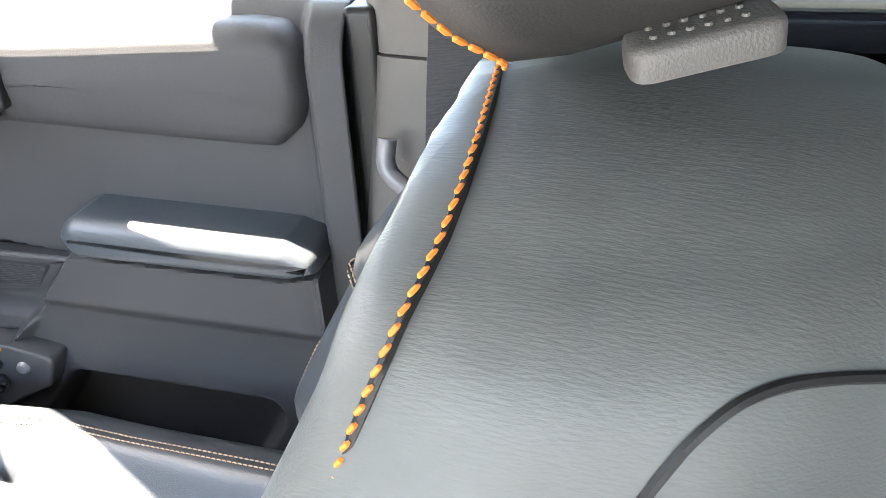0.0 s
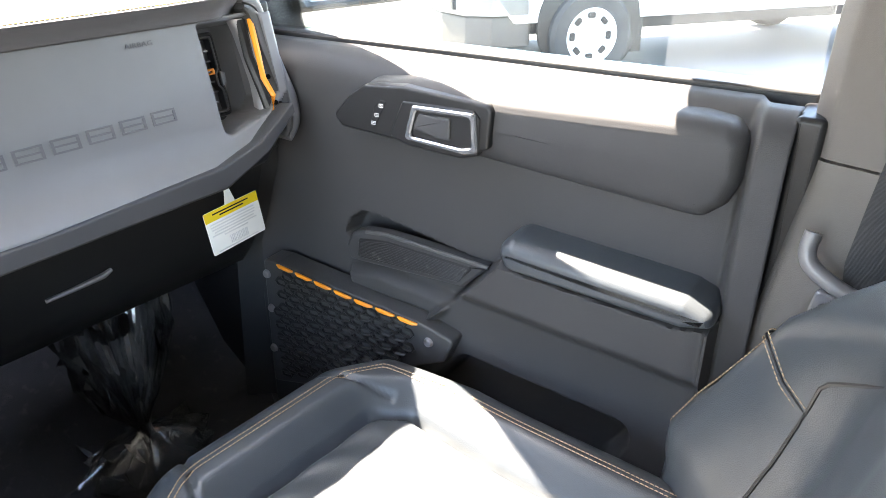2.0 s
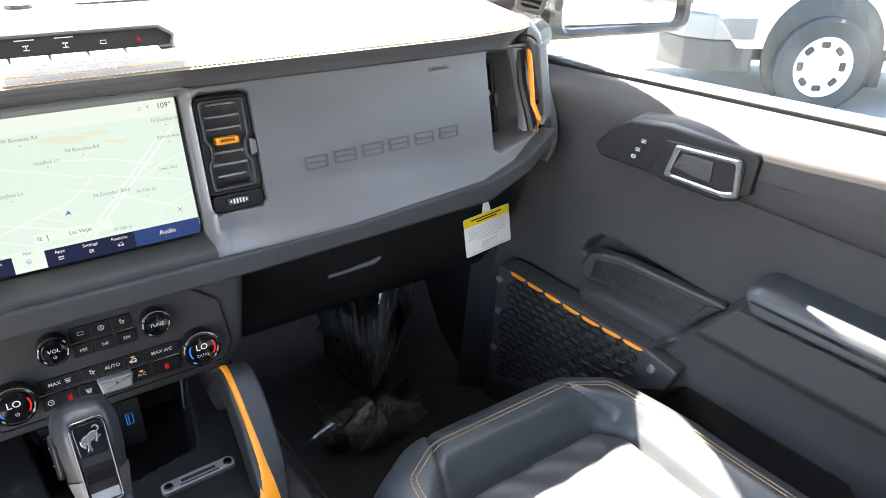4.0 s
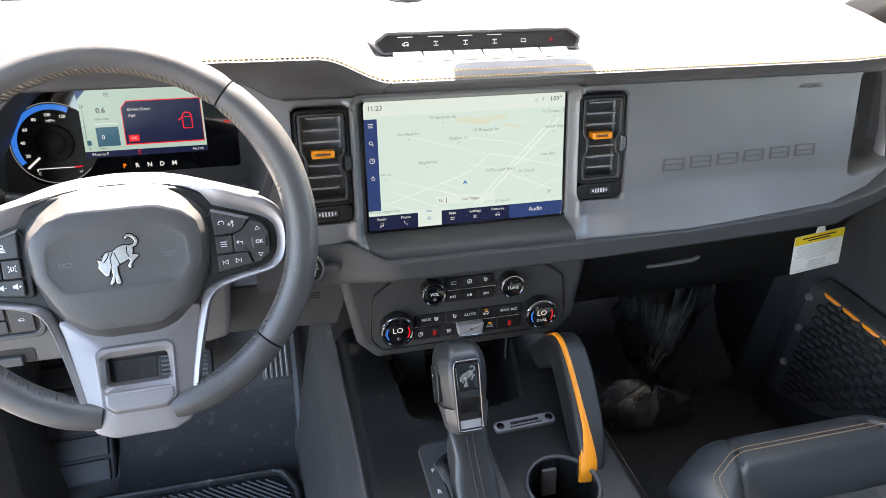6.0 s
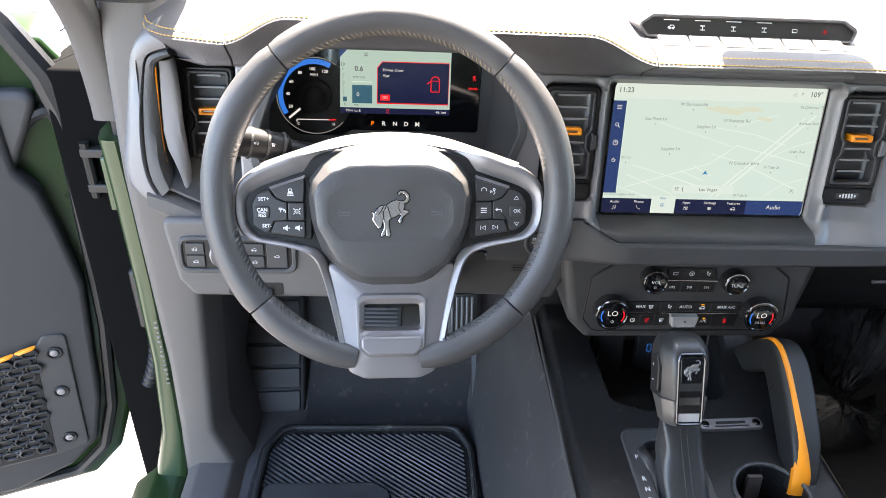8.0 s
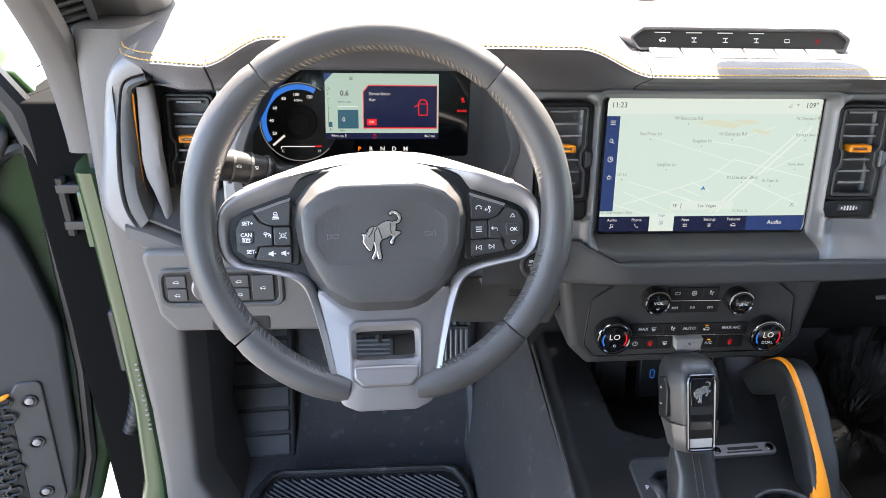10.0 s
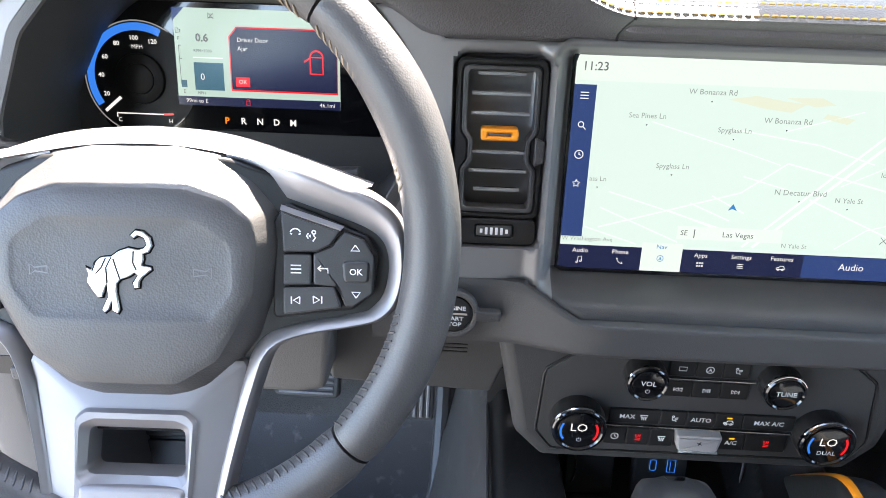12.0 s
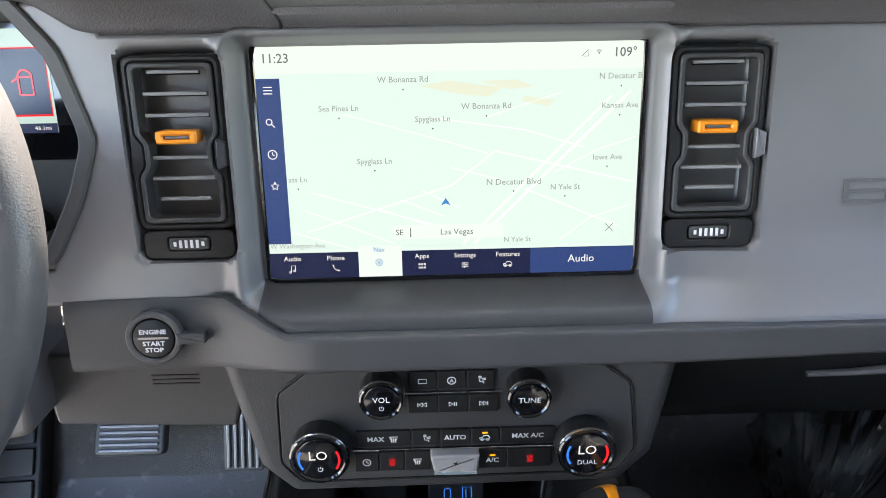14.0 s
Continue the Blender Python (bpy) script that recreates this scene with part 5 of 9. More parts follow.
icon(dial, GM, lit_white, [[(-0.024, -0.0305), (0.018, -0.0305)], [(-0.024, -0.0305), (-0.024, -0.034)]], 0.0011, 0.0014, "temperature_bar")
icon(dial, GM, lit_red, [[(0.018, -0.0305), (0.027, -0.0300)]], 0.0018, 0.0014, "hot_mark")
lettering("C", 0.0050, GM @ pose(-0.022, -0.0365, 0.0012), lit_white, dial, "figure", depth=0.0)
lettering("H", 0.0050, GM @ pose(0.024, -0.0365, 0.0012), lit_white, dial, "figure", depth=0.0)

# ---- switch row on top of the dash ----
swr = thing("switch_row", "row of six drive-mode switches on the dash top", "switch panel")
TM = axes((0.0135, 0.9615, 1.458), (1, 0, 0), (0, 0.48, 0.87))       # the legend plate stands up, facing the seats
KT = axes((0.0135, 0.9600, 1.4565), (1, 0, 0), (0, 0.97, 0.25))
HEX = [(-0.118, -0.002), (0.121, -0.002), (0.126, 0.009), (0.112, 0.0185), (-0.112, 0.0185), (-0.126, 0.009)]
bm = bmesh.new()
hx = rounded(HEX, 0.003, 3)
rings = [[tuple(TM @ Vector((x, y, -0.003))) for x, y in inset(hx, 0.001)], [tuple(TM @ Vector((x, y, 0.002))) for x, y in hx], [tuple(TM @ Vector((x, y, 0.002))) for x, y in inset(hx, -0.0025)]]
for f in (0.1, 0.35, 0.65, 1.0):
    rings.append([tuple(TM @ Vector((x * (1 + 0.05 * f), y, 0.001)) + Vector((0, 0.095 * f, -0.020 * f ** 1.4))) for x, y in inset(hx, -0.0035)])
loft(bm, rings, caps=(False, False))
slab(bm, rounded([(-0.118, -0.040), (0.118, -0.040), (0.134, -0.016), (0.130, 0.012), (-0.130, 0.012), (-0.134, -0.016)], 0.010), -0.03, -0.0085, 0.004, axes((0.0135, 0.957, 1.461), (1, 0, 0), (0, 0.985, 0.17)))
part("surround", bm, pad_mat, swr)
bm = bmesh.new()
slab(bm, hx, -0.006, -0.001, 0.0005, TM)
part("legend_plate", bm, black_mat, swr, "dark legend plate")
for i, nm in enumerate(("car", "axle", "axle", "axle", "box", "tri")):
    x = -0.0905 + 0.0362 * i
    bm = bmesh.new()
    slab(bm, rounded(box2(x - 0.0172, x + 0.0172, -0.0235, -0.0005), 0.002), -0.012, 0.0015, 0.0015, KT)
    key = part("switch", bm, panel_mat, swr)
    for j in range(9):
        bm = bmesh.new()
        xx = x - 0.0130 + 0.00325 * j
        block(bm, xx - 0.0007, xx + 0.0007, -0.0170, -0.0060, 0.0010, 0.0022, 0.0003, KT)
        part("rib", bm, dark_mat, key)
    icon(key, TM @ pose(x, 0.0075, -0.0005) @ Matrix.Scale(0.95, 4), lit_red if nm == "tri" else white_mat, ICONS[nm], 0.0008)
    if i < 4:
        icon(key, TM @ pose(x, 0.0155, -0.0005), grey_ink, [[(-0.009, 0), (0.009, 0)]], 0.0010)
sens = thing("sun_sensor", "small round dark sun sensor dome on the dash top", "sensor")
bm = bmesh.new()
loft(bm, [[(-0.030 + r * math.cos(2 * math.pi * k / 28), 1.195 + r * math.sin(2 * math.pi * k / 28), z) for k in range(28)] for r, z in ((0.030, 1.462), (0.029, 1.474), (0.024, 1.481), (0.013, 1.485), (0.003, 1.486))])
part("dome", bm, dark_mat, sens)
bm = bmesh.new()
disc(bm, 0.022, 1.225, 1.462, 1.476, 0.020, 0.016, 24, 0.002)
part("small_dome", bm, dark_mat, sens)
for x0, x1 in ((-0.56, -0.09), (0.09, 0.52)):
    dv = thing("defroster_grille", "long dark defroster grille along the windscreen", "grille", "defroster grilles")
    bm = bmesh.new()
    slab(bm, rounded(box2(x0, x1, 1.222, 1.250), 0.008), 1.466, 1.4735, 0.002)
    part("frame", bm, dark_mat, dv)
    for i in range(int((x1 - x0) / 0.02)):
        bm = bmesh.new()
        xx = x0 + 0.014 + 0.02 * i
        block(bm, xx, xx + 0.012, 1.228, 1.245, 1.4730, 1.4742, 0.0004)
        part("slot", bm, black_mat, dv)

# ---- under the dash on the passenger side ----
gl = thing("glove_box", "black glove box door under the dash with a slim latch", "glove box")
bm = bmesh.new()
rows_ = [[(x, y, z) for x in np.linspace(0.165, 0.655, 24)] for y, z in ((0.958, 1.205), (0.968, 1.180), (0.985, 1.135), (0.995, 1.100), (1.010, 1.050), (1.050, 1.000), (1.10, 0.970), (1.30, 0.95))]
loft(bm, rows_, caps=(False, False), closed=False)
part("door", bm, black_mat, gl)
bm = bmesh.new()
tube(bm, [(0.322, 0.994, 1.0935), (0.36, 0.991, 1.0965), (0.398, 0.989, 1.1005), (0.410, 0.989, 1.105)], [0.003, 0.0035, 0.0045, 0.003], 8)
part("latch", bm, satin_mat, gl, "slim silver latch edge")
bm = bmesh.new()
loft(bm, [[(0.655, 0.955, 1.235), (0.66, 0.99, 1.20), (0.665, 1.08, 1.02), (0.665, 1.12, 0.67)], [(0.70, 0.955, 1.245), (0.70, 0.985, 1.20), (0.70, 1.05, 1.02), (0.70, 1.09, 0.67)], [(0.735, 0.985, 1.30), (0.735, 1.0, 1.20), (0.735, 1.03, 1.02), (0.735, 1.05, 0.67)]], caps=(False, False), closed=False)
tagged(finish(bm, "kick_panel_right", dark_mat), "black kick panel beside the passenger footwell", "kick panel", kind="structure")
bm = bmesh.new()
tube(bm, [(0.585, 0.925, 1.225), (0.630, 0.940, 1.222), (0.662, 0.955, 1.24)], 0.02, 12)
tagged(finish(bm, "dash_end_cover", black_mat), "rounded black cover under the dash end", "cover")

# ---- steering wheel ----
whl = thing("steering_wheel", "leather steering wheel with grey spokes, key pads and airbag cover", "steering wheel")
WM = axes((-0.391, 0.799, 1.332), (1, 0, 0), (0, 0.412, 0.911)) @ pose(0, 0, -0.005)
RM = WM @ pose(0, 0, 0.010)      # the rim stands nearer the driver than the hub
RIM_R, RIM_T = 0.1715, 0.0158


def rim_piece(a0, a1, label=""):
    bm = bmesh.new()
    n = max(8, int((a1 - a0) / 3))
    rings = []
    for i in range(n + 1):
        a = radians(a0 + (a1 - a0) * i / n)
        edge = min(i, n - i)
        f = 1.0 if min(abs(a1 - 259.0), abs(a0 - 281.0)) > 1 else (0.82, 0.87, 0.92, 0.97, 1.0)[min(4, (n - i) if a1 < 260 else i)]
        f *= 0.93 if edge == 0 else 1.0
        # thumb rests swell the rim at ten and two
        da = min(abs((a0 + (a1 - a0) * i / n) % 360 - b) for b in (28, 152))
        f += 0.10 * math.exp(-(da / 12.0) ** 2)
        ring = []
        for k in range(18):
            b = 2 * math.pi * k / 18
            rr = RIM_R + RIM_T * f * math.cos(b)
            ring.append((rr * math.cos(a), rr * math.sin(a), RIM_T * 1.02 * f * math.sin(b)))
        rings.append(ring)
    loft(bm, rings, RM)
    return part("grip", bm, wheel_leather, whl, label)


for a0, a1 in ((50.3, 129.7), (130.3, 220.7), (221.3, 259.0), (281.0, 318.7), (319.3, 409.7)):
    rim_piece(a0, a1)
# inner seam threads, cross-stitched
for a0, a1, mt in ((52, 128, cream_thread_mat), (131, 168, cream_thread_mat), (192, 220, mid_mat), (222, 250, mid_mat), (290, 318, mid_mat), (320, 348, mid_mat), (372, 408, cream_thread_mat)):
    bm = bmesh.new()
    n = int((a1 - a0) / 1.8)
    for i in range(n):
        a = radians(a0 + (a1 - a0) * (i + 0.5) / n)
        p = []
        for t in (-1, 0, 1):
            b = math.pi - 0.42 - 0.26 * t
            aa = a + 0.013 * t
            rr = RIM_R + (RIM_T * 1.02) * math.cos(b)
            p.append((rr * math.cos(aa), rr * math.sin(aa), RIM_T * 1.04 * math.sin(b)))
        tube(bm, p, [0.0005, 0.0010, 0.0005], 5, RM)
    tagged(part("rim_stitching", bm, mt, whl, "cross-stitched seam inside the rim"), kind="stuff")

# the spokes stand turned by a degree or so against the dash
WS = WM @ pose(0, 0, 0, 0, 0, 1.3)
FR = [(-0.150, -0.012), (-0.146, 0.010), (-0.130, 0.020), (-0.100, 0.032), (-0.055, 0.046), (0, 0.050), (0.055, 0.046), (0.100, 0.032), (0.130, 0.020), (0.146, 0.010), (0.150, -0.012), (0.144, -0.038), (0.130, -0.047),
      (0.092, -0.054), (0.072, -0.064), (0.062, -0.084), (0.052, -0.118), (-0.052, -0.118), (-0.062, -0.084), (-0.072, -0.064), (-0.092, -0.054), (-0.130, -0.047), (-0.144, -0.038)]
bm = bmesh.new()
slab(bm, rounded(FR, 0.008, 4), -0.020, -0.0015, 0.003, WS)
part("spoke_frame", bm, black_mat, whl, "black spoke frame")


def lean(y):
    """The lower spoke comes forward to meet the rim."""
    return 0.0 if y > -0.085 else (-0.085 - y) * 0.16


def polar(poly, c, n):
    """The outline of a star-shaped polygon seen from c, at n even angles."""
    out = []
    for k in range(n):
        d = Vector((math.cos(2 * math.pi * k / n), math.sin(2 * math.pi * k / n)))
        best = 0.0
        for i in range(len(poly)):
            p, q = Vector(poly[i - 1]) - Vector(c), Vector(poly[i]) - Vector(c)
            e = q - p
            den = d.x * e.y - d.y * e.x
            if abs(den) < 1e-12:
                continue
            t, u = (p.x * e.y - p.y * e.x) / den, (p.x * d.y - p.y * d.x) / den
            if -1e-6 <= u <= 1 + 1e-6 and t > best:
                best = t
        out.append((c[0] + d.x * best, c[1] + d.y * best))
    return out


# lower spoke: a plate between the two legs, with a framed slot and a small badge below it
LOW = rounded([(-0.066, -0.070), (0.066, -0.070), (0.0575, -0.118), (0.0500, -0.166), (0.0440, -0.1815), (0.028, -0.1885), (-0.028, -0.1885), (-0.0440, -0.1815), (-0.0500, -0.166), (-0.0575, -0.118)], [0.003, 0.003, 0.02, 0.008, 0.010, 0.012, 0.012, 0.010, 0.008, 0.02], 5)
HOLE = rounded([(-0.0295, -0.1395), (0.0295, -0.1395), (0.0285, -0.1120), (-0.0285, -0.1120)], 0.0045, 4)
SLOT = rounded([(-0.0345, -0.1560), (-0.0240, -0.1650), (0.0240, -0.1650), (0.0345, -0.1560), (0.0365, -0.1060), (0.0300, -0.1005), (-0.0300, -0.1005), (-0.0365, -0.1060)], 0.006, 4)


def bent(bm, m):
    """Lays a flat piece on the leaning lower spoke."""
    for v in bm.verts:
        v.co.z += lean(v.co.y)
    bm.transform(m)


n_ = 120
cc = (0.0, -0.127)
lo_, sl_, ho_ = polar(LOW, cc, n_), polar(SLOT, cc, n_), polar(HOLE, cc, n_)
bm = bmesh.new()
loft(bm, [[(x, y, -0.018) for x, y in lo_], [(x, y, 0.0000) for x, y in lo_], [(x, y, 0.0028) for x, y in inset(lo_, 0.0012)], [(x, y, 0.0040) for x, y in inset(lo_, 0.004)], [(x, y, 0.0040) for x, y in inset(sl_, -0.0015)], [(x, y, 0.0046) for x, y in sl_]], caps=(False, False))
bent(bm, WS)
part("lower_spoke", bm, plate_mat, whl, "satin grey lower spoke with a square slot")
bm = bmesh.new()
loft(bm, [[(x, y, 0.0044) for x, y in sl_], [(x, y, 0.0072) for x, y in inset(sl_, 0.0018)], [(x, y, 0.0070) for x, y in [(a[0] + (b[0] - a[0]) * 0.45, a[1] + (b[1] - a[1]) * 0.45) for a, b in zip(sl_, ho_)]], [(x, y, 0.0022) for x, y in ho_], [(x, y, -0.014) for x, y in ho_]], caps=(False, False))
bent(bm, WS)
part("slot_frame", bm, plate_mat, whl, "satin frame round the slot")
bm = bmesh.new()
slab(bm, rounded([(-0.0235, -0.1628), (0.0235, -0.1628), (0.0310, -0.1560), (0.0318, -0.1440), (-0.0318, -0.1440), (-0.0310, -0.1560)], 0.004), 0.000, 0.0086, 0.0022, None)
bent(bm, WS)
part("lower_badge", bm, plate_mat, whl)
RIB_OUT = [(0.052, 0.0540), (0.070, 0.0505), (0.0925, 0.0455), (0.124, 0.0330), (0.1386, 0.0262), (0.1520, 0.0150), (0.1565, 0.0010), (0.1570, -0.0190), (0.1530, -0.0350), (0.1460, -0.0430), (0.1372, -0.0475), (0.0945, -0.0550), (0.0785, -0.0640), (0.0705, -0.0840), (0.0590, -0.1280), (0.0525, -0.1620), (0.0505, -0.1720)]
RIB_IN = [(0.050, 0.0330), (0.068, 0.0300), (0.0805, 0.0265), (0.1240, 0.0118), (0.1360, 0.0068), (0.1430, 0.0005), (0.1458, -0.0070), (0.1462, -0.0190), (0.1430, -0.0315), (0.1370, -0.0380), (0.1325, -0.0412), (0.0920, -0.0482), (0.0690, -0.0580), (0.0620, -0.0840), (0.0520, -0.1280), (0.0460, -0.1620), (0.0445, -0.1710)]
for s in (-1, 1):
    # the satin frame round the key pad runs on as the leg of the lower spoke
    ro, ri = eased([(s * x, y) for x, y in RIB_OUT], 2), eased([(s * x, y) for x, y in RIB_IN], 2)
    bm = bmesh.new()
    rings = []
    for (ax, ay), (bx_, by_) in zip(ro, ri):
        leg = max(0.0, min(1.0, (-0.055 - ay) / 0.03))
        ring = []
        for f, z in ((0.0, -0.016), (0.0, 0.0015), (0.10, 0.0058), (0.26, 0.0072), (0.42, 0.0066), (0.75, 0.0022 + 0.0035 * leg), (1.0, -0.0010 + 0.0050 * leg), (1.0, -0.016)):
            y = ay + (by_ - ay) * f
            dip = 0.0 if ay < 0 else -0.013 * max(0.0, min(1.0, (0.098 - abs(ax)) / 0.030))
            ring.append((ax + (bx_ - ax) * f, y, z + dip * (1.0 if z > -0.01 else 0.0) + lean(y)))
        rings.append(ring)
    loft(bm, rings, WS)
    part("pad_trim", bm, satin_mat, whl, "satin silver trim round the keys", sharp=50)
# bright arch over the airbag cover, sloping up to the windscreen
at = eased([(-0.134, 0.0315), (-0.0925, 0.0460), (-0.0490, 0.0598), (-0.0080, 0.0628), (0.0080, 0.0628), (0.0490, 0.0598), (0.0925, 0.0460), (0.134, 0.0315)], 3)
ab_ = eased([(-0.128, 0.0290), (-0.0850, 0.0415), (-0.0495, 0.0490), (-0.0200, 0.0530), (0.0200, 0.0530), (0.0495, 0.0490), (0.0850, 0.0415), (0.128, 0.0290)], 3)
bm = bmesh.new()
loft(bm, [[(p[0], p[1] + 0.001, -0.026), (p[0], p[1], -0.0170), (p[0] * 0.998, p[1] - 0.0008, -0.0155), (p[0] + (q[0] - p[0]) * 0.55, p[1] + (q[1] - p[1]) * 0.55, -0.0085), (q[0], q[1], -0.0045 + 0.010 * min(1.0, max(0.0, (abs(q[0]) - 0.05) / 0.04))), (q[0], q[1] - 0.001, -0.010)] for p, q in zip(at, ab_)], WS)
part("top_arch", bm, satin_mat, whl, "satin silver arch over the airbag cover", sharp=50)

# airbag cover: a steep upper facet, a flatter band and a sunk middle
AB = rounded([(1.02 * x, y * (1.02 if y > 0 else 1.045)) for x, y in [(-0.085, -0.002), (-0.083, 0.018), (-0.070, 0.034), (-0.049, 0.048), (-0.025, 0.0525), (0.025, 0.0525), (0.049, 0.048), (0.070, 0.034), (0.083, 0.018), (0.085, -0.002), (0.0825, -0.022), (0.072, -0.056), (0.045, -0.088), (0.022, -0.0965), (-0.022, -0.0965), (-0.045, -0.088), (-0.072, -0.056), (-0.0825, -0.022)]], 0.010, 4)
C1 = rounded([(-0.0745, 0.000), (-0.070, 0.0112), (-0.0555, 0.0218), (-0.035, 0.0272), (0.035, 0.0272), (0.0555, 0.0218), (0.070, 0.0112), (0.0745, 0.000), (0.072, -0.030), (0.052, -0.066), (0.028, -0.080), (-0.028, -0.080), (-0.052, -0.066), (-0.072, -0.030)], 0.008, 4)
C2 = rounded([(-0.061, -0.001), (-0.040, 0.0122), (0.040, 0.0122), (0.061, -0.001), (0.062, -0.026), (0.049, -0.0435), (-0.049, -0.0435), (-0.062, -0.026)], 0.007, 4)
nA = 144
cA = (0.0, -0.016)
oA, c1, c2 = polar(AB, cA, nA), polar(C1, cA, nA), polar(C2, cA, nA)
mixed = lambda p, q, f: [(a[0] + (b[0] - a[0]) * f, a[1] + (b[1] - a[1]) * f) for a, b in zip(p, q)]
rings = [[(x, y, -0.020) for x, y in oA], [(x, y, -0.0075) for x, y in oA], [(x, y, -0.0045) for x, y in mixed(oA, c1, 0.07)], [(x, y, -0.0010) for x, y in mixed(oA, c1, 0.20)],
         [(x, y, 0.0105) for x, y in mixed(oA, c1, 0.60)], [(x, y, 0.0182) for x, y in mixed(oA, c1, 0.93)], [(x, y, 0.0191) for x, y in mixed(c1, c2, 0.06)], [(x, y, 0.0196) for x, y in mixed(c1, c2, 0.16)],
         [(x, y, 0.0206) for x, y in mixed(c1, c2, 0.90)], [(x, y, 0.0204) for x, y in c2], [(x, y, 0.0198) for x, y in mixed(c2, [cA] * nA, 0.06)], [(x, y, 0.0198) for x, y in mixed(c2, [cA] * nA, 0.5)], [(x, y, 0.0198) for x, y in mixed(c2, [cA] * nA, 0.95)]]
bm = bmesh.new()
loft(bm, rings, WS)
part("airbag_cover", bm, airbag_mat, whl, "grained dark grey airbag cover", sharp=22)
lettering("AIRBAG", 0.0074, WS @ pose(0.0, -0.0545, 0.0196, 4, 0, 0), emboss_mat, whl, "airbag_word", wide=1.25, depth=0.0004)
# emblem: a small silver leaping shape with a dark edge
em = WS @ pose(0.0, 0.0, 0.0198)
HORSE = [(0.0069, 0.0032), (0.0098, 0.0060), (0.0141, 0.0054), (0.0180, 0.0021), (0.0190, -0.0025), (0.0169, -0.0061), (0.0136, -0.0072), (0.0139, -0.0101), (0.0130, -0.0133), (0.0178, -0.0143), (0.0181, -0.0160), (0.0131, -0.0199), (0.0114, -0.0223), (0.0109, -0.0260), (0.0084, -0.0264), (0.0073, -0.0235), (0.0103, -0.0190), (0.0088, -0.0177), (0.0051, -0.0201), (0.0006, -0.0216), (-0.0015, -0.0240), (-0.0018, -0.0294), (-0.0002, -0.0386), (-0.0015, -0.0406), (-0.0046, -0.0392), (-0.0048, -0.0334), (-0.0062, -0.0384), (-0.0087, -0.0404), (-0.0103, -0.0386), (-0.0067, -0.0313), (-0.0072, -0.0238)]
HORSE += [(-0.0085, -0.0275), (-0.0099, -0.0316), (-0.0124, -0.0319), (-0.0158, -0.0273), (-0.0184, -0.0230), (-0.0174, -0.0189), (-0.0184, -0.0152), (-0.0157, -0.0165), (-0.0139, -0.0125), (-0.0105, -0.0097), (-0.0077, -0.0090), (-0.0041, -0.0087), (0.0001, -0.0056), (0.0054, -0.0037), (0.0105, -0.0047), (0.0142, -0.0039), (0.0159, -0.0015), (0.0144, 0.0018), (0.0116, 0.0031), (0.0088, 0.0015)]
HORSE = HORSE if area2(HORSE) > 0 else HORSE[::-1]
bm = bmesh.new()
slab(bm, inset(HORSE, -0.0007), -0.001, 0.0003, 0.0001, em)
part("emblem_edge", bm, void_mat, whl, "dark edge round the emblem")
bm = bmesh.new()
slab(bm, HORSE, -0.001, 0.0016, 0.0007, em, 2)
part("emblem", bm, emblem_mat, whl, "small polished silver emblem", sharp=20)
icon(whl, em, void_mat, [[(-0.0070, -0.0095), (-0.0098, -0.0150), (-0.0130, -0.0185)], [(-0.0040, -0.0092), (-0.0072, -0.0150), (-0.0068, -0.0235)], [(0.0085, -0.0055), (0.0080, -0.0120), (0.0098, -0.0160)], [(-0.0030, -0.0100), (-0.0012, -0.0160), (0.0004, -0.0210)], [(-0.0125, -0.0110), (-0.0150, -0.0170)]], 0.0007, 0.0018, "emblem_line")
bm = bmesh.new()
disc(bm, 0, 0, -0.075, -0.012, 0.048, 0.062, 32, 0.004, WM)
part("hub", bm, black_mat, whl)
for s in (-1, 1):
    icon(whl, WS @ pose(s * 0.046, -0.017, 0.0200), emboss_mat, [[(-0.005 * s, 0.002), (-0.005 * s, -0.002), (0.002 * s, -0.001), (0.005 * s, -0.003), (0.005 * s, 0.003), (0.002 * s, 0.001), (-0.005 * s, 0.002)]], 0.0008, 0, "horn_mark")

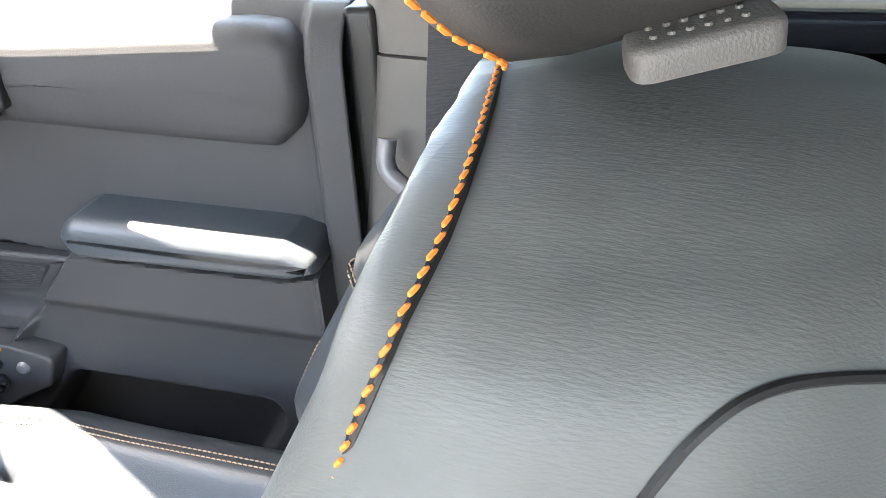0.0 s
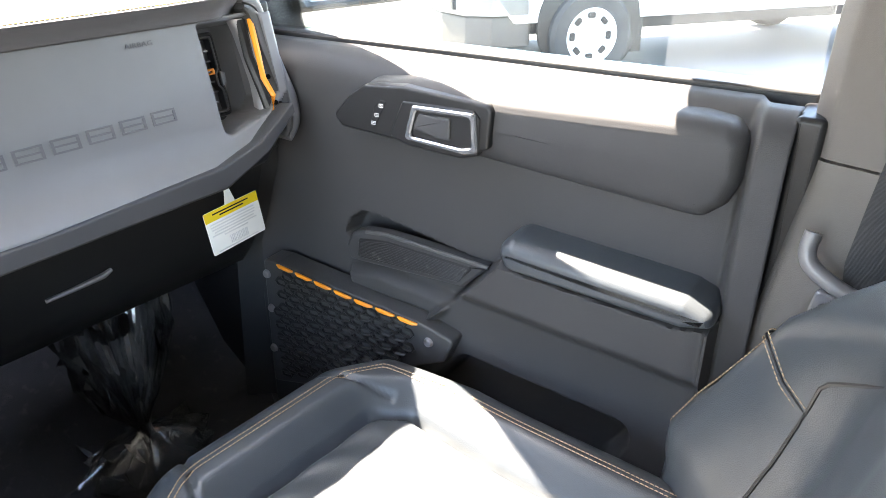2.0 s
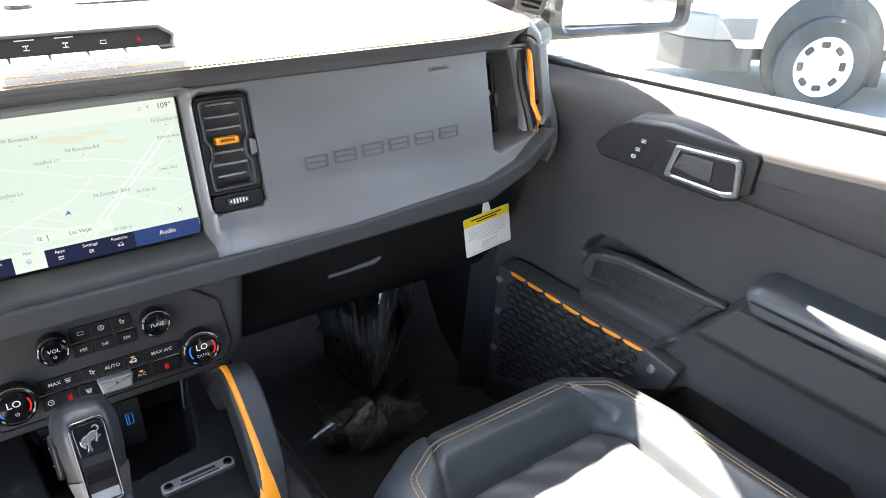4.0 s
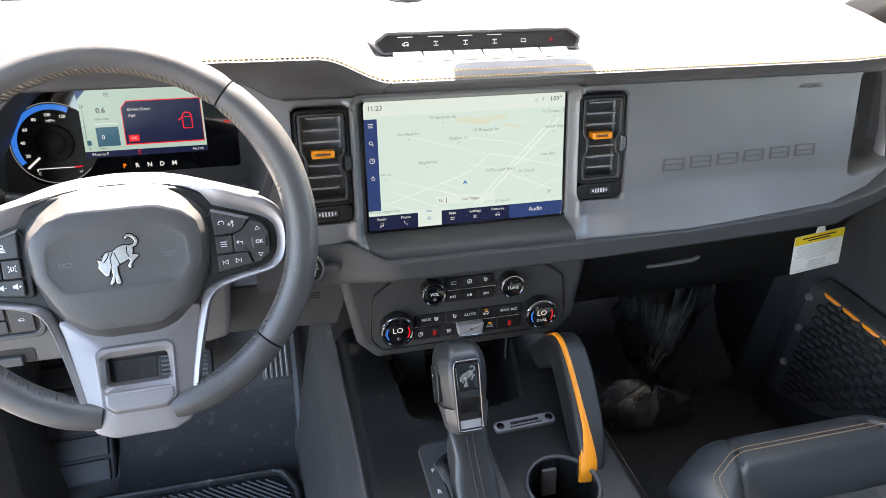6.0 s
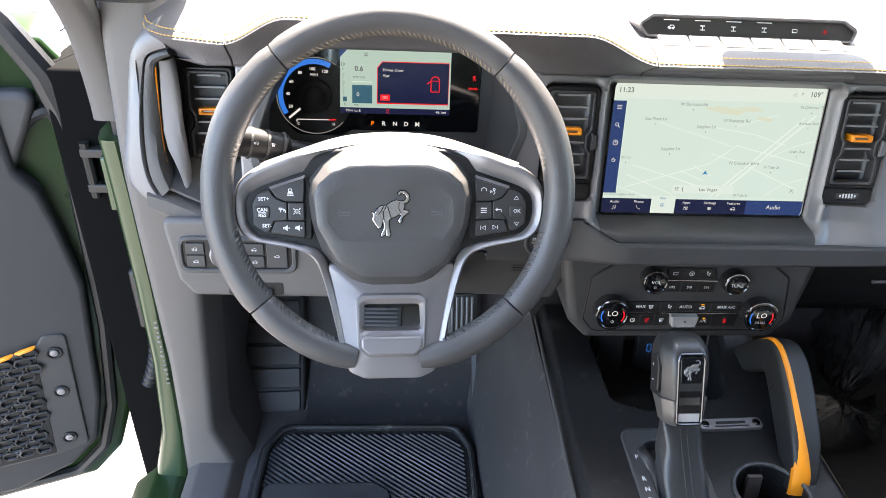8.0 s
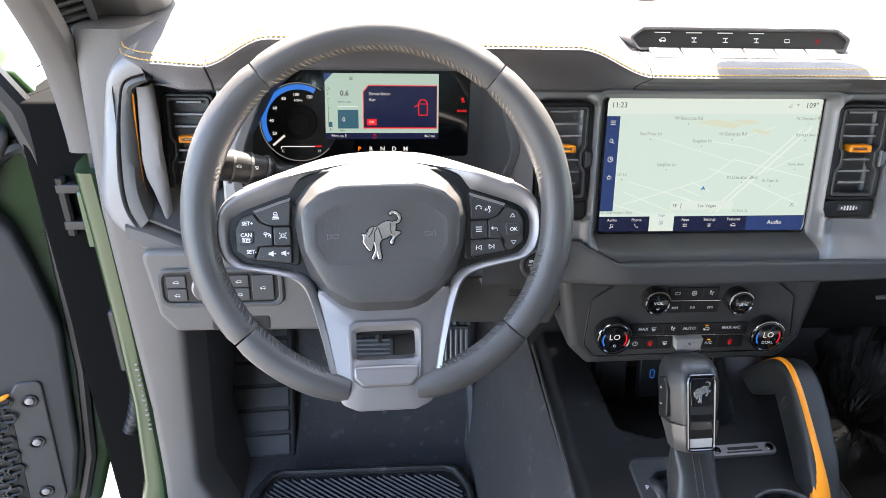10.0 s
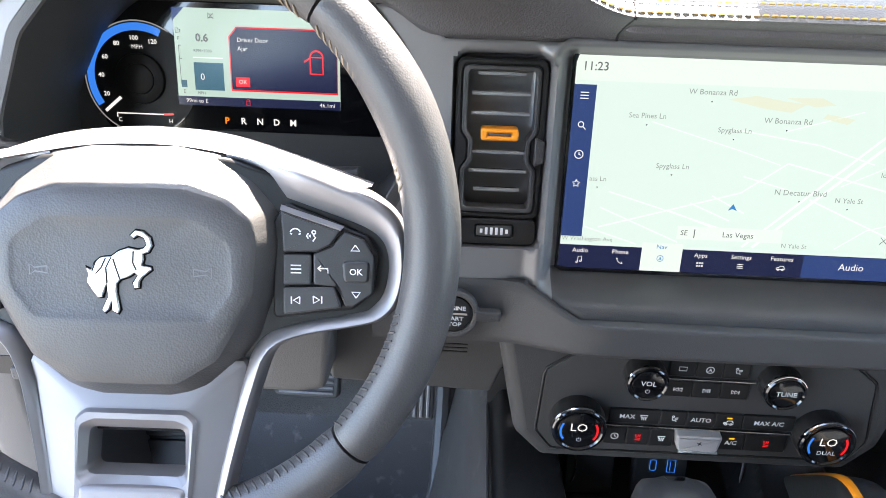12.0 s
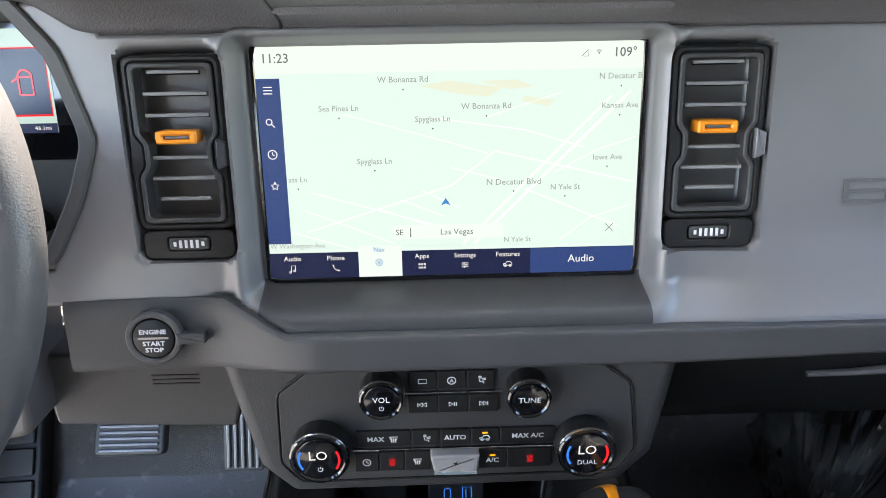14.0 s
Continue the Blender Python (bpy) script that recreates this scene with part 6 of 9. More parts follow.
# key pads
for s, nm in ((-1, "left"), (1, "right")):
    P = [(s * 0.1405, -0.008), (s * 0.134, 0.0035), (s * 0.088, 0.0215), (s * 0.0795, 0.010), (s * 0.0800, -0.0455), (s * 0.126, -0.0390), (s * 0.1375, -0.0295)]
    bm = bmesh.new()
    slab(bm, rounded(P if s > 0 else P[::-1], 0.004), -0.003, 0.0020, 0.0015, WS)
    pad = part("key_pad", bm, black_mat, whl)
    keys = [([(0.0860, 0.0175), (0.1200, 0.0070), (0.1140, -0.0015), (0.1060, -0.0055), (0.0870, -0.0060)], 0.0072, key_mat), ([(0.0868, -0.0070), (0.1030, -0.0070), (0.1030, -0.0245), (0.0868, -0.0250)], 0.0064, key_mat),
            ([(0.0866, -0.0260), (0.1160, -0.0255), (0.1205, -0.0375), (0.0866, -0.0425)], 0.0058, key_mat), ([(0.1215, 0.0058), (0.1330, 0.0015), (0.1385, -0.0080), (0.1378, -0.0290), (0.1270, -0.0365), (0.1220, -0.0365), (0.1175, -0.0255), (0.1040, -0.0245), (0.1040, -0.0068), (0.1145, -0.0025)], 0.0060, key_mat)]
    for q, zt, mt in keys:
        q = [(s * x, y) for x, y in q]
        bm = bmesh.new()
        slab(bm, rounded(q if area2(q) > 0 else q[::-1], 0.0016, 3), 0.001, zt, 0.0010, WS)
        part("key", bm, mt, pad)
    q = [(s * x, y) for x, y in [(0.1205, -0.0105), (0.1360, -0.0105), (0.1355, -0.0225), (0.1215, -0.0225)]]
    bm = bmesh.new()
    slab(bm, rounded(q if area2(q) > 0 else q[::-1], 0.0025, 3), 0.003, 0.0075, 0.0012, WS)
    part("raised_key", bm, key_mat, pad)
    # satin strip stands for the sun along the top of the keys
    bm = bmesh.new()
    loft(bm, [[(s * x, y, z) for x, y, z in ((0.0855, 0.0205, 0.0040), (0.0860, 0.0178, 0.0076), (0.0868, 0.0172, 0.0070))], [(s * x, y, z) for x, y, z in ((0.1215, 0.0090, 0.0040), (0.1200, 0.0074, 0.0074), (0.1196, 0.0066, 0.0070))]], WS)
    part("key_sun_edge", bm, satin_mat, pad, "pale strip standing for sunlight on the upper key edge")
    if s < 0:
        for wd, x, y in (("SET+", -0.1265, -0.0030), ("SET-", -0.1240, -0.0300), ("CAN", -0.1283, -0.0140), ("RES", -0.1283, -0.0195)):
            lettering(wd, 0.0050, WS @ pose(x, y, 0.0078), icon_mat, pad, "key_word", depth=0.0, bold=0.0001)
        icon(pad, WS @ pose(-0.1283, -0.0167, 0.0078), icon_mat, [[(-0.004, 0), (0.004, 0)]], 0.0005)
        marks = (("laneCar", -0.1000, 0.0040, 0.0076), ("cruise", -0.1085, -0.0150, 0.0064), ("lane", -0.0940, -0.0155, 0.0068), ("speaker", -0.1050, -0.0325, 0.0062), ("speakerUp", -0.0930, -0.0325, 0.0062))
    else:
        lettering("OK", 0.0050, WS @ pose(0.1285, -0.0165, 0.0078), icon_mat, pad, "key_word", depth=0.0, bold=0.0001)
        marks = (("call", 0.0945, 0.0045, 0.0076), ("voice", 0.1040, 0.0035, 0.0076), ("up", 0.1280, -0.0030, 0.0064), ("bars", 0.0945, -0.0155, 0.0068), ("back", 0.1095, -0.0155, 0.0064), ("skipBack", 0.0940, -0.0335, 0.0062), ("skipNext", 0.1065, -0.0330, 0.0062), ("down", 0.1285, -0.0295, 0.0064))
    for nm2, x, y, zz in marks:
        icon(pad, WS @ pose(x, y, zz + 0.0004) @ Matrix.Scale(1.0, 4), icon_mat, ICONS[nm2], 0.0008)

# column shroud and stalks
col = thing("steering_column", "dark plastic steering column shroud with a stalk", "steering column")
bm = bmesh.new()
cx = -0.391
rings = []
for y, zc, w, h in ((0.855, 1.285, 0.048, 0.030), (0.90, 1.266, 0.055, 0.034), (0.96, 1.245, 0.058, 0.034), (1.04, 1.222, 0.058, 0.036)):
    q = rounded([(cx - w, zc - h), (cx + w, zc - h), (cx + w, zc + h * 0.7), (cx + w * 0.7, zc + h), (cx - w * 0.7, zc + h), (cx - w, zc + h * 0.7)], 0.012, 3)
    rings.append([(x, y, z) for x, z in q])
loft(bm, rings)
part("shroud", bm, dark_mat, col)
bm = bmesh.new()
tube(bm, [(-0.430, 0.885, 1.325), (-0.470, 0.872, 1.340), (-0.500, 0.862, 1.350)], [0.010, 0.011, 0.0115], 14)
part("stalk_root", bm, black_mat, col)
bm = bmesh.new()
tube(bm, [(-0.500, 0.862, 1.350), (-0.504, 0.861, 1.352), (-0.540, 0.850, 1.364), (-0.566, 0.842, 1.371), (-0.572, 0.840, 1.373)], [0.0105, 0.0150, 0.0160, 0.0165, 0.012], 18)
stk = part("stalk", bm, black_mat, col, "black indicator and wiper stalk with white marks")
for x in (-0.507, -0.522, -0.538, -0.556):
    f = (x + 0.504) / (-0.566 + 0.504)
    bm = bmesh.new()
    c, d = Vector((-0.504, 0.861, 1.352)).lerp(Vector((-0.566, 0.842, 1.371)), f), Vector((-0.062, -0.019, 0.019)).normalized()
    tube(bm, [c - d * 0.0012, c + d * 0.0012], 0.0170, 18)
    part("stalk_ring", bm, dark_mat, stk)
for k, (x, y, z) in enumerate([(-0.512, 0.843, 1.364), (-0.528, 0.838, 1.368), (-0.546, 0.832, 1.374)]):
    m = axes((x, y, z), (1, 0.28, -0.30), (0.1, 0.55, 0.8))
    icon(stk, m @ Matrix.Scale(0.6, 4), grey_ink, ICONS[("glass", "car", "fan")[k]], 0.0007)
bm = bmesh.new()
tube(bm, [(-0.350, 0.885, 1.320), (-0.300, 0.872, 1.335), (-0.270, 0.868, 1.342)], [0.010, 0.010, 0.007], 12)
part("stalk", bm, black_mat, col)

# driver's lower cover with the lamp switch
low = thing("driver_lower_cover", "grey plastic cover under the instruments with a lamp switch panel", "panel")
LC = axes((-0.42, 0.897, 1.185), (1, 0, 0), (0, 0.12, 0.99))
bm = bmesh.new()
slab(bm, rounded([(-0.245, 0.052), (-0.232, -0.030), (-0.215, -0.052), (0.085, -0.055), (0.110, -0.050), (0.120, 0.052)], 0.012), -0.06, 0.0, 0.006, LC)
part("cover", bm, taupe_mat, low, "taupe lower cover")
bm = bmesh.new()
ring_plate(bm, rounded(box2(-0.228, -0.086, -0.018, 0.031), 0.014), rounded(box2(-0.222, -0.092, -0.012, 0.026), 0.010), -0.004, 0.004, 0.0015, LC, 72)
part("switch_frame", bm, mid_mat, low)
bm = bmesh.new()
slab(bm, rounded(box2(-0.2225, -0.0915, -0.0125, 0.0265), 0.010), -0.004, 0.0012, 0.001, LC)
part("switch_plate", bm, black_mat, low)
for x0, x1, y0, y1 in ((-0.218, -0.196, 0.0075, 0.0225), (-0.218, -0.196, -0.0095, 0.0060), (-0.148, -0.125, 0.0075, 0.0225), (-0.148, -0.125, -0.0095, 0.0060), (-0.122, -0.097, -0.0095, 0.0225)):
    bm = bmesh.new()
    slab(bm, rounded(box2(x0, x1, y0, y1), 0.002), 0.0, 0.0035, 0.001, LC)
    part("switch_key", bm, dark_mat, low)
    icon(low, LC @ pose(0.5 * (x0 + x1), 0.5 * (y0 + y1), 0.0040) @ Matrix.Scale(0.8, 4), grey_ink, ICONS["car"], 0.0006)
bm = bmesh.new()
disc(bm, -0.172, 0.007, 0.0, 0.012, 0.0165, 0.0150, 28, 0.002, LC)
part("lamp_knob", bm, dark_mat, low)
bm = bmesh.new()
disc(bm, -0.172, 0.007, 0.0, 0.006, 0.0185, 0.0180, 28, 0.001, LC)
part("knob_ring", bm, satin_mat, low, "silver ring round the lamp knob")
bm = bmesh.new()
slab(bm, rounded(box2(-0.172, -0.105, -0.050, -0.032), 0.004), -0.005, 0.0008, 0.0005, LC)
part("latch_slot", bm, black_mat, low)
bm = bmesh.new()
slab(bm, rounded(box2(-0.150, -0.118, -0.052, -0.040), 0.003), -0.005, 0.006, 0.002, LC)
part("bonnet_latch", bm, mid_mat, low)

# knee cover beside the column
bm = bmesh.new()
slab(bm, rounded([(-0.315, 1.112), (-0.174, 1.106), (-0.150, 1.180), (-0.315, 1.180)], 0.006), -0.05, 0.0, 0.003, axes((0, 0.93, 0), (1, 0, 0), (0, 0.0, 1)))
kc = part("knee_cover", bm, dark_mat, low)
for i in range(3):
    bm = bmesh.new()
    block(bm, -0.232, -0.196, 1.150 + 0.004 * i, 1.1515 + 0.004 * i, -0.002, 0.0006, 0.0003, axes((0, 0.93, 0), (1, 0, 0), (0, 0.0, 1)))
    part("slot", bm, black_mat, kc)

# engine start button
st = thing("start_button", "round black engine start button with white words on the dash", "button")
BS = FACE @ pose(-0.2085, fv(1.2125), 0.008)
bm = bmesh.new()
ring_plate(bm, circ(0.0195, 40)[:-1], circ(0.0150, 40)[:-1], -0.004, 0.0035, 0.0012, BS, 64)
part("collar", bm, mid_mat, st)
bm = bmesh.new()
disc(bm, 0, 0, -0.002, 0.0030, 0.0147, 0.0143, 36, 0.0012, BS)
part("button", bm, black_mat, st)
for wd, y in (("ENGINE", 0.0050), ("START", -0.0036), ("STOP", -0.0083)):
    lettering(wd, 0.0046, BS @ pose(0, y, 0.0033), grey_ink, st, "word", depth=0.0, bold=0.00012, wide=1.15)
bm = bmesh.new()
slab(bm, box2(-0.0105, 0.0105, -0.0004, 0.0012), 0.0028, 0.0034, 0.0002, BS)
part("bar", bm, lit_grey, st)
bm = bmesh.new()
slab(bm, rounded([(0.016, -0.0045), (0.036, -0.0045), (0.036, 0.0035), (0.016, 0.0035)], 0.002), -0.004, 0.0045, 0.0015, BS)
part("key_slot", bm, dark_mat, st)

# ---- climate and audio stack ----
stk_ = thing("climate_panel", "black climate and audio panel with four knobs and rows of keys", "control panel")
ST = axes((0, 0.9045, 1.14), (1, 0, 0), (0, 0.08, 0.97))


def sv(z):
    return (z - 1.14) / 0.9966


bm = bmesh.new()
slab(bm, rounded([(x, sv(z)) for x, z in [(-0.175, 1.196), (-0.162, 1.130), (-0.153, 1.086), (-0.128, 1.060), (0.132, 1.062), (0.156, 1.090), (0.164, 1.140), (0.172, 1.200)]], 0.012), -0.13, -0.001, 0.012, ST)
part("housing", bm, dark_mat, stk_, "dark grey moulded housing")
OC = [(x, sv(z)) for x, z in [(-0.093, 1.189), (-0.1335, 1.158), (-0.1365, 1.094), (-0.121, 1.074), (0.130, 1.077), (0.142, 1.098), (0.1335, 1.160), (0.097, 1.188)]]
bm = bmesh.new()
ring_plate(bm, rounded(OC, 0.010), rounded(inset(OC, 0.002), 0.009), -0.004, 0.0012, 0.0006, ST, 96)
part("edge_line", bm, black_mat, stk_)
bm = bmesh.new()
slab(bm, rounded(inset(OC, 0.0024), 0.009), -0.004, 0.0006, 0.0008, ST)
part("panel", bm, dark_mat, stk_)
for x0, x1, z, in ((-0.050, 0.050, 1.1565), (-0.095, 0.092, 1.1060)):
    bm = bmesh.new()
    block(bm, x0, x1, sv(z) - 0.0008, sv(z) + 0.0008, 0, 0.0042, 0.0004, ST)
    part("silver_line", bm, chrome_mat, stk_, "thin silver line")


def knob(x, z, r, big):
    k = None
    m = ST @ pose(x, sv(z), 0)
    bm = bmesh.new()
    n = 48
    prof_ = [(r * 0.98, 0.0), (r, 0.004), (r, 0.013), (r * 0.93, 0.0175)]
    rings = []
    for rr, zz in prof_:
        rings.append([((rr + (0.0005 * math.cos(16 * 2 * math.pi * i / n) if 0.003 < zz < 0.015 else 0)) * math.cos(2 * math.pi * i / n), (rr + (0.0005 * math.cos(16 * 2 * math.pi * i / n) if 0.003 < zz < 0.015 else 0)) * math.sin(2 * math.pi * i / n), zz) for i in range(n)])
    loft(bm, rings, m)
    k = part("knob", bm, black_mat, stk_)
    bm = bmesh.new()
    ring_plate(bm, circ(r * 0.97, 48)[:-1], circ(r * 0.80, 48)[:-1], 0.012, 0.0195, 0.0012, m, 64)
    part("knob_rim", bm, gloss_mat, k, "polished rim")
    # chrome arc over the upper half stands for a highlight on the rim
    bm = bmesh.new()
    a_ = arc(0, 0, r * 0.965, 25, 155, 24)
    tube(bm, [(p, q, 0.0175) for p, q in a_], 0.0011, 6, m)
    part("knob_shine", bm, chrome_mat, k)
    bm = bmesh.new()
    disc(bm, 0, 0, 0.010, 0.0188, r * 0.80, r * 0.78, 40, 0.001, m)
    part("knob_face", bm, gloss_mat, k)
    f = m @ pose(0, 0, 0.0192)
    if big:
        icon(k, f, lit_blue, [arc(0, 0, r * 0.66, 150, 215, 12)], 0.0018, 0, "cold_arc")
        icon(k, f, lit_red, [arc(0, 0, r * 0.66, -35, 30, 12)], 0.0018, 0, "hot_arc")
        lettering("LO", 0.0112, f @ pose(-0.0005, 0.0035, 0.0003), lit_white, k, "word", depth=0.0)
        if x > 0:
            lettering("DUAL", 0.0058, f @ pose(0, -0.0075, 0.0003), grey_ink, k, "word", depth=0.0)
        else:
            icon(k, f @ pose(0.0005, -0.0085, 0.0003) @ Matrix.Scale(0.75, 4), grey_ink, ICONS["power"], 0.0006)
    else:
        lettering("TUNE" if x > 0 else "VOL", 0.0064, f @ pose(0, 0.0015 if x < 0 else 0, 0.0003), icon_mat, k, "word", depth=0.0)
        if x < 0:
            icon(k, f @ pose(0, -0.0055, 0.0003) @ Matrix.Scale(0.7, 4), grey_ink, ICONS["power"], 0.0006)


knob(-0.0535, 1.1605, 0.0165, False)
knob(0.0535, 1.1585, 0.0165, False)
knob(-0.1020, 1.1110, 0.0228, True)
knob(0.0985, 1.1095, 0.0228, True)


def stack_key(x0, x1, z0, z1, mark="", word="", mt=None, led=None):
    bm = bmesh.new()
    slab(bm, rounded(box2(x0 + 0.0003, x1 - 0.0003, sv(z0), sv(z1)), 0.0012, 2), -0.002, 0.0030, 0.0008, ST)
    k = part("key", bm, black_mat, stk_)
    c = ST @ pose(0.5 * (x0 + x1), sv(0.5 * (z0 + z1)) - (0.001 if led else 0), 0.0034)
    if mark:
        off_ = -0.006 if word else 0.0
        icon(k, c @ pose(-off_ * 1.3, 0, 0) @ Matrix.Scale(1.0, 4), mt or icon_mat, ICONS[mark], 0.0008)
    if word:
        lettering(word, 0.0060, c @ pose(-0.006 if mark else 0, 0, 0), icon_mat, k, "word", depth=0.0, bold=0.00010)
    if led:
        bm = bmesh.new()
        block(bm, -0.0022, 0.0022, 0.0042, 0.0054, 0, 0.0004, 0.0002, c)
        part("lamp", bm, led, k, "lit amber lamp")


for i, mk in enumerate(("box", "autoA", "person")):
    stack_key(-0.0345 + 0.0215 * i, -0.0130 + 0.0215 * i, 1.1590, 1.1745, mk)
for i, mk in enumerate(("rewind", "play", "skip")):
    stack_key(-0.0355 + 0.0228 * i, -0.0127 + 0.0228 * i, 1.1385, 1.1540, mk)
stack_key(-0.0760, -0.0335, 1.1085, 1.1230, "glass", "MAX")
stack_key(-0.0335, -0.0115, 1.1085, 1.1230, "person")
stack_key(-0.0115, 0.0115, 1.1085, 1.1230, "", "AUTO")
stack_key(0.0115, 0.0340, 1.1085, 1.1230, "car", "", None, lit_amber)
stack_key(0.0340, 0.0770, 1.1085, 1.1230, "", "MAX A/C")
stack_key(-0.0780, -0.0590, 1.0855, 1.1035, "clock")
stack_key(-0.0590, -0.0395, 1.0855, 1.1035, "seat", "", lit_red)
stack_key(-0.0395, -0.0190, 1.0855, 1.1035, "glass")
stack_key(0.0175, 0.0400, 1.0855, 1.1035, "", "A/C", None, lit_amber)
stack_key(0.0400, 0.0750, 1.0855, 1.1035, "seat", "", lit_red)
bm = bmesh.new()
slab(bm, rounded([(x, sv(z)) for x, z in [(-0.0195, 1.1045), (-0.0165, 1.0880), (0.0160, 1.0880), (0.0185, 1.1045)]], 0.002), -0.002, 0.0110, 0.002, ST)
fan = part("fan_rocker", bm, blade_mat, stk_, "silver fan rocker")
icon(fan, ST @ pose(0, sv(1.0975), 0.0114) @ Matrix.Scale(0.7, 4), void_mat, ICONS["fan"], 0.0009)
bm = bmesh.new()
tube(bm, [(-0.0165, sv(1.0880), 0.0100), (0.0160, sv(1.0880), 0.0100)], 0.0022, 8, ST)
part("rocker_lip", bm, chrome_mat, fan)

# ---- centre console ----
con = thing("centre_console", "black centre console with tray, cup holder and shift gate", "console")
CZ = 1.000
gx, gy = np.linspace(-0.170, 0.165, 136), np.linspace(0.30, 1.03, 200)
GX, GY = np.meshgrid(gx, gy)
GZ = np.full_like(GX, CZ) + 0.018 * ss(0.80, 1.00, GY)
tray = sd_poly(GX, GY, rounded([(-0.092, 0.845), (-0.050, 0.828), (0.066, 0.850), (0.092, 0.98), (0.092, 1.06), (-0.104, 1.06), (-0.104, 0.98)], 0.015))
GZ += -0.070 * ss(0.003, -0.010, tray)
cup = np.hypot(GX - 0.062, GY - 0.690)
GZ += -0.075 * ss(0.0435, 0.0405, cup)
gate = sd_box(GX, GY, -0.052, 0.700, 0.044, 0.088, 0.012)
GZ += -0.012 * ss(0.002, -0.003, gate)
GZ += -0.020 * ss(0.145, 0.165, GX) - 0.02 * ss(-0.155, -0.170, GX)
sheet("top", GX, GY, GZ, console_mat, con, None, None, "black moulded console top")
bm = bmesh.new()
# the sides: driver's side spreads to the floor
for pts in ([(-0.170, CZ - 0.02), (-0.176, CZ - 0.03), (-0.190, 0.90), (-0.212, 0.76), (-0.240, FLOOR_Z)],):
    rows_ = []
    for y in np.linspace(0.25, 1.22, 24):
        wid = 1.0 + 0.10 * max(0, (y - 0.9))
        rows_.append([(x * wid if i else x, y, z + 0.01 * max(0, y - 0.85)) for i, (x, z) in enumerate(pts)])
    loft(bm, rows_, caps=(False, False), closed=False)
part("driver_side", bm, vinyl_mat, con, "scuffed dark grey side wall")
bm = bmesh.new()
loft(bm, [[(x, y, z) for x, z in [(0.165, CZ - 0.018), (0.172, CZ - 0.03), (0.180, 0.85), (0.20, FLOOR_Z)]] for y in np.linspace(0.25, 1.15, 10)], caps=(False, False), closed=False)
part("passenger_side", bm, black_mat, con)
bm = bmesh.new()
tube(bm, [(-0.171, 0.30, CZ - 0.014), (-0.171, 0.70, CZ - 0.014), (-0.171, 1.02, CZ + 0.004)], 0.0022, 6)
part("side_edge", bm, mid_mat, con)
bm = bmesh.new()
loft(bm, [[(x, y, z) for y, z in [(1.030, CZ - 0.08), (1.040, 1.00), (1.040, 1.07)]] for x in np.linspace(-0.17, 0.165, 8)], caps=(False, False), closed=False)
part("tray_back", bm, black_mat, con)
# ring of the cup holder
bm = bmesh.new()
tube(bm, [(0.062 + 0.0445 * math.cos(a), 0.690 + 0.0445 * math.sin(a), CZ + 0.0012) for a in np.linspace(0, 2 * math.pi, 48, endpoint=False)], 0.0028, 8, closed=True)
part("cup_ring", bm, dark_mat, con)
bm = bmesh.new()
slab(bm, rounded(box2(-0.010, 0.010, -0.020, 0.020), 0.003), 0.0, 0.006, 0.002, axes((0.062, 0.730, 0.965), (1, 0, 0), (0, 0.2, 1)))
part("cup_spring", bm, satin_mat, con)
# sockets on the back of the tray
UM = axes((0.003, 0.966, 0.985), (1, 0, 0), (0, 0.25, 0.97))
for x, w in ((-0.070, 0.024), (0.000, 0.026)):
    bm = bmesh.new()
    slab(bm, rounded(box2(x - w, x + w, -0.034, 0.030), 0.004), -0.01, 0.004, 0.002, UM)
    sk = part("socket_panel", bm, black_mat, con)
    if x > -0.05:
        icon(sk, UM @ pose(-0.008, 0.004, 0.0048), lit_blue, [rounded(box2(-0.003, 0.003, -0.006, 0.006), 0.002, 2) + [(-0.003, -0.004)]], 0.0008)
        icon(sk, UM @ pose(0.010, 0.004, 0.0048), lit_blue, [[(-0.004, -0.007), (0.004, -0.007), (0.004, 0.007), (-0.004, 0.007), (-0.004, -0.007)], [(-0.001, -0.005), (-0.001, 0.005)]], 0.0008)
bm = bmesh.new()
tube(bm, arc_ := [(-0.086 + 0.004 * math.sin(t), 0.958, 0.985 + 0.022 * math.cos(t)) for t in np.linspace(0, math.pi, 12)], 0.0016, 6)
part("socket_ring", bm, chrome_mat, con)
# silver fin beside the tray
bm = bmesh.new()
loft(bm, [[(0.094, 1.02, 1.065), (0.099, 1.02, 1.065), (0.112, 1.02, 1.0), (0.106, 1.02, 1.0)], [(0.090, 0.99, 1.035), (0.094, 0.99, 1.035), (0.100, 0.985, 1.0), (0.095, 0.985, 1.0)], [(0.079, 0.955, 0.985), (0.080, 0.955, 0.985), (0.081, 0.955, 0.980), (0.080, 0.955, 0.980)]])
part("fin", bm, satin_mat, con)
# maker's plate with two screws; its words are too small to read
PMt = axes((0.0515, 0.797, 1.0035), (1, 0.045, 0), (-0.045, 1, 0.06))
pl = thing("metal_plate", "small brushed metal plate with two screws on the console", "plate")
bm = bmesh.new()
slab(bm, rounded(box2(-0.0425, 0.0425, -0.0085, 0.0085), 0.007), -0.003, 0.0025, 0.001, PMt)
part("plate", bm, satin_mat, pl)
for s in (-1, 1):
    bm = bmesh.new()
    disc(bm, s * 0.0345, 0, 0.002, 0.0040, 0.0055, 0.0050, 20, 0.0008, PMt)
    part("screw", bm, gloss_mat, pl)
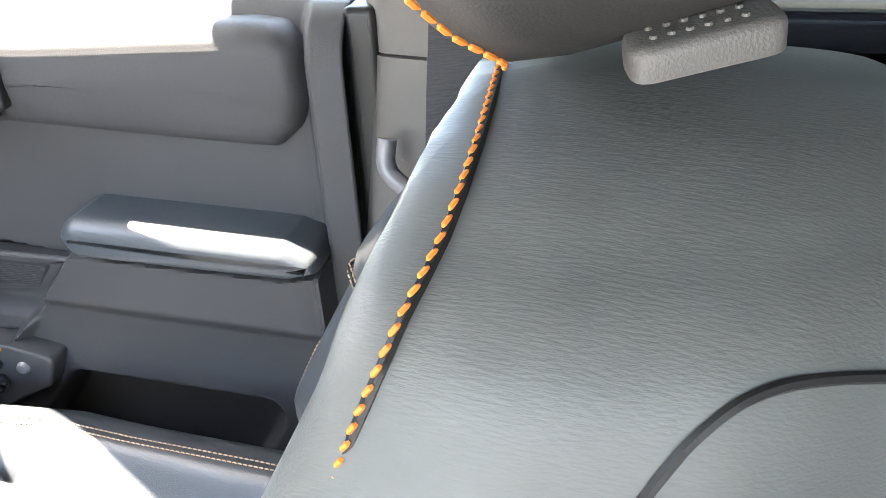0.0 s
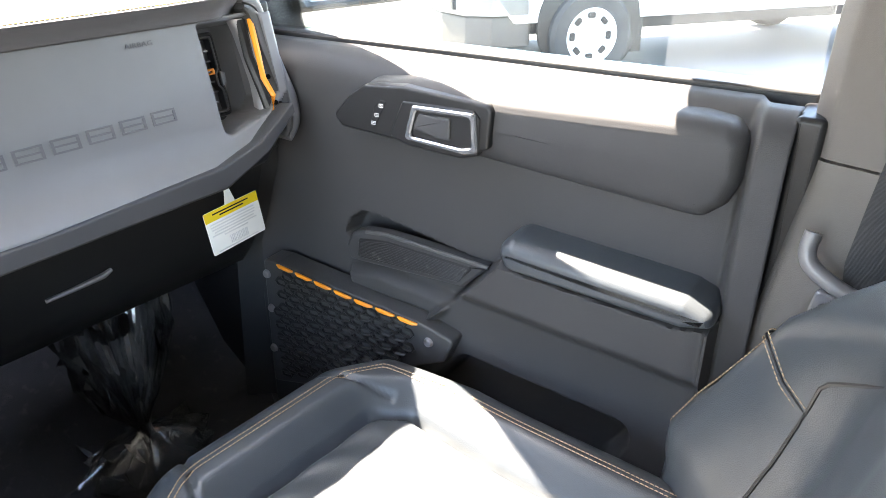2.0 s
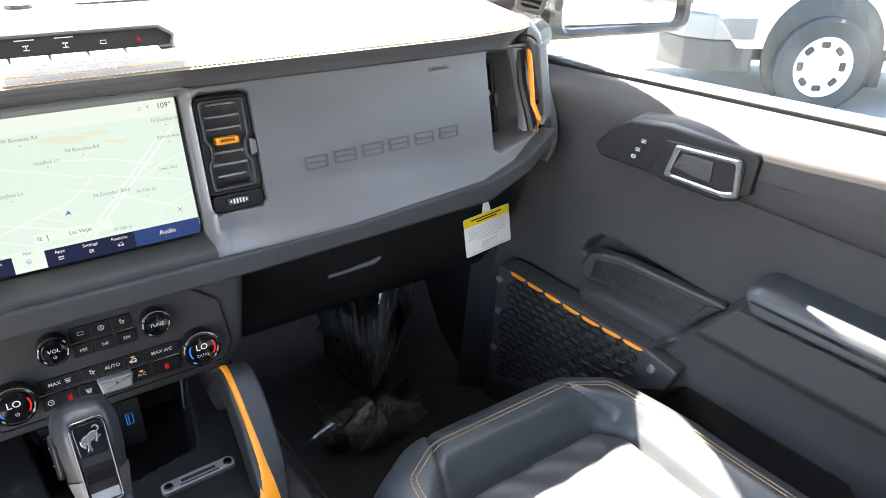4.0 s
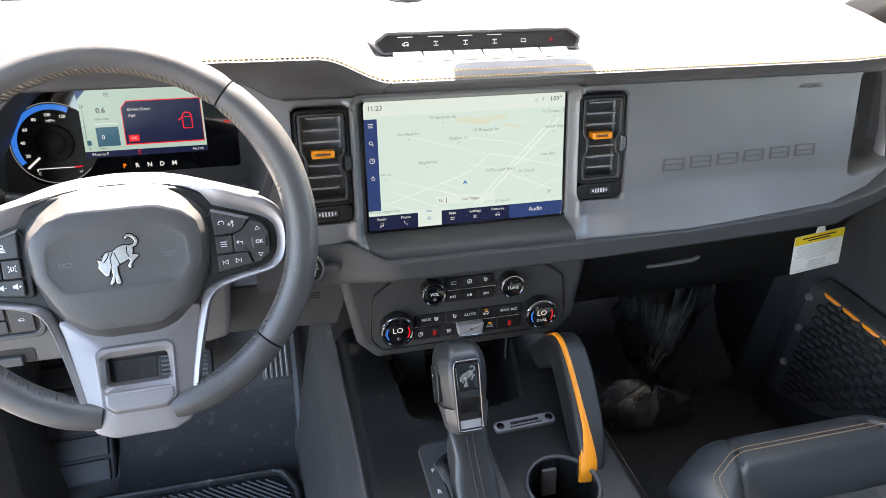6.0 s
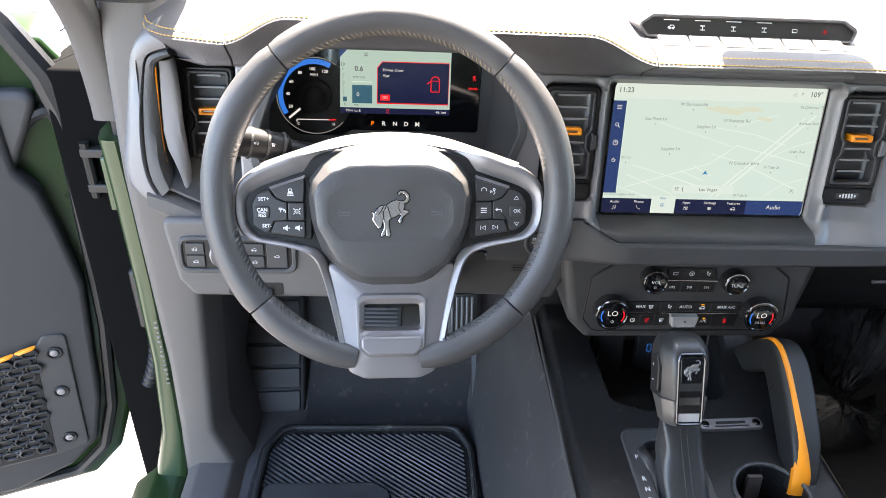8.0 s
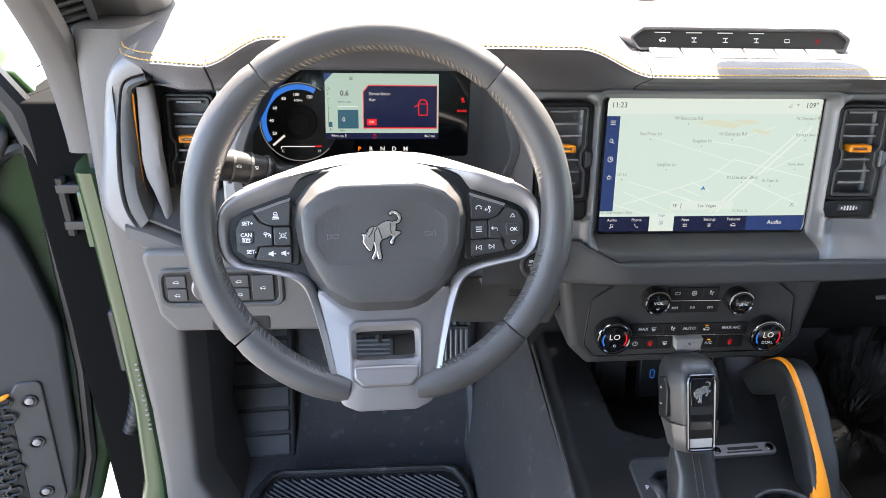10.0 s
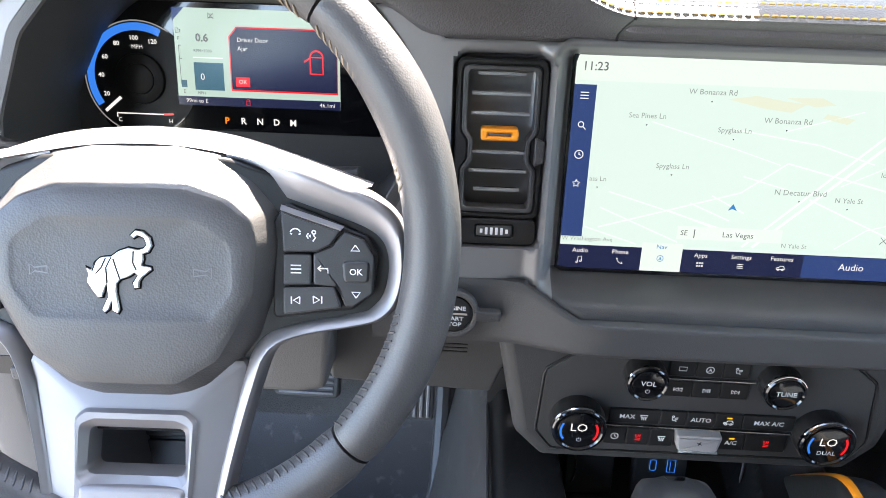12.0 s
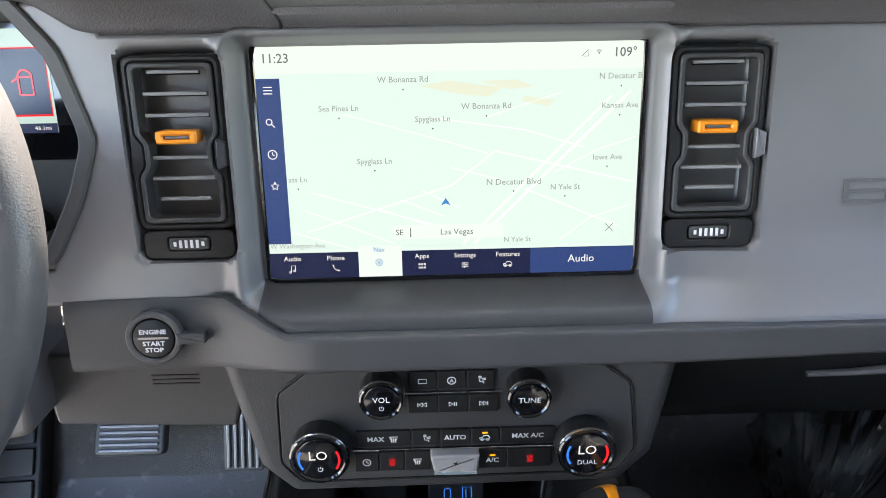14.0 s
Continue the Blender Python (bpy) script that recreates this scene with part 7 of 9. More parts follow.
for y, w, h in ((0.0010, 0.020, 0.0022), (-0.0045, 0.023, 0.0010)):
    bm = bmesh.new()
    block(bm, -w, w, y - h, y + h, 0.002, 0.0029, 0.0003, PMt)
    part("writing_bar", bm, black_mat, pl)

# shift gate letters
gt = thing("shift_gate", "black shift gate with white position letters", "shift gate")
bm = bmesh.new()
ring_plate(bm, rounded(box2(-0.098, -0.006, 0.610, 0.790), 0.014), rounded(box2(-0.076, -0.020, 0.620, 0.772), 0.018), CZ - 0.014, CZ + 0.0025, 0.002, None, 96)
part("gate", bm, dark_mat, gt)
for c, y in (("P", 0.745), ("R", 0.712), ("N", 0.697), ("D", 0.682), ("M", 0.667)):
    lettering(c, 0.0085, pose(-0.0870, y, CZ + 0.0029, 0, 0, 0), white_mat, gt, "letter", depth=0.0, bold=0.0002)

# gear shifter
sh = thing("gear_shifter", "grey pistol-grip gear shifter with a clear window and leather boot", "gear shifter")
KM = axes((-0.0485, 0.745, 1.123), (1, 0.02, 0), (0, 0.45, 0.89))
bm = bmesh.new()
rings = []
for y, w, d0, d1 in ((-0.020, 0.0265, -0.048, 0.0000), (-0.006, 0.0285, -0.052, 0.0012), (0.010, 0.0300, -0.055, 0.0015), (0.024, 0.0302, -0.056, 0.0012), (0.036, 0.0290, -0.055, -0.0015), (0.044, 0.0262, -0.052, -0.0065), (0.0495, 0.0230, -0.047, -0.0130), (0.0525, 0.0150, -0.041, -0.0200), (0.0535, 0.0070, -0.035, -0.0260)):
    q = rounded([(-w, d0), (w, d0), (w, d1 - 0.020), (w * 0.62, d1), (-w * 0.62, d1), (-w, d1 - 0.020)], [0.018, 0.018, 0.016, 0.010, 0.010, 0.016], 5)
    rings.append([(x, y, z) for x, z in q])
loft(bm, rings, KM)
part("grip", bm, shifter_mat, sh, "dark grey moulded grip", sharp=60)
bm = bmesh.new()
rings = []
for y, w, d0, d1 in ((-0.0505, 0.0215, -0.034, -0.004), (-0.0480, 0.0235, -0.038, -0.0012), (-0.034, 0.0255, -0.042, -0.0006), (-0.0195, 0.0280, -0.047, -0.0004)):
    q = rounded([(-w, d0), (w, d0), (w, d1 - 0.014), (w * 0.66, d1), (-w * 0.66, d1), (-w, d1 - 0.014)], 0.007, 4)
    rings.append([(x, y, z) for x, z in q])
loft(bm, rings, KM)
part("lower_grip", bm, bronze_mat, sh, "warm grey satin lower grip", sharp=60)
bm = bmesh.new()
WIN_O = rounded([(-0.0160, -0.0470), (0.0150, -0.0470), (0.0165, 0.0300), (0.0140, 0.0375), (-0.0140, 0.0375), (-0.0165, 0.0300)], 0.0035)
WIN_I = rounded([(-0.0140, -0.0445), (0.0130, -0.0445), (0.0142, 0.0290), (0.0120, 0.0350), (-0.0120, 0.0350), (-0.0142, 0.0290)], 0.003)
ring_plate(bm, WIN_O, WIN_I, -0.004, 0.0032, 0.0009, KM, 96)
part("window_frame", bm, chrome_dark_mat, sh, "polished dark frame")
bm = bmesh.new()
slab(bm, WIN_I if area2(WIN_I) > 0 else WIN_I[::-1], -0.010, -0.0005, 0.0004, KM)
part("window", bm, gloss_mat, sh, "glossy dark window")
bm = bmesh.new()
slab(bm, rounded([(-0.0125, 0.0020), (0.0125, 0.0020), (0.0135, 0.0285), (0.0115, 0.0335), (-0.0115, 0.0335), (-0.0135, 0.0285)], 0.0025), -0.001, 0.0026, 0.0010, KM)
part("emblem_plate", bm, gloss_mat, sh, "glossy dark emblem plate")
for y0, y1, a, mt in ((-0.0435, -0.0330, 26, window_silver), (-0.0330, -0.0240, -35, chrome_dark_mat), (-0.0240, -0.0140, 22, chrome_dark_mat), (-0.0140, 0.0010, -30, gloss_mat)):
    bm = bmesh.new()
    slab(bm, box2(-0.0128, 0.0122, -0.5 * (y1 - y0), 0.5 * (y1 - y0)), -0.002, 0.0006, 0.0003, KM @ pose(0, 0.5 * (y0 + y1), 0.0004, a * 0.35, 0, 0))
    part("window_facet", bm, mt, sh, "clear faceted window")
bm = bmesh.new()
slab(bm, [(0.52 * x, 0.52 * y) for x, y in HORSE], 0.0, 0.0007, 0.0002, KM @ pose(0.0, 0.0270, 0.0026))
part("emblem", bm, emblem_mat, sh)
bm = bmesh.new()
slab(bm, rounded([(-0.009, -0.026), (0.009, -0.021), (0.011, 0.010), (0.004, 0.023), (-0.009, 0.021)], 0.005), 0.0, 0.0045, 0.002, KM @ pose(-0.0285, 0.008, -0.026, 0, -84, 0))
sb = part("side_button", bm, black_mat, sh)
for dy, mk in ((0.010, [[(-0.002, 0), (0.002, 0)], [(0, -0.002), (0, 0.002)]]), (-0.008, [[(-0.002, 0), (0.002, 0)]])):
    icon(sb, KM @ pose(-0.0335, 0.008 + dy, -0.026, 0, -84, 0), icon_mat, mk, 0.0009, 0.0006)
bm = bmesh.new()
rings = []
BT, BB = Vector((-0.0490, 0.752, 1.079)), Vector((-0.0440, 0.690, 0.988))
for f in np.linspace(0, 1, 13):
    c = BT.lerp(BB, f)
    w, d = 0.0215 + 0.0075 * f ** 1.3 + 0.0010 * math.sin(f * 14), 0.020 + 0.026 * f ** 1.5
    q = rounded(box2(-w, w, -d, d), 0.62 * min(w, d), 5)
    rings.append([(c.x + a + 0.0012 * math.sin(9 * f + 40 * b), c.y + b, c.z + 0.45 * b * (1 - f) + 0.0010 * math.sin(11 * f + 90 * a)) for a, b in q])
loft(bm, rings)
part("boot", bm, boot_mat, sh, "dark leather boot", sharp=70)
for x in (-0.0525, -0.0450):
    bm = bmesh.new()
    pth = []
    for f in np.linspace(0.02, 0.98, 12):
        c = BT.lerp(BB, f)
        d = 0.020 + 0.026 * f ** 1.5
        pth.append((x + 0.005 * f, c.y - d - 0.0004, c.z - 0.45 * d * (1 - f)))
    stitches(bm, pth, 0.0048, 0.0034, 0.0007, None, 4, normal=(0, -0.9, 0.4))
    tagged(part("boot_stitching", bm, black_thread_mat, sh), kind="stuff")
# loose fold of the boot inside the gate
bm = bmesh.new()
tube(bm, eased([(-0.072, 0.765, 0.992), (-0.078, 0.752, 1.004), (-0.074, 0.738, 1.006), (-0.070, 0.722, 0.998), (-0.066, 0.690, 0.990)], 2), 0.0075, 10, flat=0.6)
part("boot_fold", bm, boot_mat, sh)

# console grab handle, black with an orange spine
gh = thing("console_grab_handle", "black rubber grab handle with an orange spine on the console", "grab handle")
SP = [(0.120, 0.950, 0.965), (0.122, 0.932, 0.990), (0.124, 0.905, 1.022), (0.125, 0.878, 1.052), (0.125, 0.855, 1.070), (0.124, 0.835, 1.068), (0.122, 0.805, 1.052), (0.119, 0.780, 1.038), (0.115, 0.750, 1.022), (0.110, 0.722, 1.0), (0.107, 0.712, 0.98)]
SP = eased(SP, 2)
wid = lambda y, a: float(np.interp(y, [0.712, 0.722, 0.75, 0.80, 0.835, 0.855, 0.878, 0.95], a))
bm = bmesh.new()
tube(bm, SP, [wid(y, [0.015, 0.019, 0.0225, 0.0240, 0.0240, 0.0235, 0.0215, 0.018]) for x, y, z in SP], 24, flat=0.86, up=(1, 0, 0), sq=0.36)
part("grip", bm, grip_mat, gh, "ribbed black rubber grip")
bm = bmesh.new()
rings = []
for i, (x, y, z) in enumerate(SP):
    a, b = Vector(SP[max(0, i - 1)]), Vector(SP[min(len(SP) - 1, i + 1)])
    t = (b - a).normalized()
    up_ = Vector((1, 0, 0)).cross(t)
    up_ = up_ if up_.z >= 0 else -up_
    r_ = wid(y, [0.015, 0.019, 0.0225, 0.0240, 0.0240, 0.0235, 0.0215, 0.018])
    w_ = wid(y, [0.014, 0.0135, 0.0062, 0.0046, 0.0046, 0.0050, 0.0100, 0.0120])
    side = wid(y, [-0.003, -0.004, -0.007, -0.0105, -0.0115, -0.010, -0.004, 0.0])
    c = Vector((x + side, y, z))
    rings.append([c + Vector((k * w_, 0, 0)) + up_ * (r_ * h) for k, h in ((-1, 0.6), (-0.95, 0.98 - 9 * w_), (-0.5, 1.07 - 2 * w_), (0, 1.09), (0.5, 1.07 - 2 * w_), (0.95, 0.98 - 9 * w_), (1, 0.6))])
loft(bm, rings)
part("spine", bm, orange_mat, gh, "orange plastic spine")
for i in range(9):
    bm = bmesh.new()
    y = 0.765 + 0.0075 * i
    z = float(np.interp(y, [0.75, 0.78, 0.805, 0.83, 0.848], [1.026, 1.040, 1.052, 1.066, 1.078]))
    tube(bm, [(0.103, y, z - 0.012), (0.1025, y - 0.002, z), (0.107, y - 0.003, z + 0.010)], 0.0016, 6)
    part("grip_rib", bm, rubber_mat, gh)
for y, z in ((0.905, 1.085), (0.838, 1.085), (0.795, 1.06), (0.76, 1.042)):
    bm = bmesh.new()
    disc(bm, 0, 0, -0.003, 0.0015, 0.0035, n=10, bevel=0.0004, m=axes((0.1365, y, z - 0.004), (0, 1, 0.4), (-1, 0, 1)))
    part("screw", bm, gloss_mat, gh)

# ---- driver's footwell ----
mat_ = thing("floor_mat", "black ribbed rubber floor mat with a raised rim", "floor mat")
MZ = 0.690
MO = [(-0.640, 0.50), (-0.235, 0.50), (-0.232, 0.90), (-0.232, 1.035), (-0.262, 1.098), (-0.590, 1.098), (-0.622, 1.040)]
bm = bmesh.new()
slab(bm, rounded(MO, 0.03), FLOOR_Z - 0.002, MZ - 0.004, 0.004)
part("base", bm, rubber_mat, mat_)
bm = bmesh.new()
ring_plate(bm, rounded(inset(MO, 0.010), 0.03), rounded(inset(MO, 0.020), 0.025), MZ - 0.008, MZ + 0.006, 0.003, None, 120)
part("rim", bm, rubber_mat, mat_)
RB = [(-0.604, 0.70), (-0.290, 0.70), (-0.258, 0.93), (-0.258, 1.035), (-0.285, 1.072), (-0.575, 1.072), (-0.600, 1.030)]
rbx, rby = np.array([p[0] for p in RB]), np.array([p[1] for p in RB])
for k in range(64):
    c = -0.95 + 0.0098 * k
    # diagonal ribs clipped to the well of the mat
    ts = np.linspace(0, 1, 81)
    pxs, pys = -0.62 + 0.40 * ts, 1.10 - 0.30 * ts + c + 0.62
    inside = sd_poly(pxs, pys, RB) < 0
    if inside.sum() < 4:
        continue
    a, b = np.argmax(inside), len(inside) - 1 - np.argmax(inside[::-1])
    bm = bmesh.new()
    tube(bm, [(pxs[a], pys[a], MZ - 0.004), (pxs[b], pys[b], MZ - 0.004)], 0.0033, 5)
    part("rib", bm, rubber_mat, mat_)
bm = bmesh.new()
slab(bm, rounded([(-0.60, 0.72), (-0.385, 0.72), (-0.39, 0.945), (-0.42, 0.962), (-0.60, 0.962)], 0.02), MZ - 0.006, MZ + 0.001, 0.003)
part("heel_pad", bm, dark_mat, mat_)

ft = thing("foot_rest", "black plastic foot rest with raised pads", "foot rest")
FM = axes((-0.610, 1.165, 0.70), (1, 0.05, 0), (-0.02, 0.62, 0.78))
bm = bmesh.new()
slab(bm, rounded(box2(-0.060, 0.056, -0.045, 0.34), 0.01), -0.03, 0.0, 0.005, FM)
part("base", bm, black_mat, ft)
for i in range(8):
    bm = bmesh.new()
    slab(bm, rounded(box2(-0.054, 0.046, -0.036 + 0.043 * i, 0.001 + 0.043 * i), 0.004), -0.002, 0.005, 0.002, FM)
    part("pad", bm, dark_mat, ft)
# floor pan ahead of the mat, vinyl
bm = bmesh.new()
loft(bm, [[(x, y, z) for y, z in [(1.09, FLOOR_Z + 0.003), (1.15, FLOOR_Z + 0.006), (1.25, 0.744), (1.372, 0.925), (1.39, 1.0)]] for x in np.linspace(-0.55, -0.215, 8)], caps=(False, False), closed=False)
tagged(finish(bm, "toe_board", vinyl_mat), "dark grey vinyl toe board with scuffs", "floor", kind="structure")
bm = bmesh.new()
tube(bm, [(-0.228, 1.13, FLOOR_Z + 0.012), (-0.226, 1.25, 0.76), (-0.224, 1.37, 0.94)], 0.012, 8)
tagged(finish(bm, "toe_board_ridge", vinyl_mat), "moulded ridge in the toe board", "floor", kind="structure")

pd = thing("brake_pedal", "wide brake pedal with a ribbed rubber pad", "pedal")
PMx = axes((-0.418, 1.222, 0.842), (1, 0, 0), (0, 0.62, 0.78))
bm = bmesh.new()
slab(bm, rounded(box2(-0.048, 0.046, -0.026, 0.026), 0.010), -0.008, 0.006, 0.004, PMx)
part("pad", bm, dark_mat, pd)
for i in range(6):
    bm = bmesh.new()
    block(bm, -0.040, 0.038, -0.021 + 0.0078 * i, -0.017 + 0.0078 * i, 0.005, 0.0085, 0.001, PMx)
    part("rib", bm, trim_mat, pd)
bm = bmesh.new()
tube(bm, [(-0.40, 1.23, 0.85), (-0.39, 1.30, 1.0), (-0.385, 1.32, 1.2)], 0.009, 8)
part("arm", bm, black_mat, pd)
pd = thing("accelerator_pedal", "narrow accelerator pedal with upright ribs", "pedal")
PMx = axes((-0.262, 1.20, 0.862), (1, 0, 0), (0, 0.45, 0.89))
bm = bmesh.new()
slab(bm, rounded(box2(-0.026, 0.026, -0.050, 0.040), 0.006), -0.010, 0.004, 0.003, PMx)
part("pad", bm, dark_mat, pd)
for i in range(5):
    bm = bmesh.new()
    block(bm, -0.021 + 0.0092 * i, -0.0165 + 0.0092 * i, -0.045, 0.035, 0.003, 0.008, 0.001, PMx)
    part("rib", bm, trim_mat, pd)
bm = bmesh.new()
tube(bm, [(-0.262, 1.22, 0.88), (-0.262, 1.30, 1.0), (-0.262, 1.34, 1.12)], 0.008, 8)
part("arm", bm, black_mat, pd)
bm = bmesh.new()
loft(bm, [[(x, y, z) for y, z in [(0.93, 1.135), (0.99, 1.125), (1.10, 1.08), (1.35, 1.06)]] for x in np.linspace(-0.66, -0.15, 6)], caps=(False, False), closed=False)
tagged(finish(bm, "knee_panel", dark_mat), "dark panel closing the underside of the dash", "panel", kind="structure")

# ---- driver's side: door frame, sill and open door ----
bm = bmesh.new()
rings = []
for z, yc, x0, x1 in ((0.60, 0.985, -0.745, -0.640), (0.68, 1.000, -0.742, -0.655), (0.76, 1.010, -0.740, -0.688), (0.90, 1.015, -0.738, -0.680), (1.05, 1.008, -0.738, -0.668), (1.16, 1.000, -0.737, -0.668), (1.24, 0.992, -0.735, -0.672), (1.30, 0.990, -0.732, -0.675), (1.42, 0.998, -0.728, -0.668), (1.46, 1.002, -0.728, -0.668)):
    q = rounded([(x0, yc), (x1, yc), (x1 + 0.02, yc + 0.05), (x1 + 0.02, yc + 0.30), (x0, yc + 0.30)], 0.014, 3)
    rings.append([(x, y, z) for x, y in q])
loft(bm, rings)
tagged(finish(bm, "kick_panel_left", taupe_mat), "grey plastic trim at the foot of the driver's door opening", "kick panel", kind="structure")
bm = bmesh.new()
loft(bm, [[(x, y, z) for x, z in rounded([(-0.735, 0.60), (-0.735, 0.680), (-0.715, 0.694), (-0.660, 0.692), (-0.640, 0.668), (-0.640, 0.60)], 0.012, 3)] for y in np.linspace(-0.05, 1.02, 8)])
tagged(finish(bm, "sill_trim", seal_trim_mat), "grey plastic sill trim under the driver's door", "sill", kind="structure")
bm = bmesh.new()
rings = []
for z, y0 in ((0.52, 0.96), (0.66, 0.992), (0.75, 1.012), (0.90, 1.022), (1.05, 1.022), (1.20, 1.016), (1.285, 1.010)):
    xo_ = float(np.interp(z, [0.52, 0.66, 0.78, 1.3], [-0.812, -0.798, -0.774, -0.772]))
    q = rounded([(xo_, y0 + 0.035), (xo_ + 0.008, y0 + 0.004), (-0.737, y0), (-0.737, y0 + 0.25), (xo_, y0 + 0.25)], 0.012, 3)
    rings.append([(x, y, z) for x, y in q])
loft(bm, rings)
tagged(finish(bm, "body_jamb", paint_mat), "glossy green painted door jamb", "jamb", kind="structure")
bm = bmesh.new()
loft(bm, [[(x, y, z) for x, z in rounded([(-0.86, 0.46), (-0.84, 0.62), (-0.79, 0.668), (-0.736, 0.668), (-0.736, 0.46)], 0.02, 4)] for y in np.linspace(-1.6, 1.02, 10)])
tagged(finish(bm, "rocker", paint_mat), "glossy green painted rocker panel", "sill", kind="structure")
# near-black colour stands in for the shade behind the open door
solid("hinge_pillar", [(-0.86, -0.75, 1.10, 1.42, 0.46, 1.345)], void_mat, "hinge pillar coloured near black to stand for door shade", "pillar")
solid("front_wing", [(-0.95, -0.80, 1.24, 2.70, 0.75, 1.33)], paint_mat, "green painted front wing", "wing", bevel=0.03)
# seal trim running down the pillar beside the door opening
bm = bmesh.new()
tube(bm, eased([(-0.751, 1.040, 1.306), (-0.751, 1.040, 1.330), (-0.750, 1.030, 1.390), (-0.744, 1.000, 1.450), (-0.728, 0.850, 1.610), (-0.705, 0.665, 1.790)], 2), 0.0205, 14, flat=0.7, up=(0, -1, 0), sq=0.6)
tagged(finish(bm, "door_opening_trim", seal_trim_mat), "dark taupe trim along the door opening", "trim", kind="structure")
# hinge, wiring boot
dd = thing("driver_door", "open green driver's door with dark grey trim panel", "door")
bm = bmesh.new()
block(bm, -0.782, -0.768, 1.045, 1.11, 1.165, 1.245, 0.004)
hg = part("hinge", bm, paint_mat, dd, "green painted hinge")
for z in (1.170, 1.225):
    bm = bmesh.new()
    block(bm, -0.825, -0.775, 1.085, 1.105, z, z + 0.012, 0.002)
    part("knuckle", bm, black_mat, hg)
bm = bmesh.new()
tube(bm, [(-0.818, 1.092, 1.16), (-0.818, 1.092, 1.245)], 0.007, 10)
part("pin", bm, black_mat, hg)
wb = thing("wiring_boot", "corrugated black wiring boot between door and body", "wiring boot")
bm = bmesh.new()
block(bm, -0.795, -0.752, 1.075, 1.10, 0.93, 1.04, 0.008)
part("plug", bm, black_mat, wb)
bm = bmesh.new()
pts, rr = [], []
for i in range(41):
    f = i / 40
    pts.append((-0.775 - 0.03 * f ** 2, 1.085, 0.93 - 0.13 * f))
    rr.append(0.0125 if i % 4 < 2 else 0.0095)
tube(bm, pts, rr, 12, up=(0, 1, 0))
part("bellows", bm, rubber_mat, wb)
lw = thing("warning_label", "small white printed warning label on the door jamb", "label")
for i in range(14):
    bm = bmesh.new()
    z = 0.86 + 0.0095 * i
    block(bm, -0.7480 + 0.0012 * (i % 3), -0.7425, z, z + 0.0035, -1.0195, -1.0185, 0.0003, axes((0, 0, 0), (1, 0, 0), (0, 0, 1)))
    part("writing_bar", bm, trim_mat, lw)

DD = axes((-0.812, 1.132, 1.0), (0.94, 0.34, 0), (0, 0, 1))      # x towards the hinge, z into the opening
bm = bmesh.new()
SHELL = [(0.0, 0.30), (-0.012, 0.10), (-0.022, -0.10), (-0.050, -0.30), (-0.085, -0.40), (-0.14, -0.455), (-0.95, -0.47), (-0.98, 0.36), (-0.05, 0.38)]
slab(bm, rounded(SHELL[::-1], 0.02), -0.14, -0.020, 0.012, DD)
part("shell", bm, paint_mat, dd, "glossy green door shell")
bm = bmesh.new()
tube(bm, [(x, y, -0.012) for x, y in rounded([(-0.044, 0.305), (-0.052, 0.10), (-0.060, -0.10), (-0.082, -0.28), (-0.112, -0.375), (-0.165, -0.425), (-0.90, -0.44)], 0.03, 5)], 0.010, 8, DD)
part("weatherstrip", bm, seal_mat, dd, "black rubber door seal")
TR = [(-0.070, -0.005), (-0.082, 0.10), (-0.094, 0.165), (-0.115, 0.20), (-0.118, 0.34), (-0.96, 0.34), (-0.94, -0.42), (-0.26, -0.415), (-0.165, -0.385), (-0.115, -0.335), (-0.092, -0.24)]
bm = bmesh.new()
slab(bm, rounded(TR if area2(TR) > 0 else TR[::-1], 0.02), -0.02, 0.012, 0.010, DD)
part("trim_panel", bm, door_mat, dd, "dark grey moulded trim panel")
NP = [(-0.116, -0.088), (-0.150, -0.083), (-0.160, -0.100), (-0.30, -0.135), (-0.60, -0.19), (-0.60, -0.345), (-0.18, -0.345), (-0.130, -0.335)]
bm = bmesh.new()
slab(bm, rounded(NP if area2(NP) > 0 else NP[::-1], 0.012), 0.010, 0.016, 0.003, DD)
part("pocket_panel", bm, dark_mat, dd)
for y in (-0.120, -0.203, -0.310):
    x = -0.139 - 0.018 * (-0.12 - y) / 0.19
    bm = bmesh.new()
    ring_plate(bm, circ(0.0125, 24)[:-1], circ(0.0085, 24)[:-1], 0.0, 0.003, 0.001, DD @ pose(x, y, 0.0155), 32)
    bl = part("bolt_seat", bm, black_mat, dd)
    bm = bmesh.new()
    disc(bm, 0, 0, 0, 0.0035, 0.0078, 0.0062, 20, 0.001, DD @ pose(x, y, 0.0155))
    part("bolt", bm, satin_mat, bl)


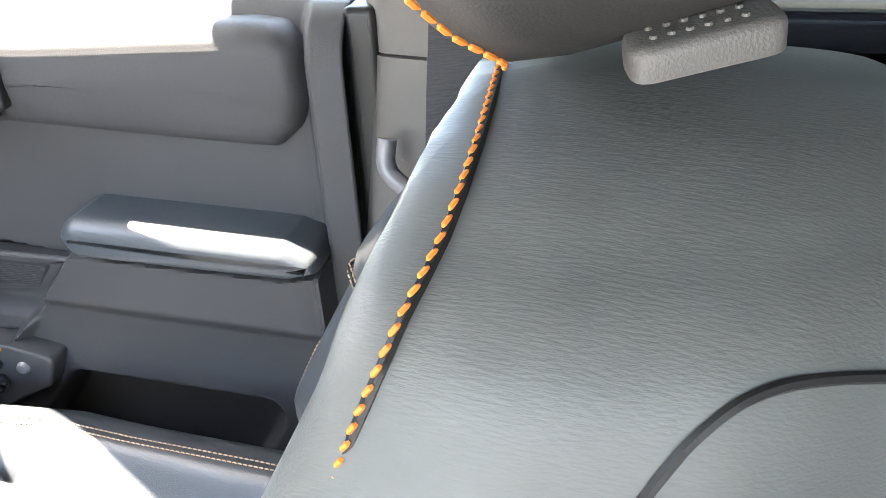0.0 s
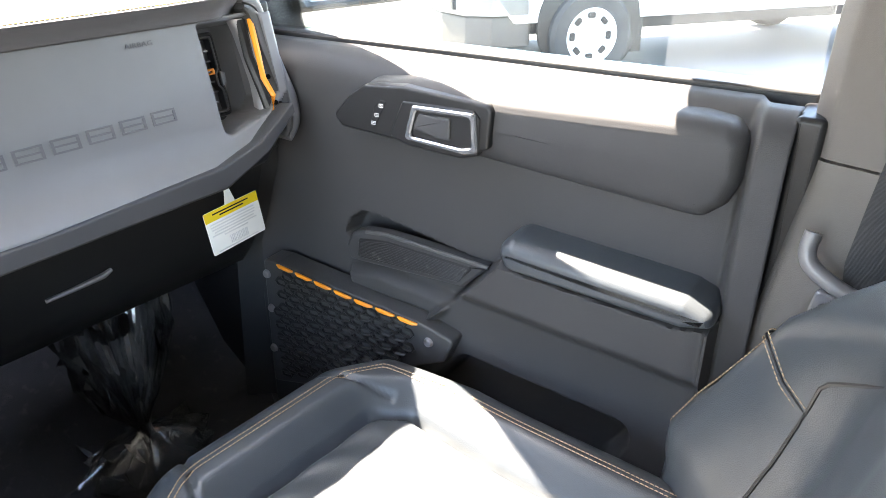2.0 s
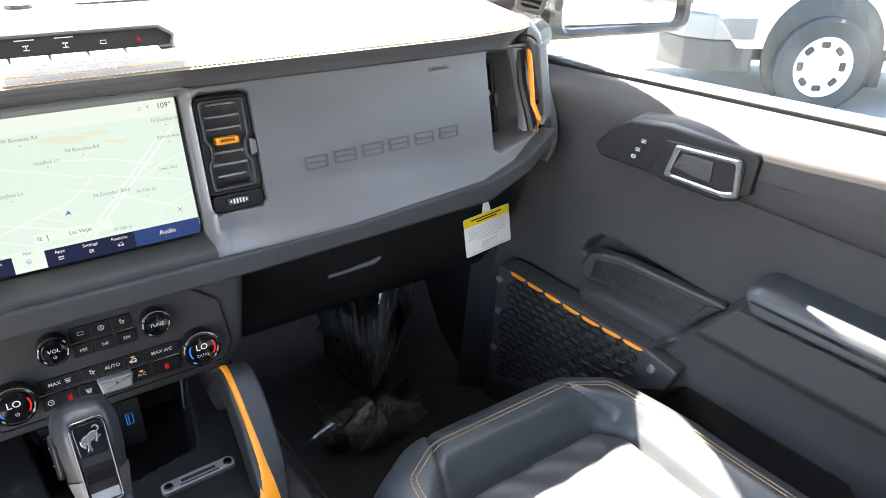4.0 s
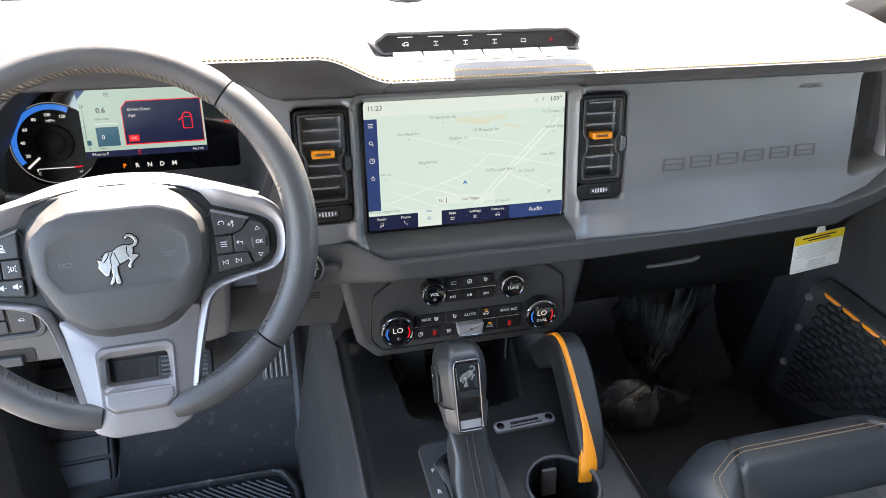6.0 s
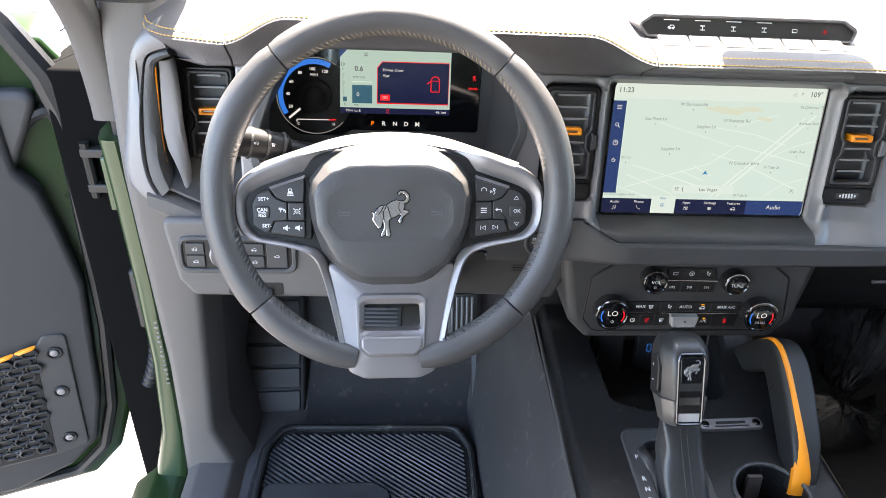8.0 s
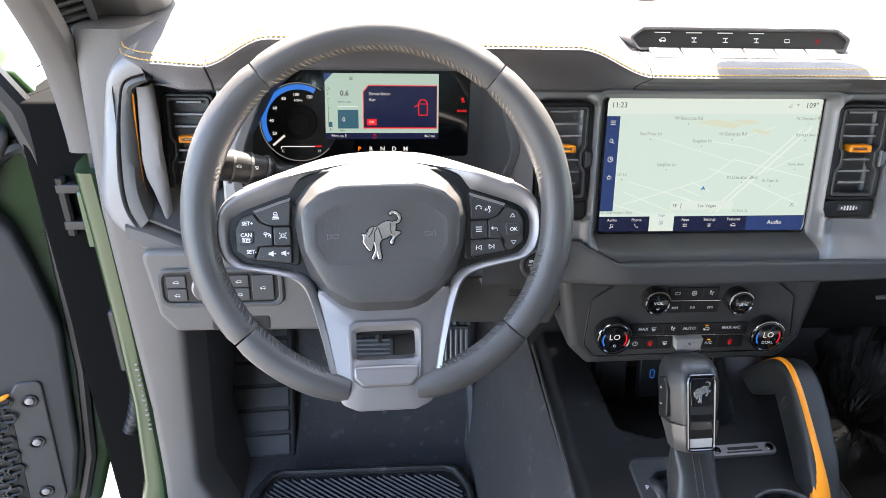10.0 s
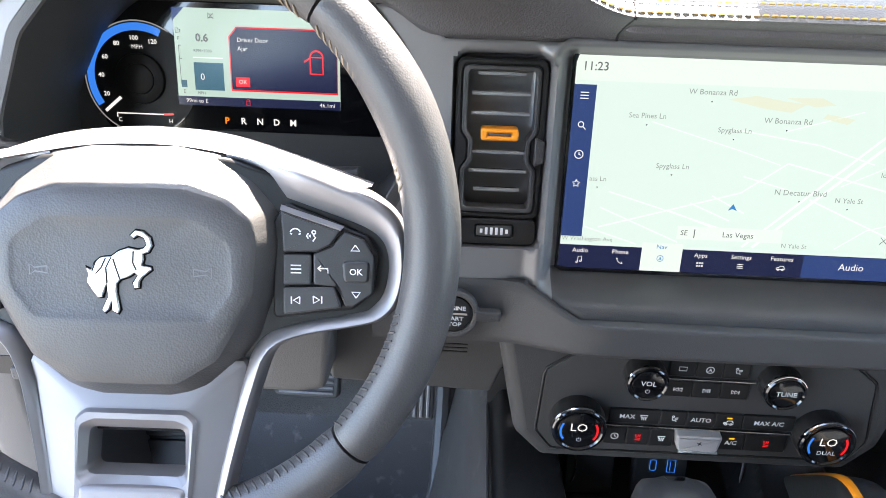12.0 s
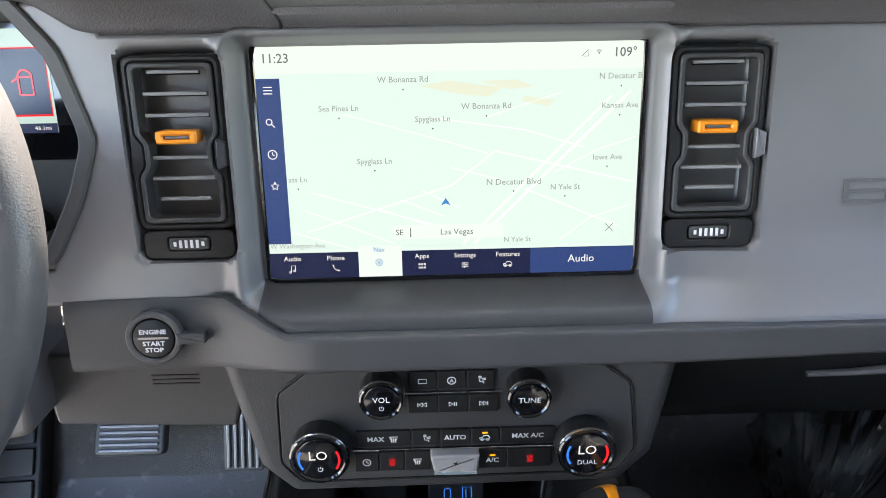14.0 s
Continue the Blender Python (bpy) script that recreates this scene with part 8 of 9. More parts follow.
def net(owner, m, outline, cell, mat, lift=0.0):
    """A pocket net: rows of hexagonal loops of cord, clipped to an outline."""
    xs_, ys_ = [p[0] for p in outline], [p[1] for p in outline]
    w, h = cell
    j = 0
    y = min(ys_)
    out = []
    while y < max(ys_):
        x = min(xs_) + (w / 2 if j % 2 else 0)
        while x < max(xs_):
            if sd_poly(np.array([x]), np.array([y]), outline)[0] < -0.004:
                out.append((x, y))
            x += w
        y += h * 0.62
        j += 1
    for k, (x, y) in enumerate(out):
        bm = bmesh.new()
        hx = [(x - w * 0.46, y), (x - w * 0.30, y + h * 0.30), (x + w * 0.30, y + h * 0.30), (x + w * 0.46, y), (x + w * 0.30, y - h * 0.30), (x - w * 0.30, y - h * 0.30)]
        tube(bm, [(a, b, lift + 0.0015 * math.sin(3 * a * 60)) for a, b in hx], 0.0027, 5, m, closed=True)
        part("net_loop", bm, mat, owner)


nt = part("net_backing", (lambda b: (slab(b, rounded(inset(NP[2:7] if area2(NP[2:7]) > 0 else NP[2:7][::-1], 0.004), 0.006), 0.0145, 0.0165, 0.001, DD), b)[1])(bmesh.new()), black_mat, dd)
net(nt, DD, [(-0.165, -0.102), (-0.30, -0.137), (-0.42, -0.16), (-0.42, -0.335), (-0.188, -0.335)], (0.026, 0.024), rubber_mat, 0.0185)
bm = bmesh.new()
stitches(bm, [(-0.160, -0.097, 0.019), (-0.30, -0.131, 0.019), (-0.60, -0.186, 0.019)], 0.034, 0.031, 0.0038, DD, 8)
part("net_edging", bm, orange_mat, dd, "orange net edging")
bm = bmesh.new()
slab(bm, rounded([(-0.06, 0.31), (-0.115, 0.20), (-0.97, 0.20), (-0.97, 0.37)][::-1], 0.02), -0.04, 0.004, 0.01, DD)
part("upper_trim", bm, mid_mat, dd)
bm = bmesh.new()
tube(bm, [(-0.035, 0.21, 0.0), (-0.038, 0.28, 0.0), (-0.050, 0.335, 0.0), (-0.085, 0.40, -0.01), (-0.16, 0.50, -0.02), (-0.30, 0.66, -0.03)], [0.018, 0.020, 0.020, 0.018, 0.016, 0.015], 10, DD)
part("window_seal", bm, seal_mat, dd, "black rubber window seal")
bm = bmesh.new()
slab(bm, rounded(box2(-0.11, 0.11, -0.08, 0.09), 0.035), -0.05, 0.02, 0.02, axes((-1.00, 1.36, 1.50), (0.97, 0.2, 0), (0, 0, 1)))
part("mirror_housing", bm, dark_mat, dd, "dark plastic mirror housing")

# ---- passenger door ----
pdoor = thing("passenger_door", "closed passenger door with dark grey moulded lining", "door")
PD = axes((0.765, 0.5, 1.1), (0.12, -1, 0), (0, 0, 1))      # x rearwards, z into the cabin


def dp(pts, h=0.0):
    """Places on the lining; h is the height at which the part stands proud of it."""
    f = 1 - h / 0.772
    return [(0.394 + ((0.5 - y) * 1.007 - 0.394) * f, 0.459 + (z - 1.1 - 0.459) * f) for y, z in pts]


us_, vs_ = np.linspace(-0.57, 0.236, 270), np.linspace(-0.50, 0.262, 255)
U, V = np.meshgrid(us_, vs_)
Yd, Zd = 0.5 - U / 1.007, V + 1.1
H = np.zeros_like(U)
# upper edge turns out to the glass
H += -0.055 * (1 - np.sqrt(1 - np.clip((Zd - 1.305) / 0.0573, 0, 0.9985) ** 2))
# the lower body stands proud under the armrest, turns under at a ridge and falls back
body = sd_poly(U, V, [(-0.073, 0.027), (0.155, 0.012), (0.199, 0.020), (0.199, -0.52), (-0.34, -0.52), (-0.210, -0.115), (-0.155, -0.066)])
H += 0.050 * ss(0.004, -0.004, body)
under = np.interp(U, [-0.20, -0.119, 0.038, 0.212], [-0.020, -0.028, -0.040, -0.052])
H += -0.026 * ss(0.0, 0.034, under - V) * ss(0.004, -0.004, body)
H += 0.012 * ss(-0.10, -0.22, V) * ss(0.004, -0.004, body)
# rear edge frame stands proud with a softened corner
H += 0.030 * ss(0.312, 0.296, Yd) * ss(-0.06, 0.0, V) + 0.030 * ss(0.312, 0.296, Yd) * ss(0.0, -0.06, V)
# hollow sweep of the lining ahead of the rear frame
H += 0.010 * np.exp(-((U - 0.194) / 0.022) ** 2) * ss(0.194, 0.150, U)
# slot behind the pull bar, with a rounded front end
slot = sd_poly(U, V, rounded([(-0.364, -0.020), (-0.352, 0.008), (-0.327, 0.0265), (-0.297, 0.0246), (-0.1205, -0.004), (-0.100, -0.002), (-0.150, -0.0200), (-0.330, -0.0200)], 0.006))
H += -0.034 * ss(0.002, -0.004, slot)
# map pocket low down
pocket = sd_poly(U, V, rounded([(-0.135, -0.150), (0.112, -0.168), (0.122, -0.190), (0.060, -0.300), (-0.20, -0.40), (-0.25, -0.30)], 0.02))
H += -0.038 * ss(0.006, -0.010, pocket)
# soft step below the pull bar
step = sd_poly(U, V, rounded([(-0.355, -0.072), (-0.297, -0.0600), (-0.155, -0.0720), (-0.1876, -0.1060), (-0.345, -0.0990)], 0.012))
H += 0.022 * ss(0.008, -0.010, step)
keepd = Zd > np.interp(Yd, [0.26, 0.34, 1.1], [0.70, 0.62, 0.60])
sheet("lining", U, V, H, door_mat, pdoor, PD, keepd, "dark grey moulded door lining", thick=0.003)
bm = bmesh.new()
block(bm, -0.57, 0.242, -0.50, 0.255, -0.16, -0.062, 0.01, PD)
part("shell", bm, paint_mat, pdoor, "green painted door shell")
bm = bmesh.new()
slab(bm, rounded(box2(0.232, 0.262, -0.46, 0.258), 0.008), -0.10, 0.008, 0.006, PD)
part("rear_edge", bm, black_mat, pdoor)
# upper pad: a long bulge that rolls over at its top and turns under at its foot
PADP = rounded([(-0.343, 0.181), (-0.313, 0.214), (-0.283, 0.2354), (-0.221, 0.2414), (-0.0534, 0.2420), (0.1446, 0.2480), (0.1788, 0.2450), (0.1955, 0.2290), (0.1972, 0.1865), (0.184, 0.1531), (0.1594, 0.1322), (0.1315, 0.1335), (-0.1086, 0.1516), (-0.3356, 0.1661)], [0.02, 0.03, 0.02, 0.02, 0.02, 0.03, 0.02, 0.02, 0.02, 0.02, 0.02, 0.02, 0.03, 0.02], 6)
bm = bmesh.new()
pp = PADP if area2(PADP) > 0 else PADP[::-1]
rings = [[(x, y, -0.02) for x, y in pp]]
for i in range(9):
    a = math.pi / 2 * i / 8
    rings.append([(x, y, 0.004 + 0.026 * math.sin(a)) for x, y in inset(pp, 0.019 * (1 - math.cos(a)))])
pc = (sum(p[0] for p in pp) / len(pp), sum(p[1] for p in pp) / len(pp))
for f in (0.97, 0.7, 0.4, 0.1):
    rings.append([(pc[0] + (x - pc[0]) * f, pc[1] + (y - pc[1]) * f, 0.0304) for x, y in inset(pp, 0.019)])
# the face turns under below its middle
rings = [[(x, y, z + (0.0 if y > 0.196 else -0.20 * (0.196 - y)) * max(0.0, z) / 0.030) for x, y, z in r] for r in rings]
loft(bm, rings, PD)
part("upper_pad", bm, door_mat, pdoor, "soft dark grey upper pad", sharp=60)
BZ = rounded([(-0.338, 0.184), (-0.309, 0.214), (-0.281, 0.2320), (-0.221, 0.2370), (-0.0950, 0.2300), (-0.0900, 0.2220), (-0.0945, 0.1750), (-0.1293, 0.1590), (-0.325, 0.1690)], 0.008)
bm = bmesh.new()
slab(bm, BZ if area2(BZ) > 0 else BZ[::-1], 0.020, 0.0385, 0.004, PD)
part("handle_bezel", bm, black_mat, pdoor, "dark handle bezel")
HB = rounded(dp([(0.776, 1.254), (0.752, 1.306), (0.640, 1.308), (0.632, 1.298), (0.634, 1.248), (0.662, 1.240), (0.745, 1.244)], 0.041), 0.006)
bm = bmesh.new()
slab(bm, HB if area2(HB) > 0 else HB[::-1], 0.030, 0.041, 0.003, PD)
part("handle_base", bm, black_mat, pdoor)
HO, HI = dp([(0.752, 1.252), (0.738, 1.302), (0.640, 1.304), (0.636, 1.252), (0.655, 1.246)], 0.046), dp([(0.742, 1.258), (0.731, 1.295), (0.648, 1.297), (0.645, 1.258), (0.660, 1.254)], 0.046)
bm = bmesh.new()
ring_plate(bm, rounded(HO, 0.006), rounded(HI, 0.005), 0.036, 0.0465, 0.002, PD, 80)
part("handle_ring", bm, ring_mat, pdoor, "satin chrome handle surround")
bm = bmesh.new()
hi = rounded(inset(HI if area2(HI) > 0 else HI[::-1], 0.0005), 0.005)
slab(bm, hi, 0.034, 0.0425, 0.001, PD)
part("handle_cup", bm, black_mat, pdoor)
bm = bmesh.new()
lv = dp([(0.738, 1.270), (0.700, 1.262), (0.678, 1.262), (0.678, 1.292), (0.726, 1.292)], 0.046)
slab(bm, rounded(lv if area2(lv) > 0 else lv[::-1], 0.003), 0.040, 0.0455, 0.002, PD)
part("handle_lever", bm, dark_mat, pdoor)
sw = rounded(dp([(0.808, 1.262), (0.800, 1.262), (0.779, 1.300), (0.788, 1.302), (0.800, 1.290)], 0.04), 0.002)
bm = bmesh.new()
slab(bm, sw if area2(sw) > 0 else sw[::-1], 0.034, 0.0395, 0.001, PD)
wsw = part("lock_switch", bm, black_mat, pdoor)
for y, z in ((0.801, 1.268), (0.795, 1.280), (0.787, 1.294)):
    icon(wsw, PD @ pose(*dp([(y, z)], 0.04)[0], 0.0400) @ Matrix.Scale(1.1, 4), white_mat, ICONS["box"] + [[(-0.002, 0), (0.002, 0)]], 0.0009)
# arm pad, pull cup insert and the painted highlight on its edge
AP = rounded(dp([(0.606, 1.128), (0.584, 1.140), (0.350, 1.124), (0.318, 1.110), (0.313, 1.092), (0.352, 1.082), (0.592, 1.096)], 0.06), 0.018)
bm = bmesh.new()
ap = AP if area2(AP) > 0 else AP[::-1]
rings = [[(x, y, 0.0) for x, y in ap]]
for i in range(6):
    a = math.pi / 2 * i / 5
    rings.append([(x, y - 0.004 * math.sin(a), 0.046 + 0.020 * math.sin(a)) for x, y in inset(ap, 0.012 * (1 - math.cos(a)))])
rings.append([(x, y - 0.004, 0.0661) for x, y in inset(ap, 0.0145)])
loft(bm, rings, PD)
part("arm_pad", bm, leather_mat, pdoor, "padded dark armrest", sharp=60)
BARP = rounded([(-0.338, -0.006), (-0.318, 0.0015), (-0.276, 0.0060), (-0.0985, -0.0005), (-0.143, -0.0440), (-0.346, -0.0530), (-0.352, -0.0300)], 0.007)
bm = bmesh.new()
slab(bm, BARP if area2(BARP) > 0 else BARP[::-1], -0.006, 0.016, 0.005, PD)
part("pull_bar", bm, door_mat, pdoor, "dark door pull bar")
insert = rounded([(-0.325, -0.012), (-0.270, -0.0030), (-0.125, -0.0085), (-0.150, -0.0370), (-0.330, -0.0440)], 0.004)
bm = bmesh.new()
slab(bm, insert if area2(insert) > 0 else insert[::-1], 0.010, 0.0170, 0.001, PD)
pin = part("pull_insert", bm, black_mat, pdoor, "ribbed rubber pull insert")
for i in range(12):
    bm = bmesh.new()
    f = (i + 0.5) / 12
    tube(bm, [(-0.322 - 0.004 * f, -0.0135 - 0.028 * f, 0.0172), (-0.270, -0.0050 - 0.034 * f, 0.0172), (-0.132 - 0.016 * f, -0.0105 - 0.026 * f, 0.0172)], 0.0008, 4, PD)
    part("insert_rib", bm, rubber_mat, pin)
# paler tube stands for the sheen along the top of the pull bar
bm = bmesh.new()
tube(bm, [(-0.312, 0.0005, 0.0135), (-0.276, 0.0052, 0.0140), (-0.190, 0.0022, 0.0150), (-0.101, -0.0010, 0.0165)], 0.0032, 8, PD)
part("pull_edge_highlight", bm, mid_mat, pdoor)
# net pocket at the front foot
NO = dp([(0.998, 1.020), (0.968, 1.022), (0.690, 0.999), (0.672, 0.995), (0.634, 0.986), (0.650, 0.945), (0.690, 0.925), (0.90, 0.80), (1.01, 0.77)])
bm = bmesh.new()
slab(bm, rounded(NO if area2(NO) > 0 else NO[::-1], 0.008), 0.010, 0.052, 0.004, PD)
npn = part("net_panel", bm, dark_mat, pdoor)
net(npn, PD, dp([(0.972, 1.014), (0.692, 0.990), (0.705, 0.935), (0.90, 0.82), (0.985, 0.79)]), (0.026, 0.020), black_mat, 0.0535)
bm = bmesh.new()
stitches(bm, [(*dp([(0.968, 1.020)])[0], 0.054), (*dp([(0.80, 1.004)])[0], 0.056), (*dp([(0.688, 0.997)])[0], 0.054)], 0.040, 0.034, 0.0032, PD, 8)
part("net_edging", bm, orange_mat, pdoor, "orange net edging")
for y, z in ((0.676, 0.972), (0.992, 0.995), (0.991, 0.929), (0.998, 0.846)):
    bm = bmesh.new()
    disc(bm, *dp([(y, z)])[0], 0.050, 0.057, 0.0085, 0.0065, 20, 0.0015, PD)
    part("bolt", bm, satin_mat, pdoor)
# glass, belt seal
bm = bmesh.new()
block(bm, -0.57, 0.245, 0.250, 0.268, -0.085, -0.056, 0.003, PD)
part("belt_seal", bm, seal_mat, pdoor, "black rubber belt seal")
bm = bmesh.new()
slab(bm, dp([(1.12, 1.34), (0.262, 1.34), (0.262, 1.80), (0.80, 1.80)])[::-1], -0.074, -0.070, 0.0005, PD)
g = part("window_pane", bm, glass_mat, pdoor, "dusty clear side glass", smooth=False)
g.visible_shadow = False

# seat belt on the pillar
bl = thing("seat_belt", "black webbing seat belt on the middle pillar", "seat belt")
bm = bmesh.new()
path = [(0.735, 0.150, 1.10), (0.748, 0.160, 1.19), (0.752, 0.166, 1.235), (0.748, 0.160, 1.30), (0.735, 0.138, 1.50), (0.712, 0.112, 1.72)]
rings = []
for i, (x, y, z) in enumerate(path):
    t = Vector((0.02, 1, 0.02)).normalized()
    rings.append([tuple(Vector((x, y, z)) + t * a + Vector((-1, 0, 0)) * b) for a, b in ((-0.0235, 0), (0.0235, 0), (0.0235, 0.0014), (-0.0235, 0.0014))])
loft(bm, rings)
part("webbing", bm, belt_mat, bl)
bm = bmesh.new()
tube(bm, eased([(0.752, 0.222, 1.258), (0.746, 0.224, 1.240), (0.742, 0.217, 1.226), (0.738, 0.190, 1.213), (0.736, 0.160, 1.205), (0.736, 0.136, 1.205), (0.742, 0.128, 1.215)]), 0.0085, 12)
part("guide", bm, cap_mat, bl, "grey plastic belt guide")
BG = axes((0.733, 0.178, 1.190), (0, -1, -0.22), (0, -0.22, 1))
bm = bmesh.new()
ring_plate(bm, rounded([(-0.026, -0.036), (0.018, -0.040), (0.030, 0.014), (-0.030, 0.014)], 0.006), rounded([(-0.017, -0.022), (0.012, -0.024), (0.020, 0.004), (-0.020, 0.004)], 0.004), -0.004, 0.005, 0.002, BG, 60)
part("loop", bm, cap_mat, bl, "grey plastic loop")
bm = bmesh.new()
slab(bm, rounded([(-0.020, -0.066), (0.010, -0.068), (0.015, -0.034), (-0.024, -0.032)], 0.004), -0.003, 0.002, 0.001, BG)
part("tongue", bm, chrome_dark_mat, bl, "dark metal belt tongue")
bm = bmesh.new()
block(bm, -0.030, 0.030, 1.285, 1.318, 0.0, 0.03, 0.004, axes((0.80, 0.10, 0), (0, 1, 0), (0, 0, 1)) @ pose(0, 0, -0.04))
tagged(finish(bm, "belt_cover", mid_mat), "dark plastic cover behind the belt", "cover", kind="structure")

# right door mirror with its glass
mr = thing("door_mirror", "dark plastic door mirror with a reflecting glass", "mirror")
MM = axes((1.095, 1.160, 1.440), (0.985, -0.17, 0.0), (0.0, 0.02, 1))
HO_, HI_ = rounded(box2(-0.192, 0.188, -0.086, 0.170), 0.034), rounded(box2(-0.140, 0.150, -0.068, 0.158), 0.022)
bm = bmesh.new()
ring_plate(bm, HO_, HI_, -0.08, 0.0, 0.012, MM, 96)
slab(bm, rounded(box2(-0.170, 0.166, -0.064, 0.148), 0.03), -0.13, -0.078, 0.01, MM)
part("housing", bm, black_mat, mr)
bm = bmesh.new()
slab(bm, rounded(box2(-0.145, 0.150, -0.066, 0.156), 0.018), 0.0, 0.002, 0.0004, axes((1.098, 1.193, 1.440), (0.95, -0.30, 0.0), (0.0, 0.02, 1)))
part("mirror_glass", bm, mirror_mat, mr)
bm = bmesh.new()
tube(bm, [(0.90, 1.20, 1.37), (0.83, 1.17, 1.36), (0.77, 1.15, 1.35)], 0.03, 10)
part("foot", bm, black_mat, mr)

# hang tag under the dash end, and the clear bag in the footwell
tg = thing("hang_tag", "white card hang tag with a yellow warning band", "tag")
TG = axes((0.5645, 0.920, 1.1480), (0.985, 0.10, 0.04), (0.10, 0.14, 0.98)) @ Matrix.Diagonal((0.76, 0.82, 1, 1))
bm = bmesh.new()
slab(bm, rounded(box2(-0.064, 0.064, -0.050, 0.026), 0.004), -0.0004, 0.0004, 0.0002, TG)
part("card", bm, card_mat, tg)
bm = bmesh.new()
slab(bm, rounded([(-0.013, 0.024), (0.013, 0.024), (0.006, 0.050), (0.022, 0.064), (-0.006, 0.078), (-0.016, 0.062), (-0.006, 0.048)], 0.003), -0.0004, 0.0004, 0.0002, TG)
part("hook", bm, card_mat, tg)
bm = bmesh.new()
slab(bm, box2(-0.0635, 0.0635, 0.008, 0.0255), 0.0, 0.0008, 0.0002, TG)
part("band", bm, yellow_mat, tg, "yellow band")
for y, w, h in ((0.0195, 0.045, 0.0012), (0.0145, 0.030, 0.0012), (0.003, 0.055, 0.0010), (-0.002, 0.056, 0.0010), (-0.007, 0.054, 0.0010), (-0.012, 0.050, 0.0010), (-0.017, 0.056, 0.0010), (-0.022, 0.030, 0.0010), (-0.046, 0.05, 0.0007)):
    bm = bmesh.new()
    block(bm, -w, w * 0.9, y - h, y + h, 0.0002, 0.0012, 0.0001, TG)
    part("writing_bar", bm, grey_ink if y < 0.01 else black_mat, tg)
for i in range(12):
    bm = bmesh.new()
    block(bm, -0.020 + 0.0036 * i, -0.0182 + 0.0036 * i + 0.0006 * (i % 3), -0.042, -0.028, 0.0002, 0.0012, 0.0001, TG)
    part("code_bar", bm, grey_ink, tg)

# ---- passenger seat ----
seat = thing("passenger_seat", "dark blue-grey leather seat with tan and orange stitching", "seat")
cxs, cys = np.linspace(0.160, 0.700, 150), np.linspace(0.12, 0.775, 170)
CX, CY = np.meshgrid(cxs, cys)
foot = rounded([(0.180, 0.12), (0.190, 0.56), (0.215, 0.700), (0.300, 0.755), (0.560, 0.755), (0.645, 0.700), (0.672, 0.56), (0.682, 0.12)], [0, 0.05, 0.06, 0.08, 0.08, 0.06, 0.05, 0])
sd = sd_poly(CX, CY, foot)
inner = sd_poly(CX, CY, rounded([(0.290, 0.10), (0.290, 0.600), (0.320, 0.640), (0.540, 0.640), (0.572, 0.600), (0.572, 0.10)], 0.03))
top = 0.945 + 0.030 * ss(0.0, 0.045, inner) + 0.010 * ss(0.45, 0.70, CY)
top += 0.012 * ss(0.0, -0.08, inner) - 0.010 * ss(0.20, 0.0, CY)
top -= 0.014 * np.exp(-(inner / 0.0055) ** 2)                              # seam between bolster and middle
s_ = np.clip(-sd, 0, 0.055)
top -= 0.055 - np.sqrt(np.maximum(0, 0.055 ** 2 - (0.055 - s_) ** 2))
cr = 0.006 * np.exp(-((CX - 0.300 - (CY - 0.66) * 0.4) / 0.004) ** 2) * (CY > 0.63) + 0.006 * np.exp(-((CX - 0.562 + (CY - 0.66) * 0.4) / 0.004) ** 2) * (CY > 0.63)
top -= cr
top += 0.0012 * np.sin(CX * 90 + 3 * np.sin(CY * 40)) * ss(0.0, -0.03, sd) * ss(0.02, -0.02, inner)
sheet("cushion", CX, CY, top, leather_mat, seat, None, sd < 0.002, "dark leather cushion", thick=0.003)
bm = bmesh.new()
e = even(foot, 140)
loft(bm, [[(x, y, 0.893) for x, y in inset(e, 0.0012)], [(x, y, 0.865) for x, y in e], [(x, y, 0.80) for x, y in inset(e, 0.006)], [(x, y, 0.72) for x, y in inset(e, 0.03)]], caps=(False, True))
part("cushion_side", bm, leather_mat, seat)
bm = bmesh.new()
tube(bm, [(x, y, 0.892) for x, y in inset(e, -0.0003)], 0.0022, 6, closed=True)
part("piping", bm, leather_mat, seat)


def cush_z(x, y):
    i, j = int(np.argmin(np.abs(cys - y))), int(np.argmin(np.abs(cxs - x)))
    return float(top[i, j])


for d in (0.048, 0.055):
    line = [p for p in even(inset(foot, d), 160) if p[1] > 0.16]
    k = max(range(len(line)), key=lambda i: (Vector(line[i]) - Vector(line[i - 1])).length)
    line = line[k:] + line[:k]
    bm = bmesh.new()
    stitches(bm, [(x, y, cush_z(x, y) + 0.0004) for x, y in line], 0.0056, 0.0042, 0.0009, None, 4)
    tagged(part("cushion_stitching", bm, tan_thread_mat, seat, "tan double stitching"), kind="stuff")
bm = bmesh.new()
tube(bm, [(x, y, cush_z(x, y) - 0.0015) for x, y in [p for p in even(inset(foot, 0.0515), 160)] if y > 0.2], 0.0016, 5)
part("seam", bm, black_mat, seat)

